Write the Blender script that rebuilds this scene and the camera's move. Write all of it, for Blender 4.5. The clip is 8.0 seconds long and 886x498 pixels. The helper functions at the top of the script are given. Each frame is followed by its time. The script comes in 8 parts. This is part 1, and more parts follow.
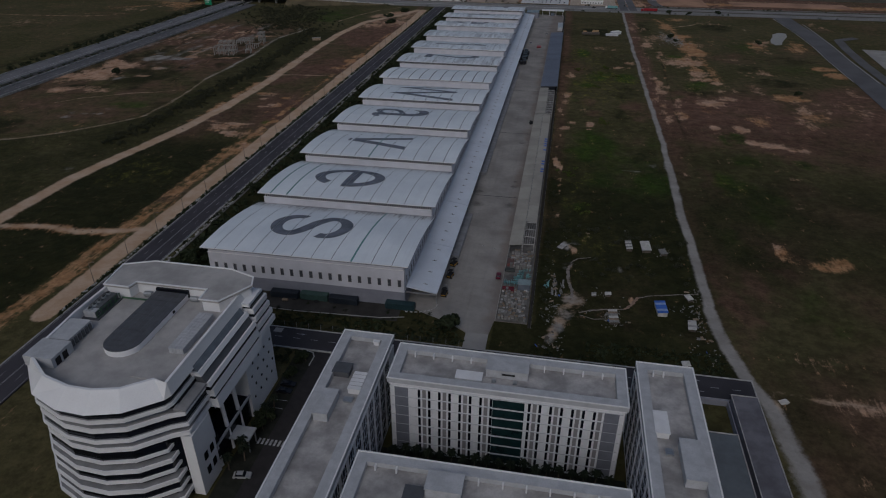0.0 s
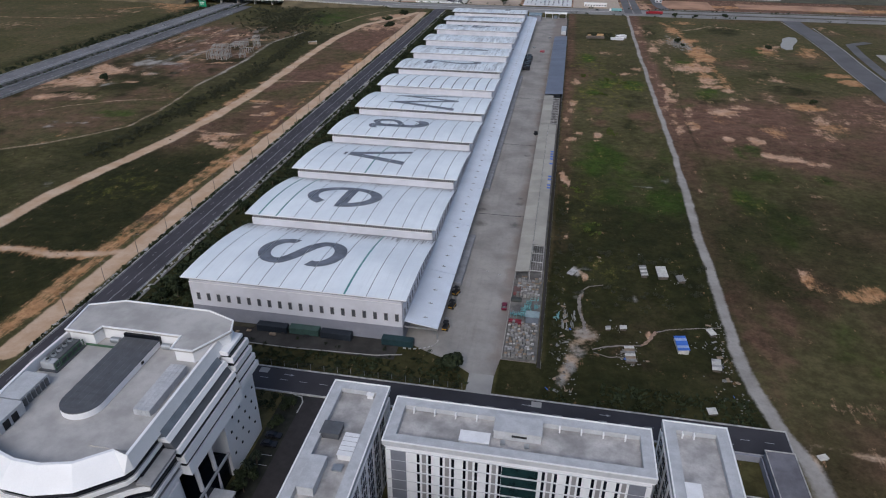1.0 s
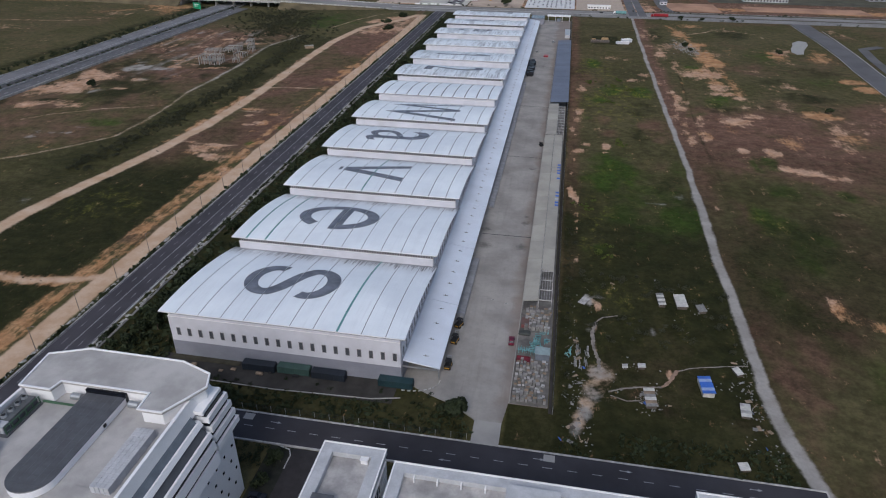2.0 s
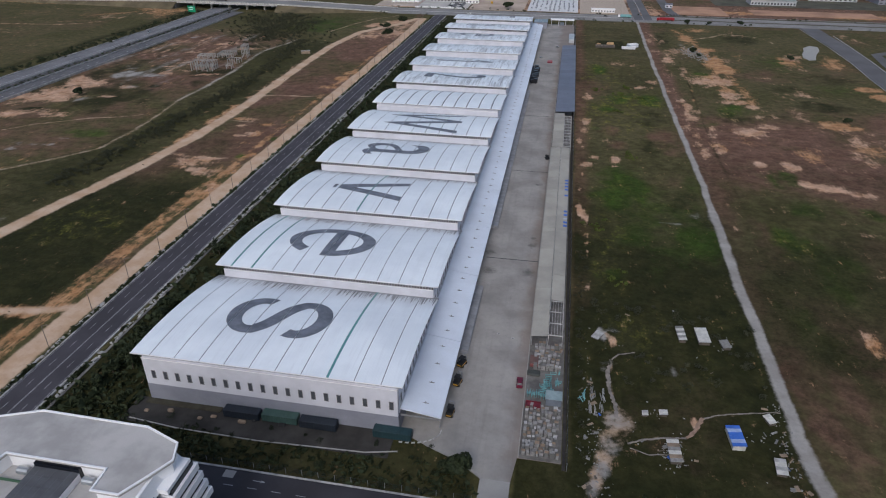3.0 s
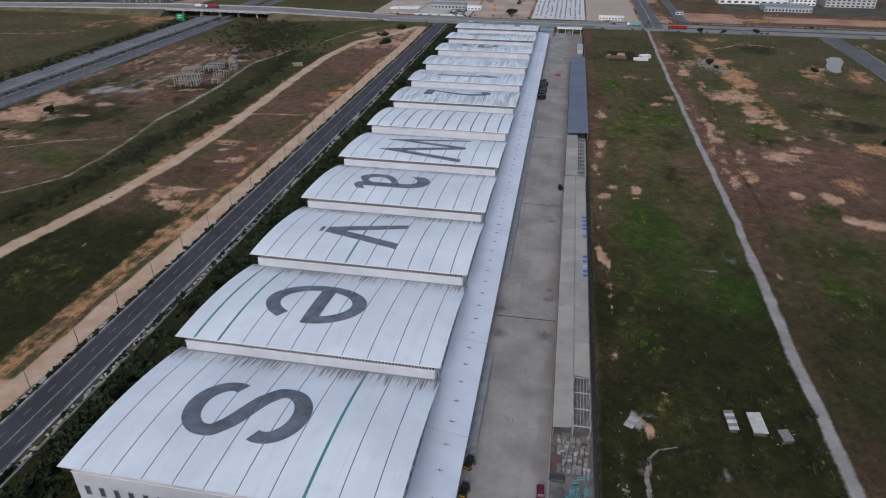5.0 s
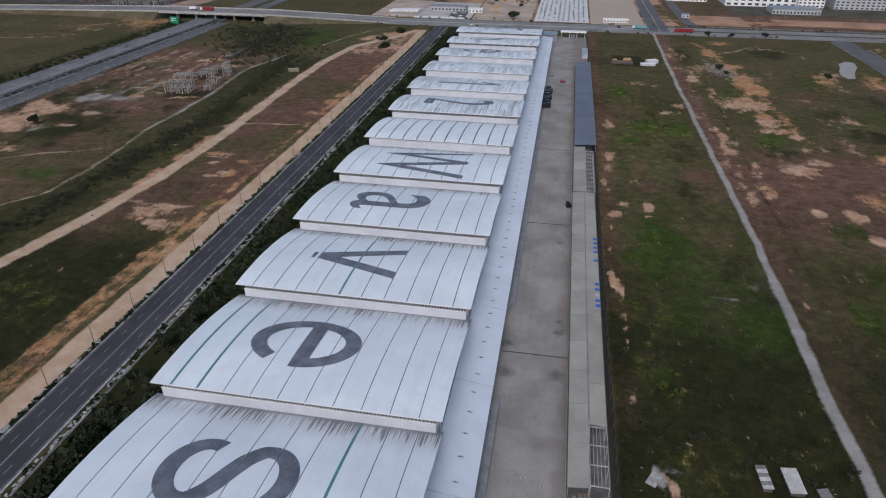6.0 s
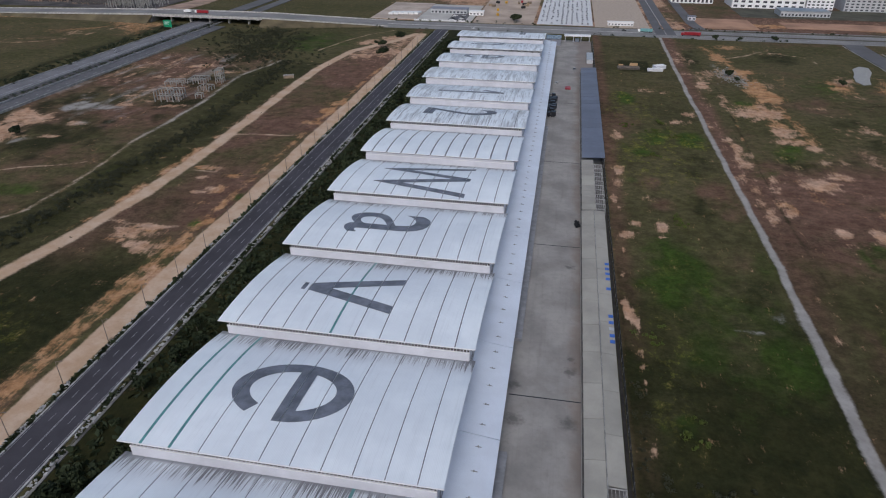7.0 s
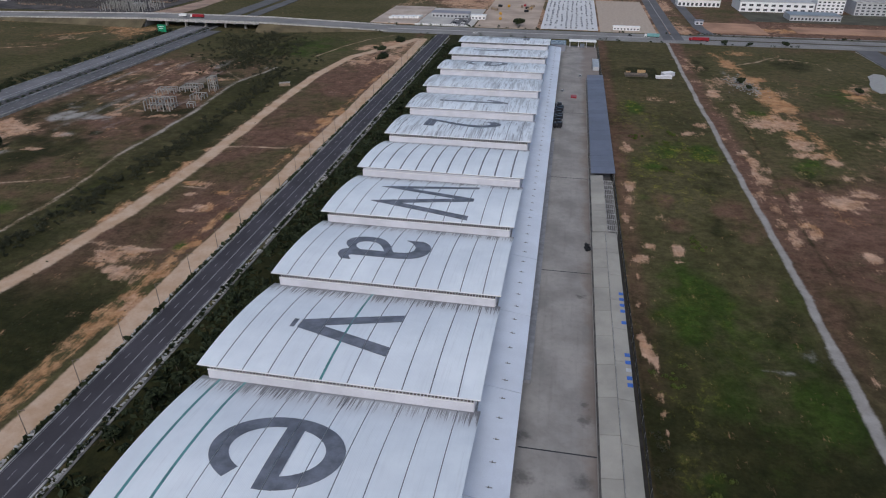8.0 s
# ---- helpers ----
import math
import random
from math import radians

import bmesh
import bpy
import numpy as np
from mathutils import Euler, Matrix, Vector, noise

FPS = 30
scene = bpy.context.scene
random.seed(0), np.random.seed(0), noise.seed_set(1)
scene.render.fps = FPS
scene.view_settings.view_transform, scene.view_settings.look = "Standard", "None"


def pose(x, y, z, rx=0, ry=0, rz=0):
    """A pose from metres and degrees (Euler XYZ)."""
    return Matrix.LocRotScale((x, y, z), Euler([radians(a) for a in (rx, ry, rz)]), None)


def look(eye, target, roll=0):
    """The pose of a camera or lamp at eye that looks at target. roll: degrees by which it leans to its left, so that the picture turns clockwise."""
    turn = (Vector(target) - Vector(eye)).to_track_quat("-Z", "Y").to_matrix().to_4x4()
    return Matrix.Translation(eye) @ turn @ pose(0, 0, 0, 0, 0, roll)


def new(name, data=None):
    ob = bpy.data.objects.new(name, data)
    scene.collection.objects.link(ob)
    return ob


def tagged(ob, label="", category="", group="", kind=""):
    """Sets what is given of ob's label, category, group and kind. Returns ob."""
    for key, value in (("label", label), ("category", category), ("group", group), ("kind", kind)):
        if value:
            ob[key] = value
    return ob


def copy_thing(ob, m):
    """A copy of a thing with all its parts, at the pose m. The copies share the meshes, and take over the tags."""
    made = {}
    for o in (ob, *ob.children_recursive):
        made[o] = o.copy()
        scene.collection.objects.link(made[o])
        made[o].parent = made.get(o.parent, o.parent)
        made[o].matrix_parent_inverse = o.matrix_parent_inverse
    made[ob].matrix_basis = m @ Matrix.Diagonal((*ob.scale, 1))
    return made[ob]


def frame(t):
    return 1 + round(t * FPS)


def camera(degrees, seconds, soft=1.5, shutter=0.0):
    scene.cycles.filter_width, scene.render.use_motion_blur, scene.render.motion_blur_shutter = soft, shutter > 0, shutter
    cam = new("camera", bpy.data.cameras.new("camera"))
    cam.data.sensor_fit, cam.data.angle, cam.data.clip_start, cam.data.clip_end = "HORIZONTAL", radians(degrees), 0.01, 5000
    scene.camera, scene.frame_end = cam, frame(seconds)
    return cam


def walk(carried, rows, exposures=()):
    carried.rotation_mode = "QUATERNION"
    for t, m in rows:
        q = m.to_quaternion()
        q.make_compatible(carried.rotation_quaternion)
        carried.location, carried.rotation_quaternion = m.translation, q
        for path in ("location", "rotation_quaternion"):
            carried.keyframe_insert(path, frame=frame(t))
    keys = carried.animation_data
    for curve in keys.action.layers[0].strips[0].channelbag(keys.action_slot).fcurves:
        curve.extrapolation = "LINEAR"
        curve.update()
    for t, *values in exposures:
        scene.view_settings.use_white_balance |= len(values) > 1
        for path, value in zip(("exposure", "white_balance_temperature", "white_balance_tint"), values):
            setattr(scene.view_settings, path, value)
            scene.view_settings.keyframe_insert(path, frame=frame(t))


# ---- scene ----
# ---------------------------------------------------------------- camera
cam = camera(69.0, 8.0, soft=1.1)
# seconds, x, y, z, yaw, pitch, roll
PATH = [
    (0.0, 0.30, 0.16, 124.42, 10.39, -29.30, 0.15),
    (0.5, -1.84, 9.87, 124.38, 10.34, -29.32, 0.22),
    (1.0, -4.02, 19.88, 124.17, 10.32, -29.32, 0.25),
    (1.5, -6.27, 29.31, 124.02, 10.25, -29.34, 0.31),
    (3.0, -12.39, 58.18, 123.23, 10.25, -29.25, 0.33),
    (3.5, -14.38, 67.38, 122.90, 10.23, -29.16, 0.30),
    (4.0, -16.40, 77.09, 122.60, 10.23, -29.06, 0.35),
    (4.5, -18.14, 86.32, 122.61, 10.27, -29.06, 0.28),
    (6.0, -23.96, 113.98, 122.82, 10.27, -29.09, 0.25),
    (6.5, -25.84, 123.58, 122.77, 10.29, -29.11, 0.20),
    (7.0, -27.64, 133.01, 122.84, 10.31, -29.10, 0.18),
    (7.5, -29.57, 142.53, 122.82, 10.33, -29.09, 0.20),
    (8.0, -31.32, 151.74, 122.84, 10.40, -29.01, 0.18),
]
FADE = [(0.0, -1.28, 6000, 10), (0.2, -0.48, 6000, 10), (0.4, 0.14, 6000, 10), (1.0, 0.17, 6000, 10), (3.0, 0.19, 6000, 10), (4.5, 0.12, 6000, 10), (6.0, 0.10, 6000, 10), (8.0, 0.07, 6000, 10)]
walk(cam, [(t, pose(x, y, z, 90 + pitch, 0, yaw) @ pose(0, 0, 0, 0, 0, roll)) for t, x, y, z, yaw, pitch, roll in PATH], FADE)

# ---------------------------------------------------------------- world and sun
SUN_EL, SUN_AZ = 42.0, 184.0          # degrees; azimuth clockwise from +y
world = bpy.data.worlds.new("overcast_sky")
scene.world = world
world.use_nodes = True
wn = world.node_tree
sky = wn.nodes.new("ShaderNodeTexSky")
sky.sky_type, sky.sun_disc = "NISHITA", False
sky.sun_elevation, sky.sun_rotation = radians(SUN_EL), radians(SUN_AZ)
sky.air_density, sky.dust_density, sky.ozone_density = 1.2, 4.0, 1.0
wn.links.new(sky.outputs[0], wn.nodes["Background"].inputs[0])
wn.nodes["Background"].inputs[1].default_value = 0.095
sun = new("sun", bpy.data.lights.new("sun", "SUN"))
sun.data.energy, sun.data.angle, sun.data.color = 1.0, radians(35), (0.98, 0.98, 1.0)
sun.matrix_world = look((0, 0, 300), (0 - math.sin(radians(SUN_AZ)) * 300 / math.tan(radians(SUN_EL)),
                                      0 - math.cos(radians(SUN_AZ)) * 300 / math.tan(radians(SUN_EL)), 0))

# ---------------------------------------------------------------- node helpers
def mat(name):
    m = bpy.data.materials.new(name)
    m.use_nodes = True
    nt = m.node_tree
    return m, nt, nt.nodes["Principled BSDF"]


def node(nt, kind, **values):
    n = nt.nodes.new(kind)
    for key, value in values.items():
        n.inputs[key].default_value = value
    return n


def coords(nt, scale=(1, 1, 1), which="Object"):
    tc = nt.nodes.new("ShaderNodeTexCoord")
    mp = nt.nodes.new("ShaderNodeMapping")
    mp.inputs["Scale"].default_value = scale
    nt.links.new(tc.outputs[which], mp.inputs["Vector"])
    return mp.outputs[0]


def world_coords(nt, scale=(1, 1, 1)):
    g = nt.nodes.new("ShaderNodeNewGeometry")
    mp = nt.nodes.new("ShaderNodeMapping")
    mp.inputs["Scale"].default_value = scale
    nt.links.new(g.outputs["Position"], mp.inputs["Vector"])
    return mp.outputs[0]


def fbm(nt, vec, scale, detail=6.0, rough=0.6):
    n = node(nt, "ShaderNodeTexNoise", Scale=scale, Detail=detail, Roughness=rough)
    nt.links.new(vec, n.inputs["Vector"])
    return n.outputs["Fac"]


def ramp(nt, fac, lo, hi, a=0.0, b=1.0):
    r = nt.nodes.new("ShaderNodeMapRange")
    r.interpolation_type = "SMOOTHSTEP"
    for i, v in enumerate((lo, hi, a, b)):
        r.inputs[i + 1].default_value = v
    nt.links.new(fac, r.inputs[0])
    return r.outputs[0]


def math_node(nt, op, a, b=0.0):
    n = nt.nodes.new("ShaderNodeMath")
    n.operation = op
    for i, v in enumerate((a, b)):
        if isinstance(v, (int, float)):
            n.inputs[i].default_value = v
        else:
            nt.links.new(v, n.inputs[i])
    return n.outputs[0]


def mix(nt, fac, a, b):
    n = nt.nodes.new("ShaderNodeMix")
    n.data_type = "RGBA"
    for i, v in ((0, fac), (6, a), (7, b)):
        if isinstance(v, (int, float)):
            n.inputs[i].default_value = v
        elif isinstance(v, tuple):
            n.inputs[i].default_value = (*v, 1.0)
        else:
            nt.links.new(v, n.inputs[i])
    return n.outputs[2]


def relief(nt, bsdf, height, strength=0.3, distance=0.05):
    b = node(nt, "ShaderNodeBump", Strength=strength, Distance=distance)
    nt.links.new(height, b.inputs["Height"])
    nt.links.new(b.outputs[0], bsdf.inputs["Normal"])


def plain(name, color, rough=0.6, metal=0.0, vary=0.25, scale=0.4, fine=6.0, spec=0.4, piece=0.0):
    """A weathered surface: broad stains, fine grain, a little relief; piece: how much single pieces differ."""
    m, nt, b = mat(name)
    v = world_coords(nt)
    dark = tuple(c * (1 - vary) for c in color)
    light = tuple(min(1.0, c * (1 + vary * 0.5)) for c in color)
    col = mix(nt, ramp(nt, fbm(nt, v, scale), 0.3, 0.7), dark, light)
    col = mix(nt, ramp(nt, fbm(nt, v, fine, 3.0), 0.35, 0.75, 0.0, 0.35), col, tuple(c * 0.7 for c in color))
    if piece:
        info = nt.nodes.new("ShaderNodeObjectInfo")
        col = mix(nt, math_node(nt, "MULTIPLY", info.outputs["Random"], piece), col, tuple(c * 0.45 for c in color))
    nt.links.new(col, b.inputs["Base Color"])
    b.inputs["Roughness"].default_value = rough
    b.inputs["Metallic"].default_value = metal
    b.inputs["Specular IOR Level"].default_value = spec
    relief(nt, b, fbm(nt, v, fine, 4.0), 0.15, 0.03)
    return m


def foliage(name, dark, light):
    m, nt, b = mat(name)
    g = nt.nodes.new("ShaderNodeNewGeometry")
    info = nt.nodes.new("ShaderNodeObjectInfo")
    fac = math_node(nt, "MULTIPLY", math_node(nt, "ADD", g.outputs["Random Per Island"], info.outputs["Random"]), 0.5)
    nt.links.new(mix(nt, fac, dark, light), b.inputs["Base Color"])
    b.inputs["Roughness"].default_value = 0.75
    b.inputs["Specular IOR Level"].default_value = 0.2
    return m


# ---------------------------------------------------------------- materials
def roof_material(name, dirt):
    m, nt, b = mat(name)
    v = coords(nt)
    sep = nt.nodes.new("ShaderNodeSeparateXYZ")
    nt.links.new(v, sep.inputs[0])
    wc = world_coords(nt)
    base = mix(nt, ramp(nt, fbm(nt, wc, 0.05, 5.0), 0.35, 0.7), (0.69, 0.735, 0.785), (0.79, 0.835, 0.875))
    # long faint streaks down the slope
    streak = fbm(nt, world_coords(nt, (1.6, 0.06, 0.06)), 1.0, 5.0, 0.65)
    blot = fbm(nt, world_coords(nt, (0.12, 0.05, 0.05)), 1.0, 4.0)
    grime = math_node(nt, "MULTIPLY", ramp(nt, streak, 0.50, 0.66), ramp(nt, blot, 0.36, 0.60))
    col = mix(nt, math_node(nt, "MINIMUM", math_node(nt, "MULTIPLY", grime, dirt), 0.85), base, (0.30, 0.31, 0.34))
    wide = math_node(nt, "MULTIPLY", ramp(nt, fbm(nt, world_coords(nt, (0.34, 0.035, 0.035)), 1.0, 6.0, 0.7), 0.46, 0.64), min(0.7, dirt * 0.40))
    col = mix(nt, wide, col, (0.27, 0.285, 0.31))
    # soot streaks washed down below the next eave; the back end is evenly darker
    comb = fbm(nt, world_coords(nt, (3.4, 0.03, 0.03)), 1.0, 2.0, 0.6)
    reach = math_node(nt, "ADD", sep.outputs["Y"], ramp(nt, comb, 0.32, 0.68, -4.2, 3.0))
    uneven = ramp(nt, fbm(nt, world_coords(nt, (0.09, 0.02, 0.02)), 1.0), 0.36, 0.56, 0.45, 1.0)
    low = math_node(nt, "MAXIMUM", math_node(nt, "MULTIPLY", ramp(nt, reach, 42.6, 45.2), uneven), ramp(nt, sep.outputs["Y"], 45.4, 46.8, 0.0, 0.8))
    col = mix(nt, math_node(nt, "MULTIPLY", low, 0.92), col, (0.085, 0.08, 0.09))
    film = math_node(nt, "MULTIPLY", ramp(nt, sep.outputs["Y"], 37.0, 44.5), uneven)
    col = mix(nt, math_node(nt, "MULTIPLY", film, 0.34), col, (0.30, 0.30, 0.32))
    nt.links.new(col, b.inputs["Base Color"])
    b.inputs["Roughness"].default_value = 0.5
    b.inputs["Specular IOR Level"].default_value = 0.35
    rib = nt.nodes.new("ShaderNodeTexWave")
    rib.inputs["Scale"].default_value = 0.9
    nt.links.new(v, rib.inputs["Vector"])
    relief(nt, b, rib.outputs["Fac"], 0.25, 0.05)
    return m


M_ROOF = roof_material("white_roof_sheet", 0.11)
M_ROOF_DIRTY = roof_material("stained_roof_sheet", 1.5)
M_SEAM = plain("roof_seam_grey", (0.16, 0.17, 0.19), 0.6, scale=0.3)
M_TEAL = plain("teal_skylight", (0.09, 0.26, 0.265), 0.3, scale=0.3, spec=0.6)
M_LETTER = plain("grey_roof_paint", (0.158, 0.172, 0.208), 0.6, vary=0.42, scale=0.25, fine=2.5)
M_LETTER_FADED = plain("faded_roof_paint", (0.22, 0.235, 0.27), 0.6, vary=0.45, scale=0.25, fine=1.2)
M_WHITE = plain("white_wall_paint", (0.60, 0.60, 0.655), 0.6, vary=0.12, scale=0.15)
M_TRIM = plain("white_trim", (0.80, 0.80, 0.80), 0.5, vary=0.08)
M_GREYWALL = plain("grey_wall_paint", (0.24, 0.245, 0.29), 0.7, vary=0.15, scale=0.15)
M_LOUVRE = plain("louvre_mesh_grey", (0.055, 0.048, 0.045), 0.6)
M_WINDOW = plain("dark_window_glass", (0.085, 0.088, 0.10), 0.15, vary=0.2, spec=0.6)
M_DARKGLASS = plain("black_curtain_glass", (0.008, 0.010, 0.016), 0.2, vary=0.3, scale=0.2, spec=0.25)
M_GREENGLASS = plain("green_curtain_glass", (0.014, 0.034, 0.036), 0.12, vary=0.3, scale=0.3, spec=0.6)
M_CANOPY = plain("pale_blue_canopy_sheet", (0.66, 0.71, 0.80), 0.45, vary=0.10, scale=0.08)
M_DOCK = plain("dock_concrete", (0.27, 0.272, 0.29), 0.8)
M_HOSTEL = plain("pale_concrete_paint", (0.46, 0.47, 0.495), 0.75, vary=0.16, scale=0.35, fine=3.0)
M_HOSTELWHITE = plain("white_facade_panel", (0.78, 0.78, 0.80), 0.6, vary=0.08, piece=0.12)
M_HOSTELGREY = plain("grey_facade_panel", (0.27, 0.26, 0.265), 0.65, vary=0.1, piece=0.25)
M_ENDPANEL = plain("blue_grey_facade_panel", (0.19, 0.20, 0.235), 0.6, vary=0.12, piece=0.25)
M_WINGGLASS = plain("dull_blue_glazing", (0.06, 0.085, 0.14), 0.25, vary=0.2, piece=0.4, spec=0.5)
M_DECK = plain("stained_roof_deck", (0.42, 0.405, 0.40), 0.85, vary=0.45, scale=0.16, fine=2.0)
M_OFFICEROOF = plain("worn_terrace_concrete", (0.42, 0.405, 0.395), 0.85, vary=0.24, scale=0.16)
M_OFFICEWHITE = plain("bright_white_cladding", (0.82, 0.82, 0.84), 0.45, vary=0.06, scale=0.1)
M_BLUEGREY = plain("blue_grey_glazing", (0.16, 0.18, 0.215), 0.2, vary=0.2, spec=0.6)
M_SLATE = plain("dark_ribbed_sheet", (0.095, 0.098, 0.108), 0.5, vary=0.2)
M_METAL = plain("galvanised_metal", (0.42, 0.44, 0.46), 0.4, 0.7, vary=0.2)
M_ASPHALT = plain("asphalt", (0.054, 0.050, 0.059), 0.85, vary=0.3, scale=0.06, fine=3.0)
M_ASPHALT_OLD = plain("worn_asphalt", (0.225, 0.218, 0.212), 0.85, vary=0.25, scale=0.04, fine=2.0)
M_HIGHWAY = plain("dark_worn_asphalt", (0.118, 0.114, 0.120), 0.85, vary=0.25, scale=0.04, fine=2.0)
M_LINE = plain("road_paint", (0.40, 0.40, 0.41), 0.6, vary=0.4, scale=1.0)
M_KERB = plain("kerb_concrete", (0.42, 0.41, 0.40), 0.8, vary=0.4, scale=0.5)
M_CONCRETE = plain("pale_concrete", (0.33, 0.315, 0.30), 0.85, vary=0.2, scale=0.08)
M_SHEDROOF = plain("beige_shed_sheet", (0.37, 0.350, 0.305), 0.7, vary=0.22, scale=0.09, piece=0.22)
M_SHEDBLUE = plain("blue_shed_sheet", (0.150, 0.168, 0.220), 0.55, vary=0.15, scale=0.1, piece=0.3)
M_STEEL = plain("dull_steel", (0.30, 0.30, 0.31), 0.5, 0.3)
M_DARKSTEEL = plain("dark_fence_steel", (0.03, 0.032, 0.035), 0.6)
M_PALLET = plain("weathered_crate", (0.30, 0.292, 0.28), 0.85, vary=0.4, scale=1.2, piece=0.9)
M_TEALPAINT = plain("teal_painted_steel", (0.20, 0.42, 0.43), 0.5, piece=0.5)
M_RED = plain("red_paint", (0.30, 0.02, 0.03), 0.35)
M_BLUE = plain("blue_tarpaulin", (0.05, 0.14, 0.50), 0.6)
M_YELLOW = plain("yellow_paint", (0.55, 0.30, 0.03), 0.4)
M_BLACK = plain("black_rubber", (0.015, 0.015, 0.016), 0.7)
M_CARGREY = plain("silver_car_paint", (0.45, 0.46, 0.48), 0.3, 0.3)
M_CARBLACK = plain("black_car_paint", (0.02, 0.02, 0.025), 0.25)
M_GREENBIN = plain("green_container_paint", (0.045, 0.085, 0.075), 0.6)
M_NAVYBIN = plain("navy_container_paint", (0.016, 0.022, 0.032), 0.6)
M_RUIN = plain("raw_concrete_frame", (0.30, 0.29, 0.275), 0.9, vary=0.3)
M_WOOD = plain("grey_timber", (0.28, 0.21, 0.15), 0.85, vary=0.4)
M_SIGNGREEN = plain("green_sign_sheet", (0.01, 0.26, 0.13), 0.4)
M_WATER = plain("murky_pond_water", (0.34, 0.33, 0.31), 0.55, vary=0.15, spec=0.3)
# dark boards; on the shack walls the darkness is shade put into the colour
M_SHACKWALL = plain("dark_shack_boards", (0.10, 0.085, 0.07), 0.9, vary=0.4)
M_BARK = plain("bark", (0.10, 0.075, 0.055), 0.9, vary=0.4)
M_LEAF = foliage("tree_leaf", (0.012, 0.018, 0.008), (0.036, 0.047, 0.021))
M_DRY = foliage("dry_scrub", (0.022, 0.026, 0.014), (0.056, 0.057, 0.032))
M_PALM = foliage("palm_leaf", (0.006, 0.010, 0.006), (0.020, 0.028, 0.014))

# ---------------------------------------------------------------- mesh helpers
def part(name, bm, material, parent=None, label="", smooth=False):
    me = bpy.data.meshes.new(name)
    bm.to_mesh(me)
    bm.free()
    me.materials.append(material)
    if smooth:
        me.shade_smooth()
    ob = new(name, me)
    ob.parent = parent
    if label:
        ob["label"] = label
    return ob


def again(ob, x, y, z, parent=None, rz=0.0):
    """Another piece on the same mesh."""
    o = new(ob.name.split(".")[0], ob.data)
    o.parent = parent if parent else ob.parent
    o.location, o.rotation_euler = (x, y, z), (0, 0, radians(rz))
    return o


def thing(name, x, y, z, label, category, group="", kind="", rz=0.0):
    ob = new(name)
    ob.location, ob.rotation_euler = (x, y, z), (0, 0, radians(rz))
    return tagged(ob, label, category, group, kind)


def box(bm, x0, x1, y0, y1, z0, z1):
    vs = [bm.verts.new(p) for p in ((x0, y0, z0), (x1, y0, z0), (x1, y1, z0), (x0, y1, z0),
                                    (x0, y0, z1), (x1, y0, z1), (x1, y1, z1), (x0, y1, z1))]
    for f in ((3, 2, 1, 0), (4, 5, 6, 7), (0, 1, 5, 4), (1, 2, 6, 5), (2, 3, 7, 6), (3, 0, 4, 7)):
        bm.faces.new([vs[i] for i in f])
    return vs


def boxes(*dims):
    bm = bmesh.new()
    for d in dims:
        box(bm, *d)
    return bm


def soft_box(x0, x1, y0, y1, z0, z1, r=0.1):
    bm = boxes((x0, x1, y0, y1, z0, z1))
    bmesh.ops.bevel(bm, geom=bm.edges[:], offset=r, segments=1, affect="EDGES")
    return bm


def prism(bm, poly, z0, z1, top=None):
    """An upright solid on a plan outline; top: the outline at its upper end, if other."""
    low = [bm.verts.new((x, y, z0)) for x, y in poly]
    high = [bm.verts.new((x, y, z1)) for x, y in (top or poly)]
    n = len(poly)
    bm.faces.new(low[::-1])
    bm.faces.new(high)
    for i in range(n):
        bm.faces.new((low[i], low[(i + 1) % n], high[(i + 1) % n], high[i]))
    return bm


def ring(bm, outer, inner, z0, z1):
    """An upright band between two outlines of the same count."""
    n = len(outer)
    rows = [[bm.verts.new((x, y, z)) for x, y in poly] for poly, z in ((outer, z0), (outer, z1), (inner, z1), (inner, z0))]
    for a in range(4):
        for i in range(n):
            bm.faces.new((rows[a][i], rows[a][(i + 1) % n], rows[(a + 1) % 4][(i + 1) % n], rows[(a + 1) % 4][i]))
    return bm


def inset(poly, d):
    """A plan outline (counter-clockwise, nearly convex) moved in by d."""
    n, out = len(poly), []
    for i in range(n):
        a, b, c = Vector(poly[i - 1]), Vector(poly[i]), Vector(poly[(i + 1) % n])
        e, f = (b - a).normalized(), (c - b).normalized()
        p, q = Vector((-e.y, e.x)), Vector((-f.y, f.x))
        k = p + q
        out.append(tuple(b + k * (d / max(0.3, k.dot(p)))))
    return out


def tube(bm, a, b, r0, r1, n=6):
    a, b = Vector(a), Vector(b)
    q = (b - a).to_track_quat("Z", "Y")
    r = []
    for p, rad in ((a, r0), (b, r1)):
        r.append([bm.verts.new(p + q @ Vector((math.cos(i * math.tau / n) * rad, math.sin(i * math.tau / n) * rad, 0))) for i in range(n)])
    for i in range(n):
        bm.faces.new((r[0][i], r[0][(i + 1) % n], r[1][(i + 1) % n], r[1][i]))
    bm.faces.new(r[0][::-1])
    bm.faces.new(r[1])


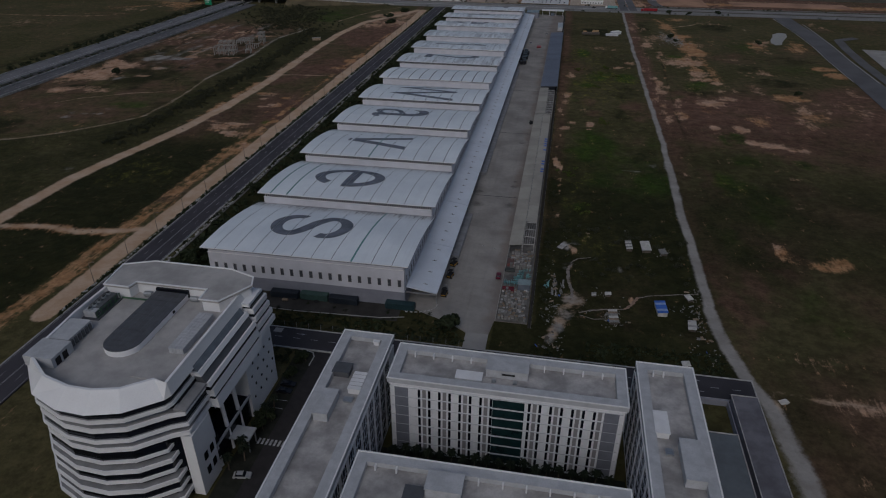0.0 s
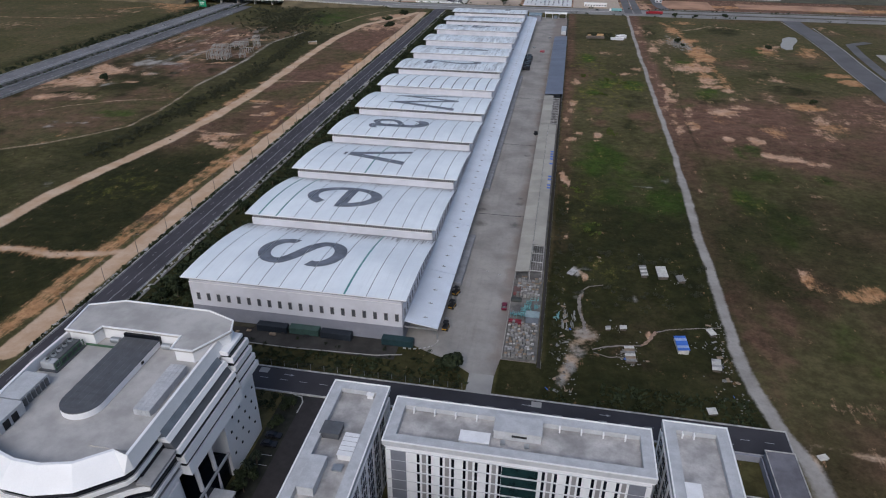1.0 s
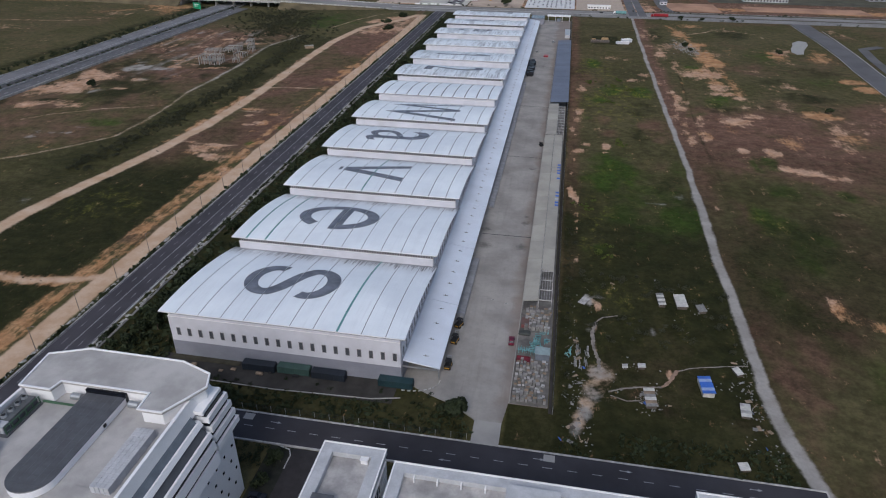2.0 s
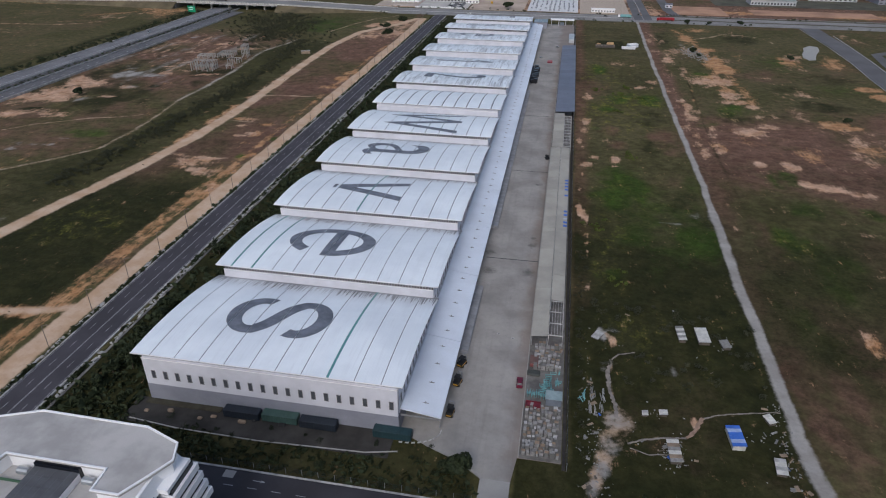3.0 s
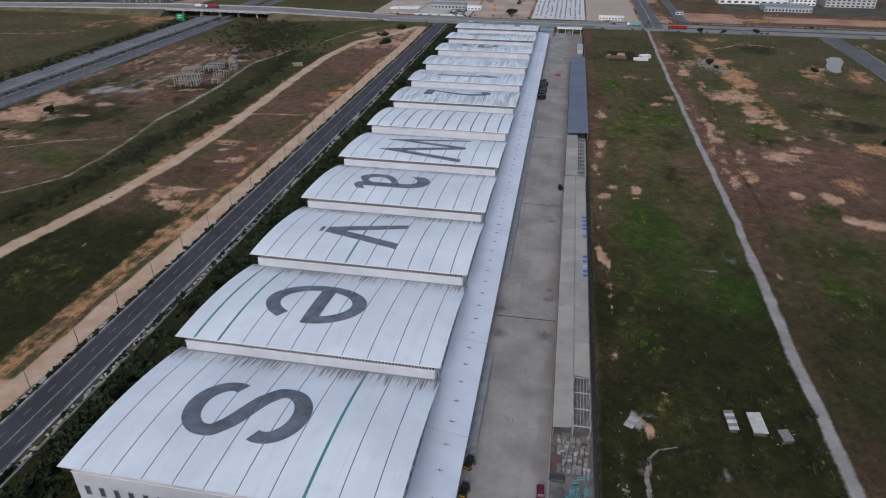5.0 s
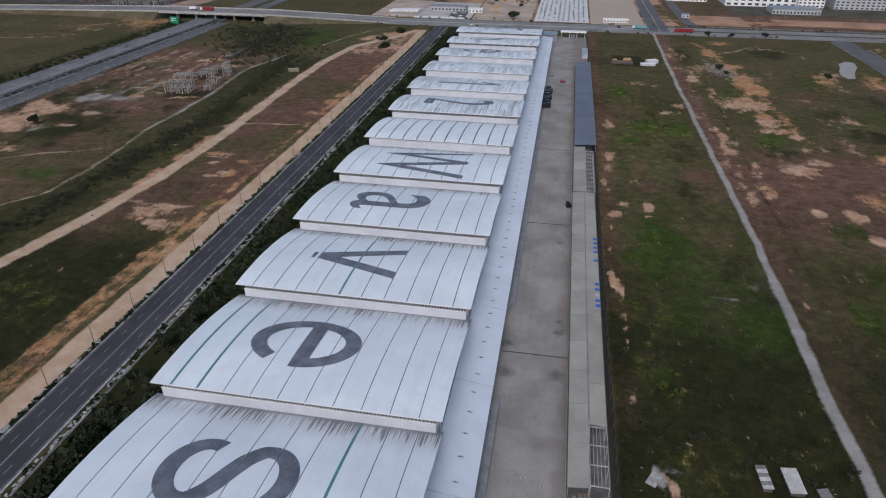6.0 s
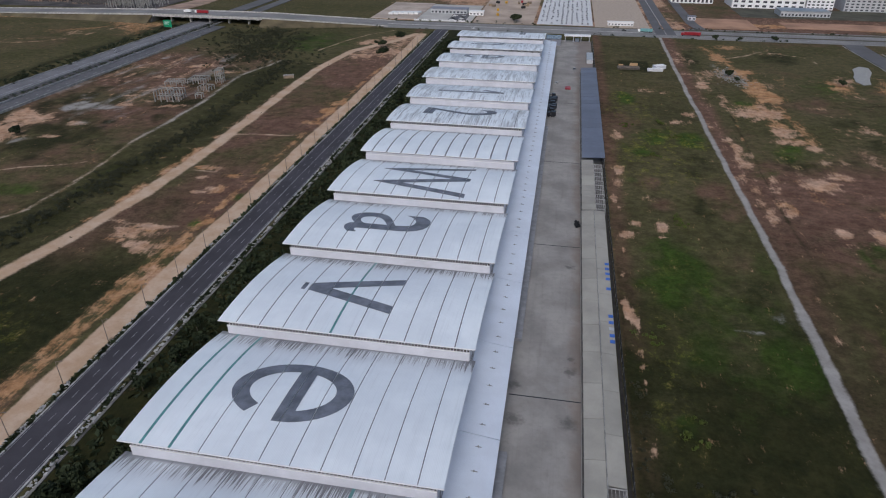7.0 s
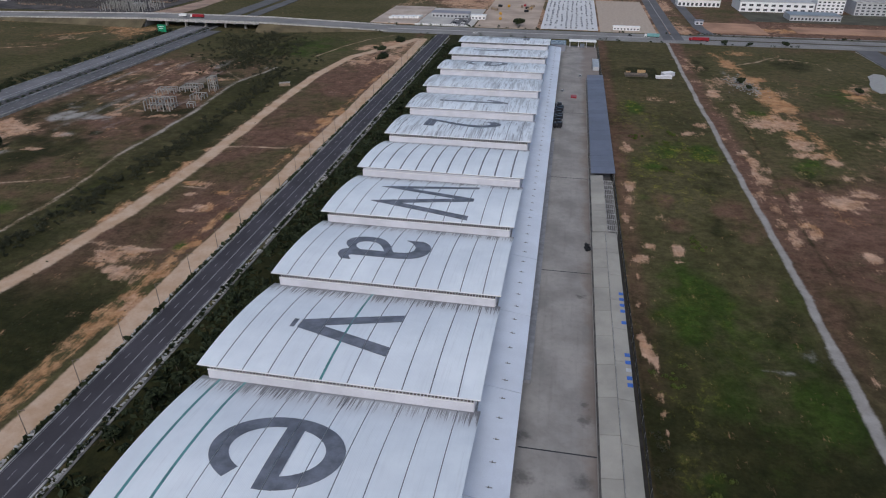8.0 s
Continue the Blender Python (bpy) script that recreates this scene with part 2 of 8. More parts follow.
def strip(name, line, width, z, material, wobble=0.0, step=6.0, thick=0.12):
    """A band along a plan line, with an uneven edge; the line is a few corner points."""
    pts = []
    for (ax, ay), (bx, by) in zip(line, line[1:]):
        n = max(1, int(math.hypot(bx - ax, by - ay) / step))
        pts += [(ax + (bx - ax) * i / n, ay + (by - ay) * i / n) for i in range(n)]
    pts.append(line[-1])
    bm = bmesh.new()
    rows = []
    for i, (x, y) in enumerate(pts):
        a, b = pts[max(0, i - 1)], pts[min(len(pts) - 1, i + 1)]
        d = Vector((b[0] - a[0], b[1] - a[1])).normalized()
        w = [width / 2 + wobble * noise.noise(Vector((x * 0.11, y * 0.11, s * 7.0))) for s in (1, 2)]
        rows.append([bm.verts.new((x - d.y * w[0], y + d.x * w[0], z)), bm.verts.new((x + d.y * w[1], y - d.x * w[1], z)),
                     bm.verts.new((x + d.y * w[1], y - d.x * w[1], z - thick)), bm.verts.new((x - d.y * w[0], y + d.x * w[0], z - thick))])
    for a, b in zip(rows, rows[1:]):
        for i in range(4):
            bm.faces.new((a[i], b[i], b[(i + 1) % 4], a[(i + 1) % 4]))
    bm.normal_update()
    ob = part(name, bm, material)
    ob["kind"] = "structure"
    return ob


# ---------------------------------------------------------------- ground: one sheet with soil, sand, lush grass and gravel


def lattice(x, y, size, seed):
    """Smooth random field of that cell size, 0 to 1."""
    g = np.random.default_rng(seed).random((256, 256))
    u, v = x / size + 1000.3, y / size + 1000.7
    i, j = np.floor(u).astype(int), np.floor(v).astype(int)
    a, b = u - i, v - j
    a, b = a * a * (3 - 2 * a), b * b * (3 - 2 * b)
    i0, i1, j0, j1 = i % 256, (i + 1) % 256, j % 256, (j + 1) % 256
    return (g[i0, j0] * (1 - a) + g[i1, j0] * a) * (1 - b) + (g[i0, j1] * (1 - a) + g[i1, j1] * a) * b


def cloud(x, y, size, seed, octaves=5):
    total, amount = 0, 0
    for k in range(octaves):
        total = total + lattice(x, y, size / 2 ** k, seed + k) * 0.6 ** k
        amount += 0.6 ** k
    return total / amount


def steps(*spans):
    out = []
    for a, b, d in spans:
        out += list(np.arange(a, b, d))
    return np.array(out + [spans[-1][1]])


GX = steps((-4200, -1000, 400), (-1000, -520, 40), (-520, -400, 6), (-400, -260, 2.2), (-260, 110, 1.5), (110, 320, 3.5), (320, 900, 30), (900, 4200, 400))
GY = steps((-900, 60, 80), (60, 120, 6), (120, 400, 1.5), (400, 650, 2.5), (650, 900, 4), (900, 1300, 20), (1300, 4900, 300))
X, Y = np.meshgrid(GX, GY)


def wander(seed, wide, small):
    return (cloud(X, Y, 22, seed, 3) - 0.5) * wide + (cloud(X, Y, 5.5, seed + 9, 3) - 0.5) * small


WX, WY = X + wander(501, 14, 7), Y + wander(541, 14, 7)
VX, VY = X + wander(581, 1.8, 0.5), Y + wander(621, 1.8, 0.5)


BREAK = np.clip((cloud(X, Y, 8, 771, 4) - 0.5) * 3.4 + 0.5, 0, 1)


def band(line, width, soft=2.0):
    """1 on a plan line of that width, falling to 0 over soft metres."""
    best = np.full(X.shape, 1e9)
    for (ax, ay), (bx, by) in zip(line, line[1:]):
        t = np.clip(((VX - ax) * (bx - ax) + (VY - ay) * (by - ay)) / ((bx - ax) ** 2 + (by - ay) ** 2), 0, 1)
        best = np.minimum(best, np.hypot(VX - ax - t * (bx - ax), VY - ay - t * (by - ay)))
    return np.clip((width / 2 + soft / 2 - best) / soft, 0, 1)


RAGGED = np.clip((cloud(X * 0.7, Y * 0.5, 6, 741, 5) - 0.5) * 3.6 + 0.5, 0, 1)


def patches(*spots, reach=1.45):
    """The strongest of some oval patches: x, y, half width, half depth, weight; each fades to its ragged rim."""
    out = np.zeros(X.shape)
    for x, y, rx, ry, weight in spots:
        k = min(1.0, max(rx, ry) / 16)
        u, v = (X + k * (WX - X) - x) / rx, (Y + k * (WY - Y) - y) / ry
        out = np.maximum(out, weight * np.clip(reach - np.hypot(u, v), 0, 1))
    return out * (0.68 + 0.60 * RAGGED)


def most(*fields):
    return np.maximum.reduce(fields)


def span(v, a, b):
    """0 below a, 1 above b (or the other way round)."""
    return np.clip((v - a) / (b - a), 0, 1)


DIRT_ROAD = [(-232, 150), (-231, 253), (-227, 280), (-222, 305), (-217, 335), (-213, 372), (-212, 430), (-213, 480), (-216, 555), (-217, 620), (-209, 688), (-184, 735), (-171, 772)]
LOOP_TRACK = [(-330, 285), (-300, 300), (-282, 313), (-266, 332), (-254, 350), (-253, 380), (-256, 415), (-260, 440), (-259, 478), (-260, 520), (-265, 560), (-267, 590), (-259, 622), (-256, 640)]
WHITE_PATH = [(68.5, 100), (67, 128), (65.2, 146), (61.2, 160), (58.2, 174), (56.8, 193), (57.0, 252), (57.8, 296), (58.3, 330), (59, 360), (59.2, 409), (59, 450), (59.6, 495), (59.6, 565), (60, 664), (61.6, 764), (62.2, 812)]
n1, n2 = cloud(X, Y, 60, 11), cloud(X, Y, 22, 31)
n5 = np.clip((cloud(X, Y, 34, 811, 4) - 0.5) * 2.6 + 0.5, 0, 1)
STREAK = np.clip((cloud(X * 0.8, Y * 0.25, 7, 791, 4) - 0.5) * 3.2 + 0.5, 0, 1)
path_x = np.interp(Y, [p[1] for p in WHITE_PATH], [p[0] for p in WHITE_PATH])
road_x = np.interp(Y, [p[1] for p in DIRT_ROAD], [p[0] for p in DIRT_ROAD])
loop_x = np.interp(Y, [p[1] for p in LOOP_TRACK], [p[0] for p in LOOP_TRACK])
south, north = span(Y, 804, 796), span(Y, 842, 848)
inner = span(X, -3, -1) * span(X, path_x + 1, path_x - 1) * south * span(Y, 130, 156)
beyond = span(X, path_x - 1, path_x + 1) * south * span(Y, 40, 110)
plots = span(X, road_x, road_x + 3) * span(X, -165.5, -167.5) * south
belt_west = span(X, loop_x - 2, loop_x + 3) * span(X, road_x + 1, road_x - 3) * south * (Y < 640)
heath = span(X, -382, -376) * span(X, loop_x + 2, loop_x - 3) * south * span(Y, 700, 640)
outer = span(X, -428, -434) * south

# brown, bare or thinly grown soil
brown = plots * (0.16 + 0.42 * span(Y, 310, 370) + 0.55 * (n5 - 0.5))
brown = most(brown, heath * (0.28 + 0.24 * span(Y, 360, 470) + 0.45 * (n5 - 0.5)), outer * 0.30 * n5, 0.5 * span(X, road_x - 9, road_x - 2) * span(X, road_x + 4, road_x) * span(Y, 300, 340) * south)
brown = most(brown, inner * (0.20 * n5 + 0.48 * span(X, 8.0, 3.0) * span(Y, 205, 230) + 0.08 * span(Y, 400, 560) * (0.4 + 0.8 * STREAK)))
brown = most(brown, beyond * (0.24 - 0.14 * span(Y, 500, 560) + 0.40 * (n5 - 0.4) + 0.42 * span(Y, 330, 380) * span(Y, 520, 430)), beyond * span(X, path_x + 16, path_x + 6) * (0.30 + 0.30 * span(Y, 330, 380) + 0.3 * STREAK), beyond * span(Y, 240, 190) * (0.12 + 0.5 * n5))
brown = most(brown, inner * patches((49, 427, 8.6, 15.2, 0.7), (50, 403, 5.7, 10.4, 0.5), (18, 430, 7.5, 12.6, 0.6), (22, 408, 7.0, 8.2, 0.6), (9, 533, 13.1, 32.1, 0.6), (52, 421, 12.5, 24.2, 0.5), (43, 362, 10.8, 10.8, 0.35), (12, 178, 7.5, 12, 1.1), (22, 181, 9, 9.3, 0.9), (30, 200, 16, 22, 0.5), (46, 184, 8, 12, 0.6), (14, 205, 8, 16, 0.7), (47, 333, 3.5, 3.8, 0.5)))
brown = most(brown, beyond * patches((114, 420, 36.5, 47.3, 0.9), (137, 403, 23.1, 34.4, 0.8), (89, 386, 14.1, 24.1, 0.8), (93, 421, 16.5, 28.8, 0.9), (89, 237, 8.6, 18.3, 0.9), (75, 214, 9.4, 15.1, 0.6), (65, 212, 6.2, 30.3, 0.8), (83, 409, 9.0, 54.9, 0.7), (136, 591, 14.2, 26.1, 0.5), (74, 299, 6.6, 29.5, 0.6), (66, 272, 4.0, 24.5, 0.6), (116, 303, 13.0, 19.5, 0.4), (108, 210, 16, 22, 0.5)))
brown = most(brown, north * span(X, -215, -205) * np.clip(n1 * 2.0 - 0.35, 0, 1))

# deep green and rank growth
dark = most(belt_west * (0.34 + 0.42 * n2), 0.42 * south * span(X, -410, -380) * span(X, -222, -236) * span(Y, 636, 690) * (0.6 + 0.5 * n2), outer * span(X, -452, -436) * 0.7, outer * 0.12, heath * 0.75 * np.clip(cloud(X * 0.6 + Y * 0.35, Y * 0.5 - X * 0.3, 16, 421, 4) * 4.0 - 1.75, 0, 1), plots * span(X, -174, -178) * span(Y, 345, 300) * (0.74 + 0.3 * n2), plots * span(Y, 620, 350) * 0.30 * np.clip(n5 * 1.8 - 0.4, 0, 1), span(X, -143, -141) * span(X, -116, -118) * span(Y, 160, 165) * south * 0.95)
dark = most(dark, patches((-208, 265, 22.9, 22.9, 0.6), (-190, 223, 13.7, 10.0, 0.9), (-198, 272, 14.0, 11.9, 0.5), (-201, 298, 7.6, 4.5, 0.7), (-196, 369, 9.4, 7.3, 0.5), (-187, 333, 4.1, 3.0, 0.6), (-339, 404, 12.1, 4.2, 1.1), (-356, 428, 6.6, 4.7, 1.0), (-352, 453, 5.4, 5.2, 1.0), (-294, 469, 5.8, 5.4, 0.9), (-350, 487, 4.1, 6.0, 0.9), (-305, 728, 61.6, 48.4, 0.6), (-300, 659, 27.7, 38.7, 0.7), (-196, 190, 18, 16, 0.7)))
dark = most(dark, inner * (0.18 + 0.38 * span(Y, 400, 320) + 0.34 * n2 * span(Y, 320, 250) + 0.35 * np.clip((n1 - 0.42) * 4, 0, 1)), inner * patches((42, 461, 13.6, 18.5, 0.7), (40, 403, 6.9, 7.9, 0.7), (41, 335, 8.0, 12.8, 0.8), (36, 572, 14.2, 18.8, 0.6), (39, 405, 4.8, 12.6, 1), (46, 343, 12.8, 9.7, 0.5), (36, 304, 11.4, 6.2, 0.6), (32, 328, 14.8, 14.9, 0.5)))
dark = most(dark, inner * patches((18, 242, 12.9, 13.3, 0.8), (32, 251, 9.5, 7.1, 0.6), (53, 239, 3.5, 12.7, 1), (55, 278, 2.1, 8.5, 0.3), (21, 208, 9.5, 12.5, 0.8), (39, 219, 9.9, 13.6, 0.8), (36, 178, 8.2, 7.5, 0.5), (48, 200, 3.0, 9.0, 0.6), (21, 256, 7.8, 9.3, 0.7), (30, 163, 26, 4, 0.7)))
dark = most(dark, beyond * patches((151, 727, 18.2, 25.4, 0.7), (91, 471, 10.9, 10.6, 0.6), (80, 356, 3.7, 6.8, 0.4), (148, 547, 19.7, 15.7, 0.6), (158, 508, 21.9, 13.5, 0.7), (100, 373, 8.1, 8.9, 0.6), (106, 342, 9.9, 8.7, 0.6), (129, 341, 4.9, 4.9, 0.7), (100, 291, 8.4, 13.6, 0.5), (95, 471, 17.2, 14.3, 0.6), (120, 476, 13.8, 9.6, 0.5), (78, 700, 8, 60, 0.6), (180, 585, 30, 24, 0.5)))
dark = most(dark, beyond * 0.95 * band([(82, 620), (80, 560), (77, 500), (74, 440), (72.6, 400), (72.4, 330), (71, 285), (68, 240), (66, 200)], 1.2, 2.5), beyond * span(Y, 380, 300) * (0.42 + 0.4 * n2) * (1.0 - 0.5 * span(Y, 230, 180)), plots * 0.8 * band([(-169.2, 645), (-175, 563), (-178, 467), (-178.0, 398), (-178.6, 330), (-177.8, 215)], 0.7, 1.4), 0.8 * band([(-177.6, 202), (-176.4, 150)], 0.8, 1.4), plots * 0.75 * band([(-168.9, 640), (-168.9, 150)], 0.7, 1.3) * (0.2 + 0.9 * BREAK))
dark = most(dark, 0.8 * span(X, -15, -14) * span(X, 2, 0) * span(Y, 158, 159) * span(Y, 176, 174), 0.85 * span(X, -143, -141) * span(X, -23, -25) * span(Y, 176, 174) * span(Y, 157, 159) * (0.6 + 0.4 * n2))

# darker growth on the nearer fields stands in for haze over the far ones
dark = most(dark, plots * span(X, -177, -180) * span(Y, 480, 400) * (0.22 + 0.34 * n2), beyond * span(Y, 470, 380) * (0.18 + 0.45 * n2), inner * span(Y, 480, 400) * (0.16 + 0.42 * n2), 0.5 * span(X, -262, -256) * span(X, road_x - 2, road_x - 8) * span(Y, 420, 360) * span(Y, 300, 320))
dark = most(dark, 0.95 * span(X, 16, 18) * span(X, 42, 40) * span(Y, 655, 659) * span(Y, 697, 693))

# bright grass
lush = inner * most(patches((22, 346, 10.3, 21.4, 1), (21, 354, 7.8, 11.4, 0.7), (54, 361, 5.9, 11.7, 0.45), (21, 347, 12, 34, 0.9), (49, 299, 10.0, 19.8, 0.9), (35, 279, 14.6, 17.4, 0.85), (24, 295, 11.1, 14.6, 0.6), (16, 581, 6.5, 18.3, 0.75), (26, 505, 9.2, 13.0, 0.85), (46, 501, 7.5, 12.7, 0.7), (17, 479, 7.2, 9.9, 0.6), (11, 435, 4.1, 3.9, 0.7), (48, 329, 2.4, 2.4, 0.6), (15, 267, 3.6, 5.6, 0.8), (8, 266, 2.0, 3.2, 0.6), (34, 312, 22, 50, 0.5)), 0.28 * n5)
lush = most(lush, beyond * most(patches((98, 487, 17.0, 16.5, 0.6), (77, 457, 10.6, 10.7, 0.5), (93, 583, 6.4, 10.2, 0.8), (105, 628, 4.6, 9.1, 0.5), (156, 635, 15.4, 38.5, 0.4), (98, 373, 9.5, 11.9, 0.7), (103, 342, 12.4, 12.5, 0.65), (84, 306, 11.2, 20.3, 0.65), (95, 299, 13.0, 24.1, 0.6), (96, 278, 12.1, 20.8, 0.55), (128, 341, 7.3, 7.3, 0.7), (74, 252, 9.2, 17.4, 0.5), (180, 553, 23.7, 19.1, 0.4), (79, 241, 8.8, 12.7, 0.4), (96, 200, 14, 20, 0.5)), 0.12 * n5))
lush = most(lush, patches((-173, 353, 3.9, 4.3, 0.9), (-172, 410, 3.9, 2.5, 0.7), (-169, 382, 3.6, 5.2, 0.5), (-175, 354, 4.4, 5.4, 0.6), (-278, 370, 18.9, 12.2, 0.5), (-208, 265, 20.6, 18.3, 0.32), (-215, 292, 17.5, 10.9, 0.35), (-262, 715, 40, 50, 0.6), (-245, 395, 6, 40, 0.35)), belt_west * 0.22)

# yellow-green creeper in clumps
lime = 0.75 * inner * most(patches((24, 452, 20, 36, 0.7), (15, 581, 9, 20, 1.3), (34, 500, 14, 16, 1.3), (22, 492, 10, 14, 1.3), (48, 497, 8, 10, 1.1), (7, 554, 5, 14, 1.2), (12, 470, 10, 30, 0.8), (24, 345, 14, 30, 0.35), (20, 560, 16, 30, 0.7), (12, 290, 8, 30, 0.5), (20, 235, 12, 14, 0.3)), 0.12 * n5)
lime = np.clip(most(lime, 0.5 * beyond * patches((96, 480, 20, 20, 0.6), (84, 306, 12, 20, 0.4), (93, 583, 10, 14, 0.6)), patches((-208, 268, 18, 16, 0.4), (-173, 353, 5, 5, 0.6))), 0, 1)

# pale pinkish sand
sand = patches((-363, 426, 14.6, 11.7, 1), (-346, 439, 16.8, 17.2, 1.2), (-346, 469, 15.8, 12.5, 1), (-346, 394, 8.5, 8.0, 1), (-322, 399, 17.1, 6.1, 0.7), (-358, 478, 8.4, 7.7, 1.2), (-341, 460, 9.6, 6.1, 1), (-311, 440, 6.0, 3.1, 0.7), (-312, 463, 7.9, 3.5, 0.7), (-304, 503, 6.2, 4.7, 0.6), (-277, 505, 8.3, 4.6, 0.6), (-311, 611, 12.8, 6.6, 0.8), (-270, 507, 6.9, 3.2, 0.6), (-298, 513, 7.1, 4.4, 0.5), (-286, 595, 10.3, 6.1, 0.7), (-323, 572, 10.0, 5.7, 0.6), (-314, 523, 6.5, 3.5, 0.5))
sand = most(sand, patches((-196, 399, 3.6, 2.9, 0.8), (-190, 383, 3.9, 2.1, 0.9), (-186, 388, 5.4, 4.3, 0.5), (-205, 349, 6.6, 3.0, 0.6), (-190, 348, 7.6, 2.5, 0.9), (-196, 337, 7.4, 3.1, 0.7), (-183, 329, 9.1, 4.3, 0.6), (-195, 342, 11.4, 4.3, 0.7), (-184, 332, 12.4, 5.5, 0.7), (-171, 313, 6.5, 8.5, 0.6), (-216, 536, 3.6, 5.9, 0.3), (-197, 412, 6.7, 4.1, 0.6), (-195, 669, 13.7, 11.6, 0.8), (-177, 694, 11.8, 20.9, 0.8), (-185, 745, 12.8, 14.7, 1.1), (-201, 724, 14.9, 13.9, 0.9)))
sand = most(sand, inner * patches((5, 447, 2.4, 6.3, 1), (4, 430, 2.3, 5.1, 1), (2, 412, 1.2, 5.1, 0.9), (3, 402, 1.2, 2.7, 0.8), (9, 387, 2.6, 2.9, 1), (5, 376, 3.8, 4.5, 0.9), (19, 385, 2.8, 4.3, 1.3), (19, 377, 1.7, 1.3, 0.9), (3, 362, 0.8, 3.7, 0.8), (2, 344, 0.8, 2.9, 0.9), (2, 321, 1.4, 2.4, 1.1), (43, 534, 8.1, 5.3, 0.8), (54, 552, 6.1, 5.7, 0.7), (29, 603, 8.3, 5.7, 0.7), (7, 503, 3.1, 8.4, 0.9), (43, 599, 5.2, 4.2, 0.5)))
sand = most(sand, inner * patches((3, 318, 1.7, 9.5, 1.3), (4, 257, 0.7, 3.8, 0.7), (3.6, 288, 0.5, 12.3, 0.8), (11, 227, 1.2, 2.9, 0.7), (17, 415, 4.3, 2.9, 0.4), (49, 261, 1.2, 2.6, 0.35), (13.4, 181, 1.8, 1.5, 0.9), (31, 195, 1.0, 2.2, 0.9)))
sand = most(sand, beyond * patches((69, 506, 3.0, 5.5, 1), (69, 493, 3.5, 8.6, 1.2), (68, 477, 2.8, 7.9, 1), (73, 626, 4.7, 12.2, 1), (78, 650, 5.7, 10.0, 0.6), (96, 560, 13.5, 16.3, 0.7), (121, 636, 5.5, 15.5, 0.5), (108, 568, 6.8, 16.7, 0.8), (104, 526, 6.9, 9.9, 0.8), (102, 508, 8.9, 6.4, 0.9), (112, 497, 5.8, 8.6, 0.7), (111, 478, 3.8, 4.7, 0.6), (95, 442, 6.2, 6.4, 0.7), (108, 447, 5.0, 4.0, 0.5), (92, 394, 3.9, 4.8, 0.9)))
sand = most(sand, beyond * patches((92, 383, 3.1, 3.6, 0.7), (79, 448, 2.6, 5.4, 0.6), (76, 482, 1.4, 6.5, 0.6), (82, 581, 3.6, 25.5, 0.5), (177, 654, 7.9, 16.3, 0.6), (139, 580, 4.9, 3.7, 0.7), (140, 563, 2.7, 3.5, 0.5), (169, 610, 6.6, 8.3, 0.5), (68, 433, 2.5, 8.7, 0.6), (67, 411, 3.2, 7.6, 0.5), (106, 393, 4.0, 7.4, 1), (100, 445, 8.1, 9.5, 0.8), (112, 458, 6.7, 6.7, 0.6), (115, 368, 10.6, 5.0, 1), (154, 437, 5.6, 9.0, 0.8), (151, 410, 5.8, 8.8, 0.6)))
sand = most(sand, beyond * patches((131, 362, 6.5, 4.8, 0.7), (75, 415, 3.1, 8.4, 0.7), (76, 435, 2.6, 10.2, 0.6), (65, 315, 1.3, 4.2, 0.6), (66, 340, 2.0, 3.8, 0.6), (71, 313, 1.4, 2.1, 0.5), (137, 491, 4.3, 5.1, 0.4), (119, 320, 2.8, 2.7, 0.6), (82, 284, 2.9, 2.2, 0.4), (91, 339, 2.0, 3.1, 0.4), (109, 285, 2.9, 1.7, 0.5), (91, 243, 3.5, 6.4, 0.4), (69, 471, 4.9, 14.4, 0.9), (67, 410, 3.6, 12.8, 0.6), (92, 152, 9, 2.4, 0.6), (84, 171, 6, 5, 0.4)))
sand = most(sand, 0.36 * heath * span(Y, 480, 540) * np.clip(cloud(X, Y, 24, 351) * 3.2 - 1.3, 0, 1) * (0.3 + STREAK), 0.40 * beyond * span(Y, 350, 400) * np.clip(cloud(X, Y * 0.6, 26, 331) * 3.6 - 1.65, 0, 1) * (0.3 + STREAK), 0.5 * span(X, road_x - 8, road_x - 5) * span(X, road_x + 1, road_x) * span(Y, 330, 380) * span(Y, 600, 540) * (0.2 + 0.8 * BREAK) * south)
sand = most(sand, north * span(X, 420, 390) * span(X, -250, -230) * (1.0 - 0.8 * span(X, 88, 96)) * np.clip(n2 * 1.6 + n1 - 0.75, 0, 1), outer * 0.45 * np.clip(cloud(X, Y * 0.7, 26, 441) * 3.4 - 1.7, 0, 1) * (0.3 + STREAK), outer * 0.9 * band([(-900, 640), (-526, 659), (-489, 684), (-479, 735), (-464, 769)], 2.4, 3.5))

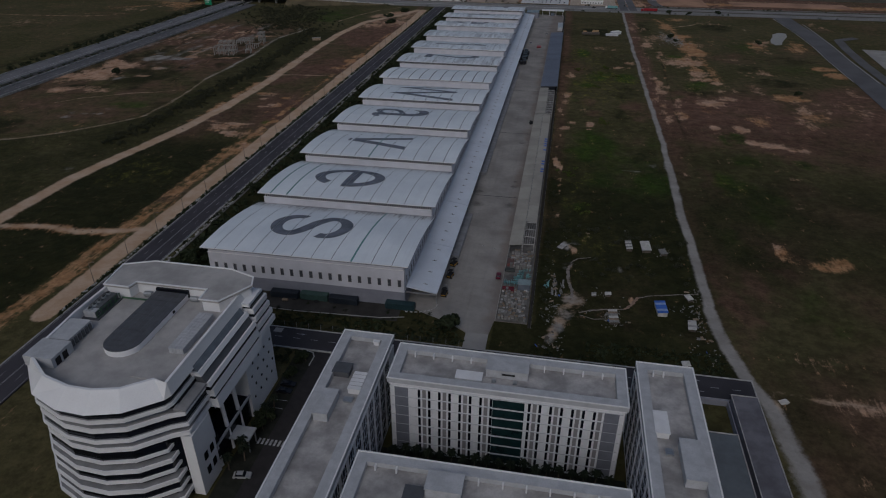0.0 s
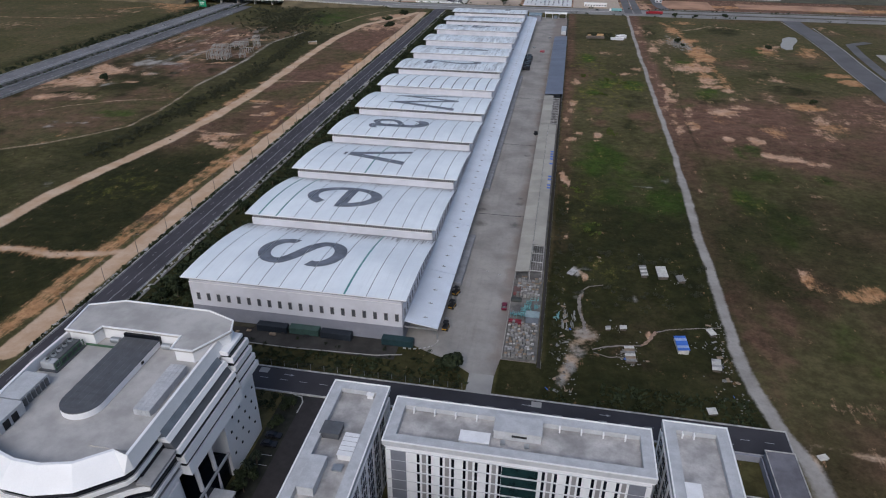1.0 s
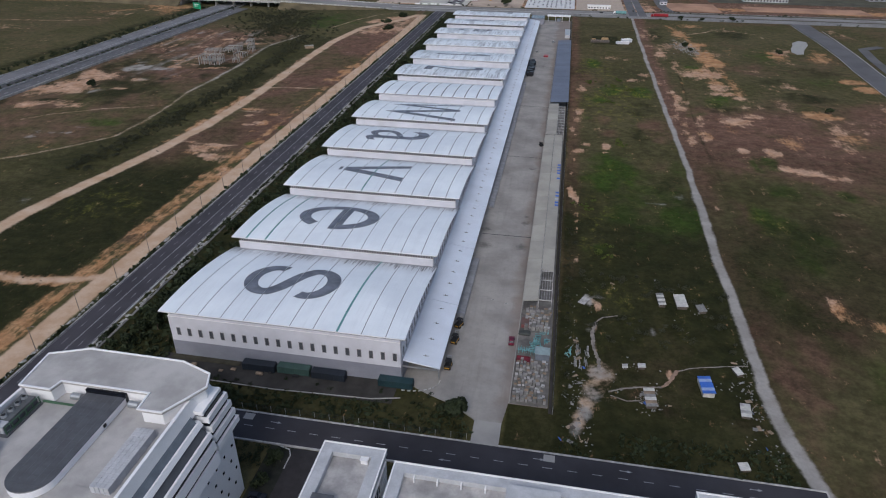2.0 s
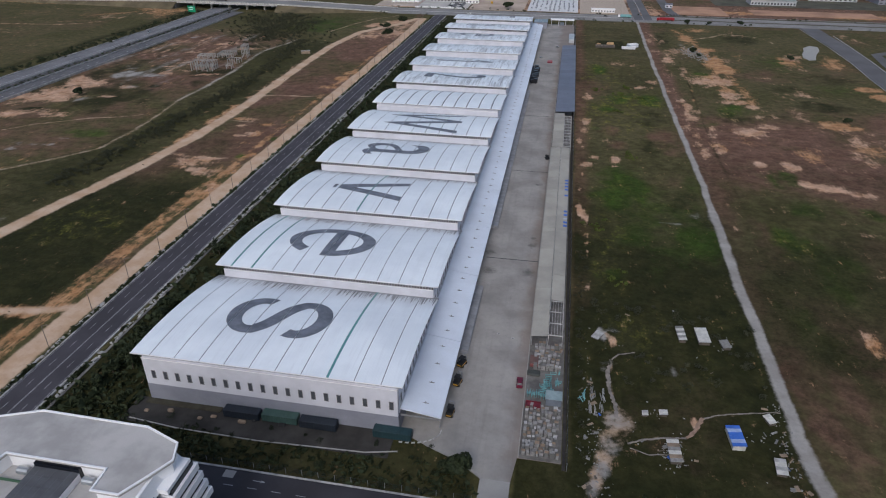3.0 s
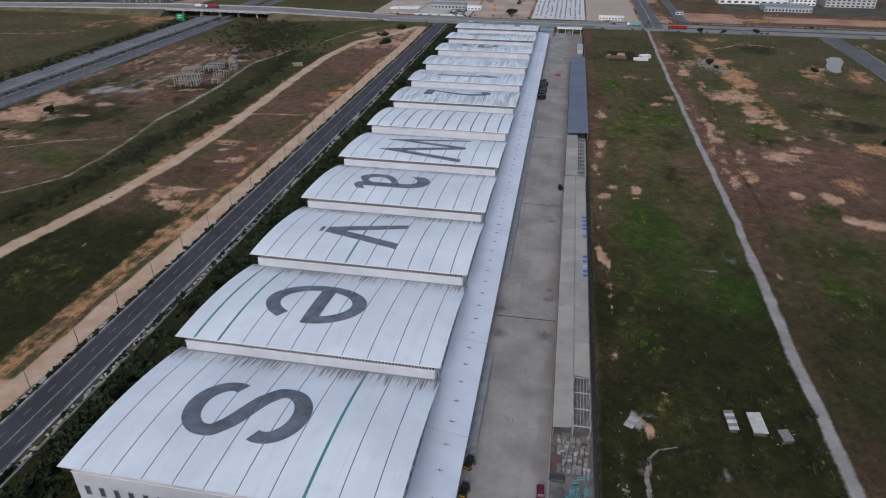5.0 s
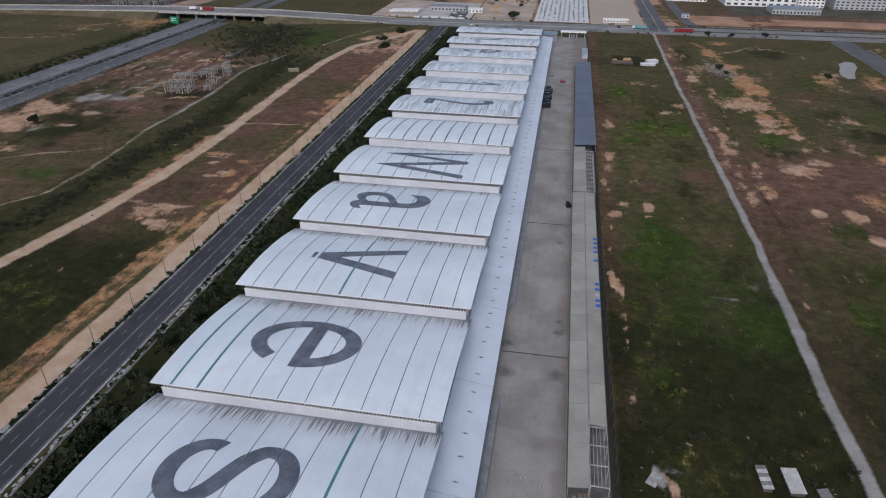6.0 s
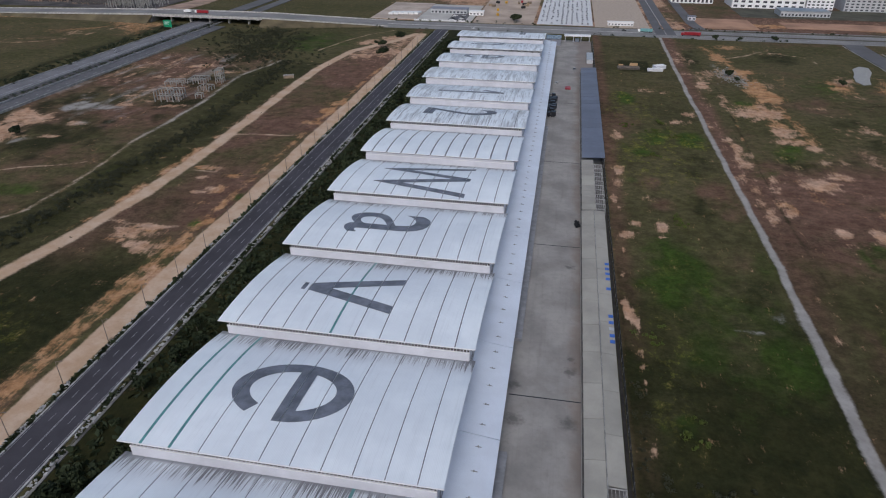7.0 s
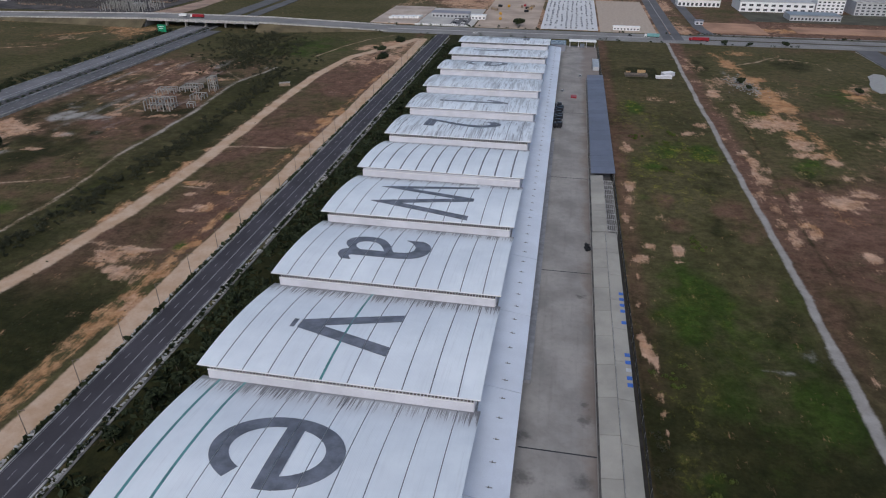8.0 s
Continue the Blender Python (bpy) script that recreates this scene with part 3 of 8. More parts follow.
# orange earth
orange = patches((-171, 514, 7.4, 6.3, 1), (-168, 532, 8.8, 6.8, 0.8), (-174, 492, 6.4, 5.7, 0.6), (-201, 411, 5.8, 3.1, 0.9), (-183, 404, 6.5, 2.4, 0.7), (-169, 356, 3.1, 3.9, 0.9), (-172, 316, 6.7, 3.9, 1), (-173, 331, 6.1, 5.1, 0.8), (-172, 307, 5.6, 3.0, 0.9), (-190, 345, 6.5, 2.0, 0.7), (-197, 333, 5.2, 2.2, 0.6), (-183, 388, 3.5, 4.4, 0.7), (-183, 373, 4.7, 2.0, 0.5))
orange = most(orange, patches((-171, 269, 2.0, 5.2, 0.7), (-168, 236, 2.2, 9.0, 0.6), (-172, 212, 5.5, 3.0, 0.9), (-181, 207, 7.3, 2.9, 0.9), (-178, 333, 11.0, 8.2, 0.6), (-171, 307, 7.7, 7.0, 0.7), (-173, 172, 4, 26, 0.8)))
orange = most(orange, 0.68 * span(X, road_x - 10, road_x - 6) * span(X, road_x, road_x - 3) * span(Y, 325, 365) * span(Y, 520, 430) * (0.2 + 0.9 * BREAK), (0.9 - 0.25 * span(Y, 300, 420)) * band([(-172.4, 140), (-171.8, 280), (-171.6, 400), (-170.5, 520), (-168.5, 640)], 4.2, 3.2) * (0.40 + 0.65 * BREAK), 0.9 * band([(-222, 204), (-208, 206.5), (-190, 205), (-177, 207.5), (-168, 212)], 5.5, 5), 0.34 * heath * np.clip(cloud(X, Y, 20, 911) * 3.4 - 1.75, 0, 1) * (0.3 + 0.9 * STREAK))
orange = most(orange, beyond * patches((109, 673, 9.2, 10.7, 1.2), (110, 633, 7.8, 18.6, 1), (110, 606, 10.4, 19.5, 1), (104, 568, 12.0, 16.7, 0.8), (104, 536, 6.4, 12.5, 0.8), (105, 508, 7.5, 7.3, 0.8), (133, 646, 4.0, 16.1, 0.4), (99, 717, 6.4, 20.8, 0.8), (115, 763, 14.6, 11.9, 0.5), (76, 418, 3.8, 4.0, 1), (77, 412, 2.8, 2.2, 0.9), (95, 442, 7.5, 7.7, 0.4)))
orange = most(orange, beyond * patches((153, 469, 10.1, 8.1, 1.2), (163, 465, 5.0, 4.5, 0.8), (161, 431, 3.7, 3.9, 0.8), (207, 537, 9.5, 8.9, 0.9), (204, 558, 9.9, 8.0, 0.9), (121, 412, 8.9, 10.8, 0.6), (158, 424, 9.1, 13.1, 0.5), (206, 635, 11.3, 20.9, 0.7), (170, 638, 7.4, 21.3, 0.9), (208, 656, 6.6, 13.4, 0.6), (92, 238, 3.4, 7.6, 0.6), (107, 234, 8, 6, 0.8)))
orange = most(orange, outer * 0.95 * band([(-900, 786), (-470, 786)], 8, 8), 0.6 * outer * span(Y, 690, 740) * np.clip(n5 * 2 - 0.9, 0, 1), north * patches((-60, 880, 60, 10, 0.5), (150, 880, 60, 12, 1), (330, 880, 70, 14, 1)))

orange = most(orange, 0.5 * plots * span(X, -178, -176) * span(X, -168, -170) * span(Y, 345, 300))
orange = most(orange, beyond * 0.92 * band([(94, 761), (102, 731), (107, 677), (108, 641), (111, 611), (112, 567), (115, 537), (113, 498)], 3.5, 9), beyond * 0.6 * band([(82, 590), (82, 561), (78, 520), (76, 491)], 0.8, 3))
sand = most(sand, beyond * 0.75 * band([(64.5, 470), (65.5, 500), (67.5, 560), (69, 623)], 0.6, 3.0), plots * 0.85 * span(Y, 630, 700) * (0.35 + 0.65 * n5), heath * 0.5 * span(Y, 450, 500) * np.clip(cloud(X * 1.3, Y * 0.16, 9, 521, 4) * 5.0 - 2.5, 0, 1))
brown = most(brown, heath * 0.35 * np.clip(cloud(X * 1.2, Y * 0.2, 12, 523, 4) * 4 - 1.6, 0, 1))

# trodden tracks and cross strips
track = most(band(DIRT_ROAD, 7.0, 4.5), band([(-162.8, 150), (-162.6, 420), (-162.4, 560), (-163, 700), (-165, 772)], 7.8, 2.2), band([(-226, 204), (-208, 206.5), (-190, 205), (-177, 207.5), (-165, 213)], 5.0, 3.5) * 0.62, 0.7 * band([(-338, 640), (-327, 571), (-320, 590)], 1.6, 3))
track = most(track, 0.85 * band([(-215, 577), (-181, 576)], 1.2, 2.6), 0.95 * band([(-211, 463), (-176, 466)], 1.8, 3.0), 0.75 * band([(-207, 409), (-196, 407), (-173, 406)], 1.8, 3), 0.6 * band([(-212, 350), (-196, 347), (-179, 349)], 2.0, 3.4), 0.6 * band([(-251, 638), (-219, 629)], 1.2, 2.4), 0.72 * band([(-328, 365), (-317, 378), (-294, 393), (-265, 407)], 1.5, 2.8), 0.7 * band([(-352, 670), (-322, 654), (-290, 621), (-268, 599)], 2.0, 4))
track = most(track, 0.58 * band(LOOP_TRACK, 2.6, 3.2), 0.42 * band(WHITE_PATH[:6], 4.6, 3), 0.7 * band([(-239, 682), (-231, 718), (-216, 759), (-196, 786)], 2.2, 4), 0.8 * band([(108, 719), (126, 733), (139, 750), (156, 745), (174, 732), (176, 712)], 2.4, 4), 0.75 * band([(66, 140), (68, 155), (79, 153), (92, 152.5), (130, 150)], 2.2, 3) * (0.4 + 0.6 * BREAK))
track = most(track, (0.28 + 0.36 * BREAK) * inner * patches((9.5, 230, 2.0, 2.6, 0.7), (8.4, 212, 2.8, 3.4, 0.7), (9.5, 205, 1.6, 6.0, 0.7), (11.2, 191, 4.6, 5.0, 0.9), (9.2, 184, 4.4, 4.6, 0.9), (6.8, 178, 3.4, 4.4, 0.8), (4.4, 171, 2.6, 5.0, 0.8), (14, 181, 2.2, 1.8, 0.6)), inner * most(0.75 * band([(11.2, 193), (11, 198), (9.5, 204), (9, 211), (10.5, 218)], 0.6, 1.3), 0.6 * band([(10.5, 218), (13, 221), (17, 223)], 0.4, 1.0), 0.62 * band([(13.6, 184), (21.6, 187.5), (28, 188.7), (31.7, 194.5), (33.5, 197)], 0.5, 1.2), 0.62 * band([(33.5, 197), (42, 200), (54, 203)], 0.35, 0.9)))

# grey gravel; the heath also takes an even grey wash
gravel = most(band(WHITE_PATH, 3.0, 2.2), band(WHITE_PATH[3:9], 3.7, 2.2), band(WHITE_PATH[:6], 4.4, 2.6), 0.8 * band(WHITE_PATH[:3], 6.4, 4.0), (0.45 + 0.2 * span(Y, 420, 470)) * band(LOOP_TRACK, 4.2, 4.0), band([(-142.2, 160), (-142.2, 770)], 1.2, 1.2) * np.clip(cloud(X, Y * 0.5, 8, 871) * 3.4 - 1.1, 0, 1), band([(-157.6, 150), (-157.6, 770)], 1.0, 1.0) * np.clip(cloud(X, Y * 0.5, 6, 71) * 3.0 - 0.7, 0, 1))
gravel = most(gravel, (0.30 + 0.50 * STREAK) * patches((-319, 497, 17.2, 8.3, 0.9), (-317, 465, 12.8, 6.2, 0.9), (-316, 510, 14.1, 7.7, 0.7), (-333, 497, 12.4, 15.3, 0.9), (-325, 466, 15.6, 10.8, 0.8), (-322, 430, 7.3, 8.2, 0.8), (-296, 347, 13.5, 4.7, 1.0), (-284, 359, 6.1, 2.5, 0.9), (-300, 340, 5.9, 3.8, 0.8), (-363, 636, 18.1, 7.3, 0.7), (-369, 615, 13.1, 6.8, 0.7), (-349, 516, 18.1, 6.8, 0.6), (-291, 548, 11.3, 5.1, 0.5), (-252, 262, 14, 7, 0.8)))
gravel = most(gravel, inner * patches((8, 230, 1.6, 4.7, 0.7), (11, 191, 4.6, 4.2, 0.56), (9, 182, 4.2, 4.3, 0.52), (6, 174, 2.8, 4.5, 0.54), (4, 168, 2, 4, 0.5), (8, 213, 2.6, 2.0, 0.6)), 0.8 * patches((40, 314, 5.2, 1.6, 0.8), (51, 323, 6.0, 5.7, 0.5), (12, 233, 2.5, 1.2, 0.8), (28, 215, 1.6, 3.1, 0.6), (9, 216, 3.6, 1.1, 0.7), (35, 180, 2.0, 1.1, 0.5), (101, 660, 7, 26, 0.55), (94, 690, 5, 20, 0.5)))
# the even heath weight is distance haze put into the colour; the lines are gravel
gravel = most(gravel, 0.62 * heath * most(band([(-352, 669), (-330, 640), (-297, 627), (-280, 600), (-272, 575)], 0.9, 2.6), band([(-346, 553), (-330, 530), (-310, 510), (-296, 484), (-275, 470)], 0.8, 2.4), band([(-360, 506), (-343, 517), (-322, 545), (-312, 580), (-322, 612)], 1.0, 2.8), band([(-372, 538), (-346, 560), (-330, 596)], 0.8, 2.2), band([(-340, 420), (-310, 446), (-286, 482), (-270, 500)], 0.7, 2.2)), heath * 0.22, heath * (0.16 + 0.36 * span(Y, 430, 500)) * np.clip(cloud(X * 1.1, Y * 0.14, 8, 527, 4) * 4.2 - 1.8, 0, 1), 0.55 * inner * band([(14, 690), (14, 713), (19, 752), (49, 760)], 1.0, 2.4))
gravel = most(gravel, 0.6 * span(X, -384, -381) * span(X, -371, -374) * span(Y, 420, 470) * span(Y, 760, 700) * (0.3 + BREAK))
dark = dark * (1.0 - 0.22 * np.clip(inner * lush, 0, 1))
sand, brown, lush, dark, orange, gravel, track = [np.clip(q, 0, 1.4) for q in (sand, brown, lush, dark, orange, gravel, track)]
Z = (cloud(X, Y, 18, 91, 4) - 0.5) * 0.5 - 0.22
me = bpy.data.meshes.new("ground")
ny, nx = X.shape
idx = np.arange(nx * ny).reshape(ny, nx)
quads = np.stack([idx[:-1, :-1], idx[:-1, 1:], idx[1:, 1:], idx[1:, :-1]], -1).reshape(-1, 4)
me.vertices.add(nx * ny)
me.vertices.foreach_set("co", np.stack([X, Y, Z], -1).ravel())
me.loops.add(quads.size)
me.loops.foreach_set("vertex_index", quads.ravel())
me.polygons.add(len(quads))
me.polygons.foreach_set("loop_start", np.arange(len(quads)) * 4)
me.update()
me.validate()
zone = me.attributes.new("zone", "FLOAT_COLOR", "POINT")
zone.data.foreach_set("color", np.stack([brown, sand, lush, gravel], -1).astype(np.float32).ravel())
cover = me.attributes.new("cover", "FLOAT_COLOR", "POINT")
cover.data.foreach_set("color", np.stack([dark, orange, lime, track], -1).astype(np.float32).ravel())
me.shade_smooth()
m, nt, b = mat("field_ground")
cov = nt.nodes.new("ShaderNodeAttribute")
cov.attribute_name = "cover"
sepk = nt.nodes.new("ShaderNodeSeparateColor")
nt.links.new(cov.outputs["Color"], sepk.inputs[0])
att = nt.nodes.new("ShaderNodeAttribute")
att.attribute_name = "zone"
sepc = nt.nodes.new("ShaderNodeSeparateColor")
nt.links.new(att.outputs["Color"], sepc.inputs[0])
wc = world_coords(nt)
big, mid, fine = fbm(nt, wc, 0.018, 6.0), fbm(nt, wc, 0.11, 7.0, 0.65), fbm(nt, wc, 0.8, 5.0, 0.7)
tuft = fbm(nt, wc, 0.32, 6.0, 0.68)
patchy = fbm(nt, world_coords(nt, (0.045, 0.032, 1.0)), 1.0, 7.0, 0.66)
crumbs = fbm(nt, world_coords(nt, (0.22, 0.15, 1.0)), 1.0, 8.0, 0.76)


def jitter(*terms):
    """The sum of some noises about zero, each by its amount."""
    total = None
    for noise_out, amount in terms:
        one = math_node(nt, "MULTIPLY", math_node(nt, "SUBTRACT", noise_out, 0.5), amount)
        total = one if total is None else math_node(nt, "ADD", total, one)
    return total


soft_jit = jitter((patchy, 0.8), (mid, 0.6), (fine, 0.4))
grit = fbm(nt, world_coords(nt, (1.1, 0.12, 1.0)), 1.0, 6.0, 0.72)
hard_jit = jitter((crumbs, 2.3), (grit, 1.0), (fine, 0.5))
edge_jit = jitter((mid, 0.5), (fine, 0.6))


def over(base, weight, jit, a, b2, lo, hi, grain=0.65, most_of=1.0):
    tone = mix(nt, ramp(nt, mid, 0.32, 0.68), a, b2)
    tone = mix(nt, ramp(nt, fine, 0.45, 0.8, 0.0, 0.4), tone, tuple(c * grain for c in a))
    return mix(nt, ramp(nt, math_node(nt, "ADD", weight, jit), lo, hi, 0.0, most_of), base, tone)


col = mix(nt, ramp(nt, big, 0.38, 0.62), (0.066, 0.060, 0.024), (0.088, 0.076, 0.036))
col = mix(nt, ramp(nt, tuft, 0.44, 0.70, 0.0, 0.5), col, (0.044, 0.044, 0.017))
col = mix(nt, ramp(nt, fine, 0.58, 0.80, 0.0, 0.35), col, (0.092, 0.079, 0.046))
col = over(col, sepc.outputs[0], soft_jit, (0.108, 0.060, 0.041), (0.162, 0.096, 0.068), 0.10, 0.80)
col = over(col, sepc.outputs[2], soft_jit, (0.029, 0.052, 0.008), (0.048, 0.081, 0.012), 0.16, 0.84, 0.7)
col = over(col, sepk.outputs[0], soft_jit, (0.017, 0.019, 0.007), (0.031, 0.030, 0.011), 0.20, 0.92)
# bare crumbs where the soil is thin
thin = math_node(nt, "SUBTRACT", math_node(nt, "ADD", sepc.outputs[0], jitter((crumbs, 2.1), (fine, 0.7))), math_node(nt, "MULTIPLY", math_node(nt, "ADD", sepk.outputs[0], sepc.outputs[2]), 0.6))
col = mix(nt, ramp(nt, thin, 0.98, 1.36, 0.0, 0.7), col, mix(nt, ramp(nt, big, 0.4, 0.6), (0.32, 0.175, 0.092), (0.34, 0.225, 0.155)))
col = over(col, sepk.outputs[1], hard_jit, (0.34, 0.175, 0.080), (0.46, 0.270, 0.145), 0.24, 0.80, 0.65, 0.95)
col = over(col, sepc.outputs[1], hard_jit, (0.40, 0.235, 0.142), (0.50, 0.335, 0.235), 0.26, 0.80, 0.65, 0.95)
# yellow-green clumps of creeper
lime = math_node(nt, "MULTIPLY", sepk.outputs[2], ramp(nt, math_node(nt, "ADD", crumbs, jitter((fine, 0.35))), 0.50, 0.62))
col = mix(nt, lime, col, mix(nt, ramp(nt, fine, 0.4, 0.6), (0.085, 0.098, 0.014), (0.165, 0.160, 0.028)))
# clumps: light and dark at the scale of single tufts
clump = fbm(nt, wc, 0.21, 8.0, 0.78)
vary = nt.nodes.new("ShaderNodeVectorMath")
vary.operation = "SCALE"
nt.links.new(col, vary.inputs[0])
nt.links.new(ramp(nt, clump, 0.36, 0.64, 0.74, 1.26), vary.inputs["Scale"])
col = vary.outputs[0]
col = over(col, cov.outputs["Alpha"], edge_jit, (0.45, 0.305, 0.198), (0.54, 0.405, 0.300), 0.24, 0.70, 0.75)
col = over(col, att.outputs["Alpha"], edge_jit, (0.255, 0.238, 0.220), (0.355, 0.334, 0.312), 0.30, 0.80, 0.75)
nt.links.new(col, b.inputs["Base Color"])
b.inputs["Roughness"].default_value = 0.95
b.inputs["Specular IOR Level"].default_value = 0.1
relief(nt, b, math_node(nt, "ADD", tuft, fine), 0.45, 0.4)
me.materials.append(m)
ground = tagged(new("ground", me), "dry brown and green scrubland with bare orange soil", "ground", kind="structure")


def tag_structure(ob, label, category):
    return tagged(ob, label, category, kind="structure")


# ---------------------------------------------------------------- roads and yard
road_w = part("road", boxes((-156, -143.6, 60, 800, -0.4, 0.06)), M_ASPHALT)
tag_structure(road_w, "dark asphalt service road with white lane lines", "road")
road_s = part("road", boxes((-143.6, 62, 148.4, 157.6, -0.4, 0.05)), plain("fresh_dark_asphalt", (0.040, 0.038, 0.045), 0.85, vary=0.3, scale=0.08, fine=3.0))
tag_structure(road_s, "dark asphalt dead-end road with turn arrows", "road")
for x0, x1, y0, y1 in ((-156.5, -156, 60, 790), (-143.6, -143.0, 157.9, 790), (-143.6, -22.6, 157.6, 158.1), (-15.4, 62, 157.6, 158.1), (-143, 62, 147.9, 148.4), (62, 62.4, 147.9, 158.1)):
    tag_structure(part("kerb", soft_box(x0, x1, y0, y1, -0.3, 0.2, 0.04), M_KERB), "worn concrete kerb beside the road", "kerb")
m, nt, b = mat("stained_yard_concrete")
wc = world_coords(nt)
tone = mix(nt, ramp(nt, fbm(nt, wc, 0.06, 6.0, 0.62), 0.3, 0.7), (0.21, 0.197, 0.185), (0.34, 0.318, 0.295))
tone = mix(nt, ramp(nt, fbm(nt, wc, 0.5, 5.0, 0.7), 0.45, 0.8, 0.0, 0.4), tone, (0.17, 0.16, 0.15))
# tyre-black blotches, and tracks drawn along the yard
for px, py, rad in ((-17.4, 263.0, 2.6), (-17.0, 290.0, 1.5), (-17.2, 284.0, 2.2), (-32.0, 262.0, 2.6), (-33.0, 276.0, 2.0), (-18.0, 345.0, 1.6)):
    d = nt.nodes.new("ShaderNodeVectorMath")
    d.operation = "DISTANCE"
    d.inputs[1].default_value = (px, py, 0.02)
    nt.links.new(wc, d.inputs[0])
    near = math_node(nt, "ADD", d.outputs["Value"], ramp(nt, fbm(nt, wc, 0.6), 0.2, 0.8, -1.3, 1.3))
    tone = mix(nt, ramp(nt, near, rad * 0.1, rad * 1.3, 0.65, 0.0), tone, (0.075, 0.068, 0.066))
drag = fbm(nt, world_coords(nt, (0.55, 0.035, 1.0)), 1.0, 4.0, 0.6)
tone = mix(nt, ramp(nt, drag, 0.50, 0.80, 0.0, 0.30), tone, (0.14, 0.125, 0.118))
edge_x = nt.nodes.new("ShaderNodeSeparateXYZ")
nt.links.new(wc, edge_x.inputs[0])
dust = math_node(nt, "ADD", edge_x.outputs["X"], ramp(nt, fbm(nt, wc, 0.09, 5.0), 0.3, 0.7, -2.5, 1.5))
tone = mix(nt, ramp(nt, dust, -19.5, -14.2, 0.0, 0.6), tone, (0.185, 0.140, 0.115))
nt.links.new(tone, b.inputs["Base Color"])
b.inputs["Roughness"].default_value = 0.85
relief(nt, b, fbm(nt, wc, 3.0, 4.0), 0.15, 0.03)
yard = part("yard", prism(bmesh.new(), [(-46, 178), (-37, 173.5), (-29, 170.5), (-24, 167), (-22.6, 166), (-15.4, 166), (-14.4, 174), (-3.7, 174), (-3.7, 768), (-46, 768)], -0.4, 0.02), m)
tag_structure(yard, "stained concrete loading yard", "yard")
apron = part("driveway", boxes((-22.6, -15.4, 157.6, 166, -0.4, 0.03)), M_CONCRETE)
tag_structure(apron, "pale concrete driveway into the yard", "driveway")
highway = part("highway", boxes((-415, -396, 200, 800, -0.4, 0.3)), plain("pale_highway_asphalt", (0.175, 0.17, 0.178), 0.85, vary=0.25, scale=0.05, fine=2.0))
tag_structure(highway, "pale grey highway carriageway", "highway")
tag_structure(part("highway", boxes((-385, -371, 200, 770, -0.4, 0.25)), M_HIGHWAY), "grey service carriageway beside the highway", "highway")
tag_structure(part("median", boxes((-396, -385, 200, 800, -0.4, 0.12)), plain("dusty_median", (0.105, 0.098, 0.098), 0.9, vary=0.4, scale=0.1)), "dusty grey median between the carriageways", "median")
cross = part("road", boxes((-212, 96, 799, 838, -0.4, 0.10), (96, 700, 797, 849, -0.4, 0.10)), M_ASPHALT_OLD)
tag_structure(cross, "wide grey cross road behind the warehouse", "road")
strip("road", [(232, 800), (231, 757), (232, 710), (230, 655), (225, 595), (221, 520), (217, 470), (212, 400)], 18, 0.08, M_HIGHWAY)
strip("median", [(243, 760), (241.5, 715), (238, 650), (233, 590), (229, 520)], 0.7, 0.25, M_KERB)
strip("kerb", [(221, 790), (221.6, 705), (219.4, 640), (215, 590), (211.5, 520)], 0.5, 0.2, M_KERB)
strip("road", [(272, 694), (252, 680), (246, 640), (240, 580), (235, 500)], 8, 0.09, M_HIGHWAY)
strip("lot", [(270, 640), (262, 570), (256, 500)], 22, 0.10, M_CONCRETE)
strip("road", [(64.6, 812), (64.4, 900), (65.0, 1000), (66, 1400)], 9.0, 0.12, M_HIGHWAY)
strip("road", [(75.0, 812), (74.2, 900), (74.4, 1000), (75.4, 1400)], 8.6, 0.12, M_HIGHWAY)
strip("median", [(69.9, 862), (69.4, 1000), (70.6, 1400)], 0.7, 0.35, M_KERB)
strip("road", [(108, 846), (103, 880), (103, 1000), (104, 1400)], 11, 0.12, M_HIGHWAY)

# ---------------------------------------------------------------- the warehouse: twelve bays in a row
PER, Y0, BAYS = 46.56, 176.2, 12
XL, XR = -117.5, -43.6
SEAMS = [-112 + 6.98 * i for i in range(10)]
LETTERS = {0: "s", 1: "e", 2: "v", 3: "a", 4: "W", 6: "2", 7: "1", 9: "e", 10: "h", 11: "T"}
TEAL = {0: (7,), 1: (0, 1), 2: (4,)}


def rise(s):
    """Height of the wave roof, s metres behind its front eave."""
    return 15.85 + 0.058 * s - 0.0033 * s * s


def sheet(x0, x1, s0, s1, lift, thick, n=14):
    bm = bmesh.new()
    rows = []
    for i in range(n + 1):
        s = s0 + (s1 - s0) * i / n
        z = rise(s) + lift
        rows.append([bm.verts.new(p) for p in ((x0, s, z), (x1, s, z), (x1, s, z - thick), (x0, s, z - thick))])
    for a, c in zip(rows, rows[1:]):
        for i in range(4):
            bm.faces.new((a[i], a[(i + 1) % 4], c[(i + 1) % 4], c[i]))
    bm.faces.new(rows[0][::-1])
    bm.faces.new(rows[-1])
    bmesh.ops.recalc_face_normals(bm, faces=bm.faces[:])
    return bm


def stroke(bm, line, across, along):
    """A painted stroke along a line of points; its width differs across and along the letter."""
    rows = []
    for i, (x, y) in enumerate(line):
        a, b = line[max(0, i - 1)], line[min(len(line) - 1, i + 1)]
        d = Vector((b[0] - a[0], b[1] - a[1])).normalized()
        rows.append([bm.verts.new((x - d.y * across / 2, y + d.x * along / 2, 0)), bm.verts.new((x + d.y * across / 2, y - d.x * along / 2, 0))])
    for p, q in zip(rows, rows[1:]):
        bm.faces.new((p[0], p[1], q[1], q[0]))


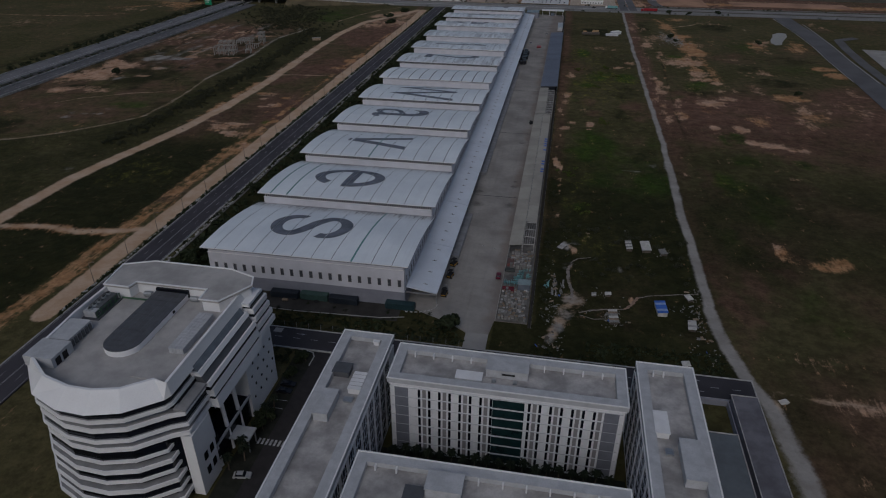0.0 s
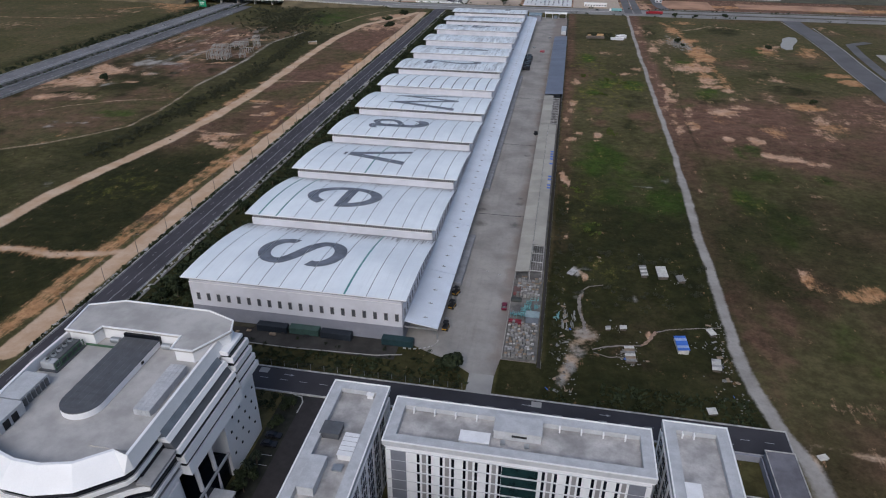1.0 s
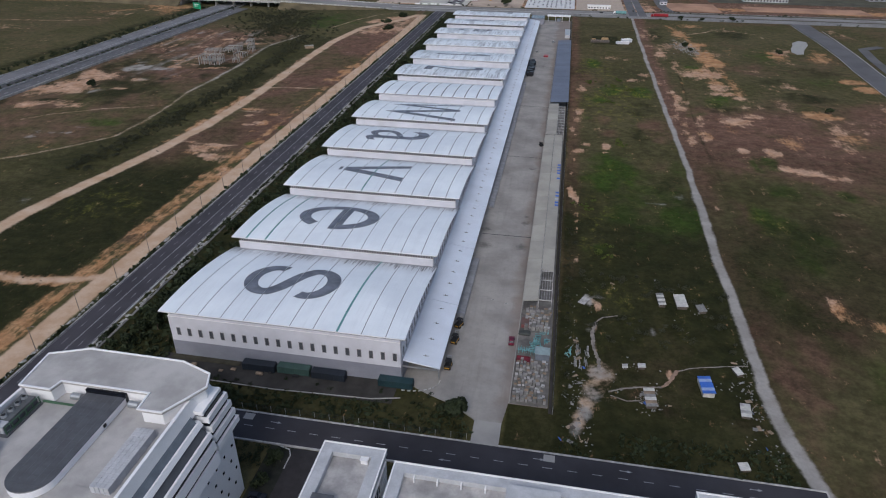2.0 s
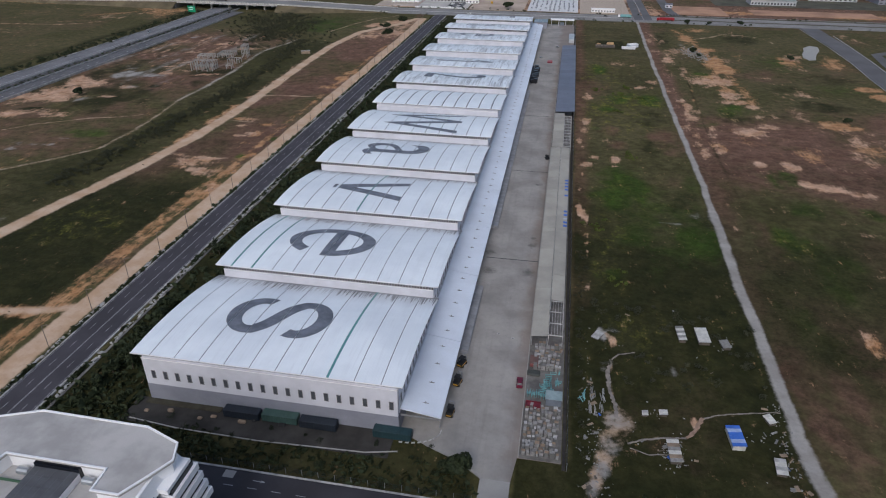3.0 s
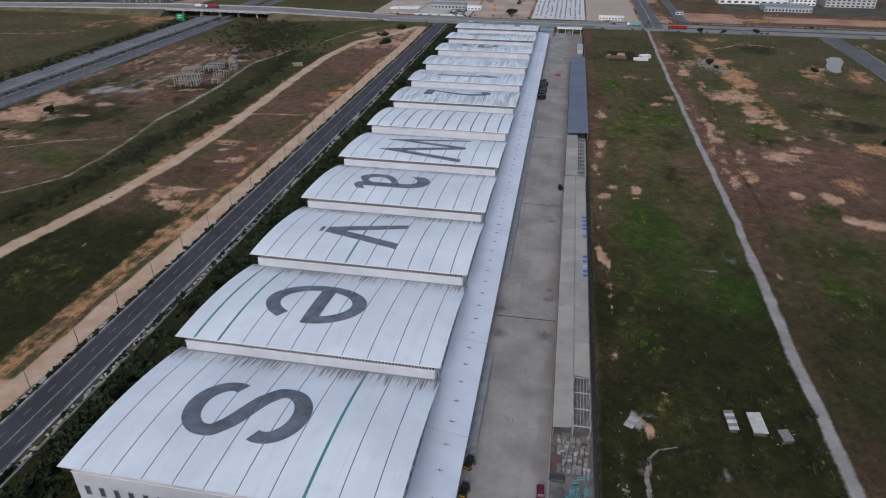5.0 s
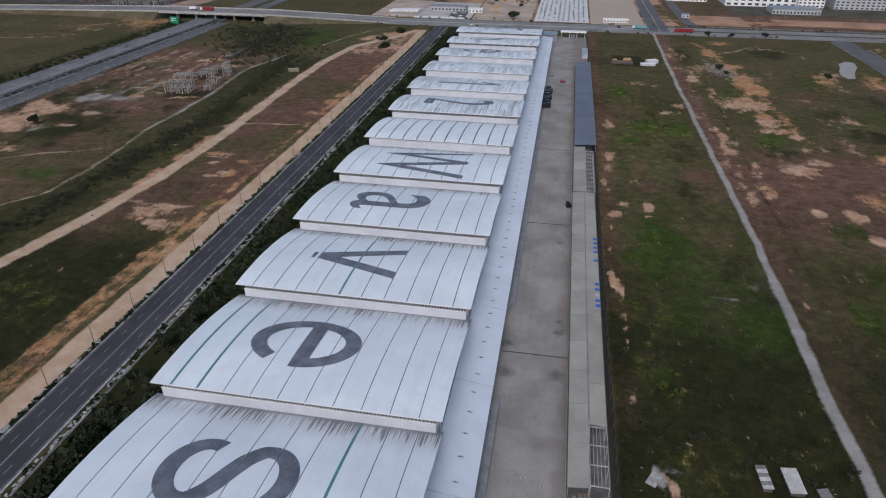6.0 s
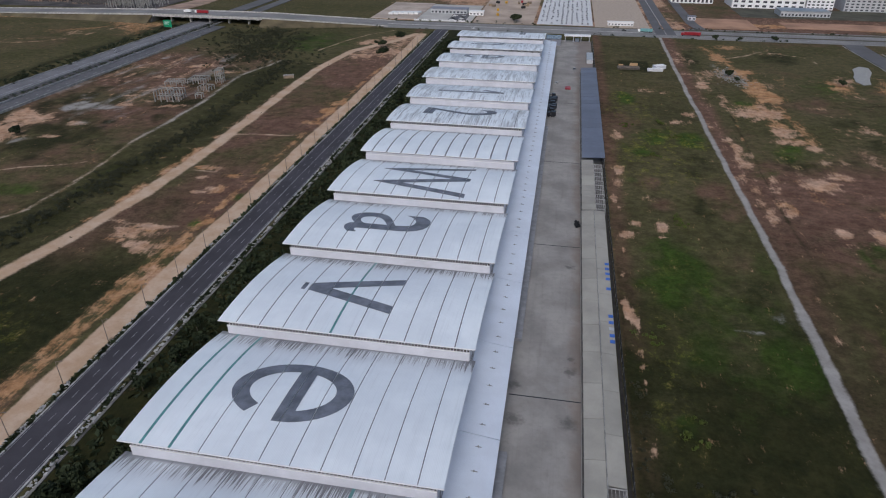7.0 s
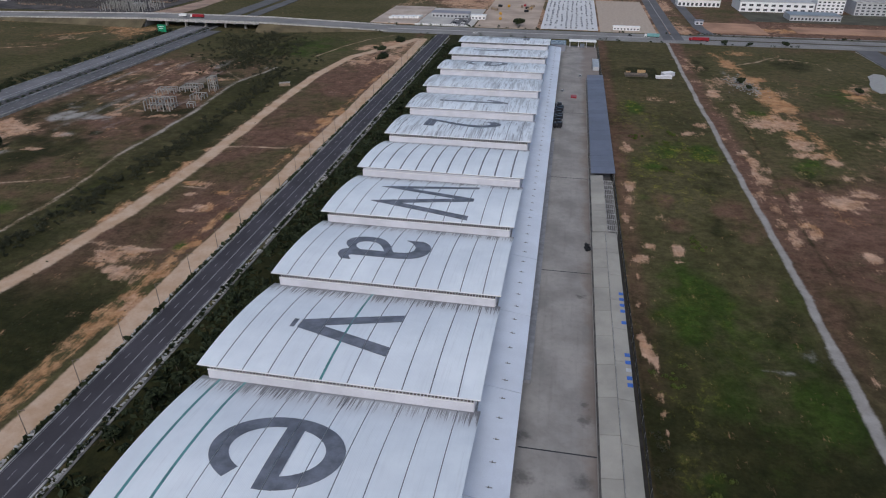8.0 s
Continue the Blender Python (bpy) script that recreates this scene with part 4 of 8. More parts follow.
def round_letter(char, wide, tall):
    """The broad geometric s and e of the roof, in metres."""
    bm = bmesh.new()
    arc = lambda cx, cy, rx, ry, a0, a1, n: [(cx + rx * math.cos(radians(a0 + (a1 - a0) * i / n)), cy + ry * math.sin(radians(a0 + (a1 - a0) * i / n))) for i in range(n + 1)]
    across, along = 3.7, 4.4
    if char == "e":
        stroke(bm, arc(wide / 2, tall / 2, wide / 2 - across / 2, tall / 2 - along / 2, -4, 326, 46), across, along)
        box_y = tall * 0.47
        bm.faces.new([bm.verts.new(p) for p in ((across * 0.6, box_y, 0.03), (wide - 0.02, box_y, 0.03), (wide - 0.2, box_y + along, 0.03), (across * 0.6, box_y + along, 0.03))])
        return bm
    low = arc(wide / 2, tall * 0.275, wide / 2 - across / 2, tall * 0.275 - along / 2, 160, 378, 26)
    spine = [(wide * 0.73, tall * 0.430), (wide * 0.5, tall * 0.5), (wide * 0.27, tall * 0.570)]
    line = low + spine + [(wide - x, tall - y) for x, y in low[::-1]]
    smooth = []
    for i in range(len(line) - 1):
        p = [line[max(0, i - 1)], line[i], line[i + 1], line[min(len(line) - 1, i + 2)]]
        for t in (0.0, 0.33, 0.67):
            smooth.append(tuple(0.5 * (2 * p[1][c] + (p[2][c] - p[0][c]) * t + (2 * p[0][c] - 5 * p[1][c] + 4 * p[2][c] - p[3][c]) * t * t + (3 * p[1][c] - p[0][c] - 3 * p[2][c] + p[3][c]) * t ** 3) for c in (0, 1)))
    stroke(bm, smooth + [line[-1]], across, along)
    return bm


def roof_letter(char, parent, material):
    """A painted letter: its foot towards -x, running towards -y, laid on the wave."""
    curve = bpy.data.curves.new("letter", "FONT")
    curve.body, curve.resolution_u = char, 5
    tmp = bpy.data.objects.new("letter_tmp", curve)
    scene.collection.objects.link(tmp)
    bpy.context.view_layer.update()
    mesh = tmp.to_mesh()
    bm = bmesh.new()
    bm.from_mesh(mesh)
    tmp.to_mesh_clear()
    bpy.data.objects.remove(tmp)
    if char == "1":
        bm.clear()
        for poly in (((0.0, 0.62), (1.0, 0.62), (1.0, 0.98), (0.0, 0.98)), ((1.0, 0.62), (0.72, 0.0), (0.66, 0.18), (0.80, 0.62))):
            bm.faces.new([bm.verts.new((u, t, 0)) for t, u in poly])
    if char == "v":
        bm.clear()
        for poly in (((1.0, 0.0), (1.0, 0.19), (0.30, 0.5), (0.075, 0.5), (0.075, 0.40)), ((0.075, 0.60), (0.075, 0.5), (0.30, 0.5), (1.0, 0.81), (1.0, 1.0)), ((0.0, 0.40), (0.045, 0.40), (0.045, 0.60), (0.0, 0.60))):
            bm.faces.new([bm.verts.new((u, t, 0)) for t, u in poly])
    if char in "se":
        bm.free()
        bm = round_letter(char, 20.0 if char == "s" else 22.8, 30.4)
    xs, ys = [v.co.x for v in bm.verts], [v.co.y for v in bm.verts]
    tall = 39.8 if char in "W12hT" else 30.4
    wide = {"s": 20.0, "e": 22.8, "v": 22.0, "a": 19.6, "W": 38.2, "2": 17.0, "1": 9.0, "h": 17.0, "T": 20.0}[char]
    mid_s = {"s": 23.5, "e": 23.1, "v": 22.5, "a": 22.5, "W": 20.9, "2": 23.6, "1": 18.9, "h": 23.0, "T": 23.0}[char]
    w, h = max(xs) - min(xs), max(ys) - min(ys)
    for v in bm.verts:
        u, t = (v.co.x - min(xs)) / w, (v.co.y - min(ys)) / h
        v.co = ((-101.2 if char == "W" else -100.6) + t * tall, mid_s + wide / 2 - u * wide, v.co.z)
    for i in range(1, 40):
        s = mid_s - wide / 2 + wide * i / 40
        bmesh.ops.bisect_plane(bm, geom=bm.verts[:] + bm.edges[:] + bm.faces[:], plane_co=(0, s, 0), plane_no=(0, 1, 0))
    # the paint is broken where the sheets meet
    for seam in SEAMS:
        for x in (seam - 0.13, seam + 0.13):
            bmesh.ops.bisect_plane(bm, geom=bm.verts[:] + bm.edges[:] + bm.faces[:], plane_co=(x, 0, 0), plane_no=(1, 0, 0))
    slits = [f for f in bm.faces if any(abs(f.calc_center_median().x - seam) < 0.12 for seam in SEAMS)]
    bmesh.ops.delete(bm, geom=slits, context="FACES")
    for v in bm.verts:
        v.co.z += rise(v.co.y) + 0.09
    bmesh.ops.recalc_face_normals(bm, faces=bm.faces[:])
    if sum(f.normal.z for f in bm.faces) < 0:
        bmesh.ops.reverse_faces(bm, faces=bm.faces[:])
    return part("letter", bm, material, parent, "large grey painted letter")


warehouse = thing("warehouse", 0, Y0, 0, "long white warehouse with twelve curved wave roofs", "warehouse")
EDGES = [XL] + SEAMS + [XR]
GAP = 0.16
panel_mesh = {}
louvre = None
for k in range(BAYS):
    y = PER * k
    material = M_ROOF if k < 6 else M_ROOF_DIRTY
    length = 48.0 if k < BAYS - 1 else 46.0
    roof = part("roof", sheet(XL + 0.05, XR - 0.05, 0.05, length, -0.12, 0.35), M_SEAM, warehouse, "wave roof with dark seams")
    roof.location = (0, y, 0)
    for i in range(11):
        gap = 0.34 if k == 5 else 0.12 if k < 2 else GAP if k < 7 else 0.05
        a, c = EDGES[i] + (gap if i else 0), EDGES[i + 1] - (gap if i < 10 else 0)
        key = (i, k < 6, gap, k == BAYS - 1)
        if key not in panel_mesh:
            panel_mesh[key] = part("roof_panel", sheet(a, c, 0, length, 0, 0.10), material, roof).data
        else:
            o = new("roof_panel", panel_mesh[key])
            o.parent = roof
    for i in TEAL.get(k, ()):
        part("skylight_strip", sheet(SEAMS[i] - 0.34, SEAMS[i] + 0.34, 0.02, length, 0.03, 0.1), M_TEAL, roof, "teal translucent skylight strip")
    if k in LETTERS:
        roof_letter(LETTERS[k], roof, M_LETTER if k < 7 else M_LETTER_FADED)
    # front fascia wall, its eave trim and louvre strip
    part("eave_trim", boxes((XL, XR, y - 0.12, y + 0.02, 15.66, 15.93)), M_TRIM, warehouse)
    z0 = 0.0 if k == 0 else 6.0
    fascia = part("front_wall", boxes((-115.2, -45.2, y + 0.6, y + 1.1, max(z0, 5.4), 14.1)), M_WHITE, warehouse, "white sheet-metal front wall")
    part("side_wall", boxes((-115.2, -114.8, y + 1.1, y + PER + 0.6, 5.4, 10.2)), M_WHITE, fascia)
    louvred = k in (1, 2, 3, 4, 6, 10, 11)
    part("louvre_backing", boxes((-115.0, -45.4, y + 0.85, y + 1.05, 14.1, 15.72)), M_LOUVRE if louvred else M_WHITE, fascia, "band under the eave")
    part("ledge", boxes((-115.25, -45.15, y + 0.42, y + 0.6, 14.02, 14.14)), M_TRIM, fascia)
    for i in range(77 if louvred else 0):
        if louvre is None:
            louvre = part("louvre_post", boxes((-0.10, 0.10, 0, 0.14, 14.1, 15.72)), M_WHITE, fascia)
            louvre.location = (-114.4 + 0.9 * i, y + 0.64, 0)
        else:
            again(louvre, -114.4 + 0.9 * i, y + 0.64, 0, fascia)
    # east side gable: a wall that follows the wave
    bm = bmesh.new()
    top = [(s, rise(s) - 0.4) for s in [2 + 4.45 * i for i in range(11)]]
    lo = [[bm.verts.new((xa, y + s, 5.4)) for s, _ in top] for xa in (-45.6, -45.2)]
    hi = [[bm.verts.new((xa, y + s, z)) for s, z in top] for xa in (-45.6, -45.2)]
    for i in range(10):
        bm.faces.new((lo[1][i], lo[1][i + 1], hi[1][i + 1], hi[1][i]))
        bm.faces.new((lo[0][i + 1], lo[0][i], hi[0][i], hi[0][i + 1]))
        bm.faces.new((hi[0][i], hi[1][i], hi[1][i + 1], hi[0][i + 1]))
    bm.faces.new((lo[0][0], lo[1][0], hi[1][0], hi[0][0]))
    bm.faces.new((lo[1][10], lo[0][10], hi[0][10], hi[1][10]))
    part("side_wall", bm, M_WHITE, warehouse)
part("plinth_wall", boxes((-115.25, -45.1, 0.55, 1.15, 0, 5.4)), M_GREYWALL, warehouse, "grey painted lower wall")
part("plinth_wall", boxes((-115.3, -114.85, 1.95, PER * BAYS, 0, 5.4)), M_GREYWALL, warehouse)
part("plinth_wall", boxes((-45.6, -45.05, 1.95, PER * BAYS, 0, 5.4)), M_GREYWALL, warehouse)
part("back_wall", boxes((-115.3, -45.0, PER * BAYS - 0.6, PER * BAYS - 0.1, 0, 10.5)), M_WHITE, warehouse)
first_front = [c for c in warehouse.children if c.name.startswith("front_wall")][0]
frame_bm = boxes((-0.62, 0.62, -0.10, 0.05, -1.35, -1.22), (-0.62, 0.62, -0.10, 0.05, 1.22, 1.35), (-0.62, -0.50, -0.10, 0.05, -1.22, 1.22), (0.50, 0.62, -0.10, 0.05, -1.22, 1.22))
pane_bm = boxes((-0.5, 0.5, -0.03, 0.02, -1.22, 1.22))
wframe = wpane = None
for i in range(20):
    x = -112.6 + 3.46 * i
    if wframe is None:
        wframe = part("window", frame_bm, M_HOSTELGREY, first_front, "narrow upright window")
        wframe.location = (x, 0.58, 8.85)
        wpane = part("pane", pane_bm, M_WINDOW, wframe)
    else:
        o = again(wframe, x, 0.58, 8.85)
        p = new("pane", wpane.data)
        p.parent = o
east_walls = [c for c in warehouse.children if c.name.startswith("side_wall")]
for k in range(5):
    for i in range(12):
        s = 4 + 3.55 * i
        o = again(wframe, -45.18, PER * k + s, 9.0, east_walls[k], 90)
        p = new("pane", wpane.data)
        p.parent = o

# canopy along the east side, in lengths
CAN0, CAN1 = 2.2, 556
canopy_vent = None
cuts = [CAN0, 34.5, 72.5, 109.5, 146, 182.5, 219, 255.5, 292, 328.5, 365, 401.5, 438, 474.5, 511, CAN1]
for ya, yb in zip(cuts, cuts[1:]):
    bm = bmesh.new()
    vs = []
    for yy in (ya + 0.12, yb - 0.12):
        vs.append([bm.verts.new(p) for p in ((-45.0, yy, 6.9), (-34.4, yy, 5.3), (-34.4, yy, 4.9), (-45.0, yy, 6.5))])
    for i in range(4):
        bm.faces.new((vs[0][i], vs[0][(i + 1) % 4], vs[1][(i + 1) % 4], vs[1][i]))
    bm.faces.new(vs[0][::-1])
    bm.faces.new(vs[1])
    bmesh.ops.recalc_face_normals(bm, faces=bm.faces[:])
    can = part("canopy", bm, M_CANOPY, warehouse, "pale blue sheet-metal loading canopy")
    n = int((yb - ya) / 7.2)
    for i in range(n):
        yy = ya + (i + 0.5) * (yb - ya) / n
        if canopy_vent is None:
            canopy_vent = part("bracket", boxes((-1.0, 0.9, -0.10, 0.10, -0.02, 0.12), (-0.12, 0.2, -0.2, 0.2, 0.0, 0.35)), M_STEEL, can)
            canopy_vent.location = (-39.3, yy, 6.02)
        else:
            again(canopy_vent, -39.3, yy, 6.02, can)
for yy in cuts[1:-1]:
    part("canopy_joint", boxes((-44.9, -34.5, yy - 0.14, yy + 0.14, 4.75, 4.9)), M_DARKSTEEL, warehouse)
part("canopy_beam", boxes((-45, -34.6, CAN0, CAN0 + 0.25, 4.4, 4.9)), M_STEEL, warehouse)
post = part("canopy_post", boxes((-35.2, -34.9, 4, 4.3, 0, 4.95)), M_STEEL, warehouse)
for i in range(1, 31):
    again(post, 0, 18 * i, 0)
part("dock", boxes((-45, -32.4, 36, 73, 0.02, 1.25)), M_DOCK, warehouse, "concrete loading dock")
part("dock", boxes((-45, -32.4, 120, 330, 0.02, 1.25)), M_DOCK, warehouse)

# ---------------------------------------------------------------- dormitory blocks
def block(name, x0, x1, y0, y1, top, label, rim=2.5, deck=1.4):
    """A flat-roofed block: wall body, wide roof rim, sunk deck."""
    ob = thing(name, (x0 + x1) / 2, (y0 + y1) / 2, 0, label, "building", "dormitory blocks")
    w, d = (x1 - x0) / 2, (y1 - y0) / 2
    part("wall", boxes((-w + 0.5, w - 0.5, -d + 0.5, d - 0.5, 0, top - 1.9)), M_HOSTEL, ob)
    part("upper_wall", boxes((-w + 0.3, w - 0.3, -d + 0.3, -d + 0.7, top - 1.9, top - 1.25), (-w + 0.3, w - 0.3, d - 0.7, d - 0.3, top - 1.9, top - 1.25), (-w + 0.3, -w + 0.7, -d + 0.7, d - 0.7, top - 1.9, top - 1.25), (w - 0.7, w - 0.3, -d + 0.7, d - 0.7, top - 1.9, top - 1.25)), M_HOSTELWHITE, ob)
    part("roof_deck", boxes((-w + 0.8, w - 0.8, -d + 0.8, d - 0.8, top - 1.9, top - deck)), M_DECK, ob, "stained concrete roof deck")
    bm = bmesh.new()
    sq = lambda a, c: [(-a, -c), (a, -c), (a, c), (-a, c)]
    ring(bm, sq(w, d), sq(w - rim, d - rim), top - 1.25, top)
    bmesh.ops.recalc_face_normals(bm, faces=bm.faces[:])
    part("roof_rim", bm, M_HOSTEL, ob, "wide pale concrete roof rim")
    bm = bmesh.new()
    ring(bm, sq(w + 0.05, d + 0.05), sq(w - 0.25, d - 0.25), top, top + 0.18)
    part("coping", bm, M_TRIM, ob)
    return ob


FLOOR = 2.93
mid_block = block("dormitory_block", -34.1, 21.9, 114.1, 127.9, 23.0, "seven-storey pale dormitory with white and grey facade panels")
south_block = block("dormitory_block", -34.0, 20.8, 76.0, 91.2, 23.0, "pale flat-roofed dormitory across the courtyard")
left_wing = block("dormitory_wing", -49.7, -36.4, 30, 130.4, 23.2, "long narrow pale dormitory wing with rooftop plant")
right_wing = block("dormitory_wing", 24.5, 37.9, 40, 131.2, 23.0, "narrow pale dormitory wing beside the path")


def facade(ob, length, d, face, plan, floors=7, base=0.3):
    """Panels and windows on one face; plan: (kind, start, end) along the face. face: turn in degrees, d: distance from the middle."""
    holder = part("facade", boxes((-length / 2 + 0.3, length / 2 - 0.3, -0.05, 0.5, 0, 20.9)), M_HOSTELWHITE, ob, "white and grey panelled facade")
    holder.matrix_local = pose(0, 0, 0, 0, 0, face) @ pose(0, -d, 0)
    meshes = {}
    for kind, a, c in plan:
        for f in range(floors):
            z = base + FLOOR * f
            key = (kind, round(c - a, 2))
            if key not in meshes:
                w = c - a
                if kind == "window":
                    o = part("window", boxes((0, w, -0.09, 0.06, 0.30, 2.72)), M_DARKGLASS, holder, "narrow black window")
                elif kind == "green":
                    o = part("window", boxes((0, w, -0.16, 0.06, 0.25, 2.65)), M_GREENGLASS, holder, "dark green glazing")
                elif kind == "end":
                    o = part("panel", boxes((0.05, w - 0.05, -0.10, 0.05, 0.05, 2.90)), M_ENDPANEL, holder, "blue-grey end panel")
                elif kind == "blue":
                    o = part("window", boxes((0.05, w - 0.05, -0.10, 0.05, 0.30, 2.80)), M_WINGGLASS, holder, "dull blue glazing")
                elif kind == "grey":
                    o = part("panel", boxes((0.05, w - 0.05, -0.10, 0.05, 0.30, 2.80)), M_HOSTELGREY, holder, "grey facade panel")
                else:
                    o = part("panel", boxes((0.05, w - 0.05, -0.12, 0.05, 0.16, 2.86)), M_HOSTELWHITE, holder)
                o.location = (a, 0, z)
                meshes[key] = o
            else:
                again(meshes[key], a, 0, z)
    for f in range(floors + 1):
        bm = boxes((-length / 2 + 0.5, length / 2 - 0.5, -0.17, 0.0, base + FLOOR * f - 0.03, base + FLOOR * f + 0.03))
        part("floor_band", bm, M_HOSTEL, holder)
    return holder


south_plan = [("end", -26.2, -22.8), ("white", -22.1, -20.6)]
x = -20.5
for i in range(8):
    south_plan.append(("window", x, x + 0.62))
    south_plan.append(("grey", x + 1.05, x + 2.05) if i % 2 == 0 else ("white", x + 0.80, x + 2.28))
    x += 2.46
south_plan[-1] = ("white", x - 1.6, x - 0.5)
south_plan += [("green", -2.6, 4.8)]
x = 5.6
for i in range(7):
    south_plan.append(("window", x, x + 0.62))
    south_plan.append(("grey", x + 1.05, x + 2.05) if i % 2 == 0 else ("white", x + 0.80, x + 2.28))
    x += 2.46
south_plan += [("end", 22.8, 26.2)]
facade(mid_block, 55.0, 6.9, 0, south_plan)
wing_plan = []
x = -48.0
for i in range(38):
    wing_plan.append(("window", x, x + 0.62))
    wing_plan.append(("blue", x + 0.95, x + 2.15) if i % 2 == 0 else ("white", x + 0.80, x + 2.28))
    x += 2.46
facade(left_wing, 99, 6.65, 90, [p for p in wing_plan if p[1] > -10])
facade(right_wing, 89, 6.7, -90, [(k, -c, -a) for k, a, c in wing_plan if 44 > a > 0])

# ---------------------------------------------------------------- office tower with banded facade
OUT = [(-112.0, 95.0), (-104.4, 87.0), (-96.2, 83.7), (-89.3, 83.3), (-82.4, 85.2), (-75.8, 90.4), (-72.6, 92.0), (-72.6, 128.6), (-75.2, 133.8), (-82.1, 136.6), (-104.6, 137.0), (-112.9, 133.2), (-113.2, 112.0)]
office = thing("office_building", -92, 110, 0, "white office building with rounded banded facade and roof terrace", "building")
rel = lambda poly: [(x + 92, y - 110) for x, y in poly]
OUT = rel(OUT)
NOTCH = rel([(-112.0, 95.0), (-104.4, 87.0), (-96.2, 83.7), (-89.3, 83.3), (-82.4, 85.2), (-75.8, 90.4), (-73.4, 92.0), (-73.4, 100.0), (-86.0, 100.0), (-86.0, 117.5),
             (-74.0, 117.5), (-74.0, 128.6), (-75.4, 133.6), (-82.1, 136.4), (-104.6, 136.8), (-112.8, 133.2), (-113.1, 112.0)])
UP0 = 18.6
HIGH = [(17.0, y) if abs(x - 19.4) < 0.1 else (x, y) for x, y in OUT]
part("core", prism(bmesh.new(), inset(HIGH, 1.6), UP0, 30.4), M_BLUEGREY, office, "blue-grey glazed upper storeys")
part("core", prism(bmesh.new(), inset(NOTCH, 1.6), 0, UP0), M_DARKGLASS, office, "dark glazed lower storeys")


def office_band(poly, z, h, out, back, glass, gh):
    """One storey's edge: a white band with a grey ledge on it, and the glazing above, set back."""
    bm = ring(bmesh.new(), inset(poly, out), inset(poly, 2.5), z, z + h)
    bmesh.ops.recalc_face_normals(bm, faces=bm.faces[:])
    band_ob = part("spandrel_band", bm, M_OFFICEWHITE, office, "bright white spandrel band")
    bm = ring(bmesh.new(), inset(poly, out + 0.35), inset(poly, 2.5), z + h, z + h + 0.06)
    bmesh.ops.recalc_face_normals(bm, faces=bm.faces[:])
    part("ledge", bm, M_LEDGE, band_ob, "grey concrete ledge")
    bm = ring(bmesh.new(), inset(poly, back), inset(poly, 2.5), z + h + 0.06, z + h + gh)
    bmesh.ops.recalc_face_normals(bm, faces=bm.faces[:])
    part("window_band", bm, glass, office, "long strip of dark glazing")


M_LEDGE = plain("grey_ledge_concrete", (0.27, 0.27, 0.28), 0.8, vary=0.2)
for i, z in enumerate((18.6, 21.4, 24.2, 27.0)):
    office_band(HIGH if i == 3 else OUT, z + 0.5, 0.85 if i % 2 else 1.1, 0.1 if i % 2 else 0.4, 0.75 if i % 2 else 2.2, M_DARKGLASS, 1.9 if i % 2 else 1.7)
SOUTH = rel([(-112.0, 95.0), (-104.4, 87.0), (-96.2, 83.7), (-89.3, 83.3), (-82.4, 85.2), (-77.0, 89.2), (-77.0, 99.0), (-111.0, 99.0)])
for i, z in enumerate((2.0, 4.8, 7.6, 10.4, 13.2, 15.9)):
    office_band(inset(SOUTH, -0.30 * (6 - i)), z, 0.85 if i % 2 else 1.1, 0.2 + 0.2 * (i % 2), 0.8 if i % 2 else 2.1, M_DARKGLASS, 1.9 if i % 2 else 1.7)
# flared parapet round the south end, upright on the long sides
ends = [1.0, 2.8, 3.6, 3.8, 3.7, 3.6, 0.5, 0.7, 1.2, 1.2, 1.2, 1.2, 1.0]
bm = bmesh.new()
lo = [bm.verts.new((*p, 30.3)) for p in inset(HIGH, -0.1)]
hi = [bm.verts.new((*inset(HIGH, e)[i], 33.6)) for i, e in enumerate(ends)]
hin = [bm.verts.new((*inset(HIGH, e + 0.6)[i], 33.6)) for i, e in enumerate(ends)]
lin = [bm.verts.new((*inset(HIGH, e + 0.6)[i], 30.9)) for i, e in enumerate(ends)]
for a, c in ((lo, hi), (hi, hin), (hin, lin), (lin, lo)):
    for i in range(len(OUT)):
        bm.faces.new((a[i], a[(i + 1) % len(OUT)], c[(i + 1) % len(OUT)], c[i]))
bmesh.ops.recalc_face_normals(bm, faces=bm.faces[:])
part("parapet", bm, M_OFFICEWHITE, office, "bright white parapet flared outward at the rounded end")
part("roof_terrace", prism(bmesh.new(), inset(HIGH, 1.5), 30.4, 31.0), M_OFFICEROOF, office, "worn concrete roof terrace")
# raised roof slab at the north end
SLAB = rel([(-111.6, 123.0), (-104.4, 122.9), (-103.8, 125.6), (-84.1, 125.6), (-83.8, 121.0), (-78.6, 121.0), (-75.6, 126.0), (-73.6, 129.6), (-75.0, 133.5), (-82.6, 136.2), (-104.9, 136.4), (-112.8, 133.2)])
part("upper_wall", prism(bmesh.new(), inset(SLAB, 0.5), 31.0, 34.0), M_OFFICEWHITE, office)
part("upper_roof", prism(bmesh.new(), SLAB, 34.0, 34.5), M_OFFICEROOF, office, "flat grey roof slab")
bm = ring(bmesh.new(), inset(SLAB, -0.1), inset(SLAB, 0.25), 34.5, 34.75)
bmesh.ops.recalc_face_normals(bm, faces=bm.faces[:])
part("roof_edge", bm, M_OFFICEWHITE, office)
part("opening", boxes((-6.6, 2.4, 15.4, 16.3, 31.2, 33.4)), M_DARKGLASS, office, "dark opening in the upper wall")
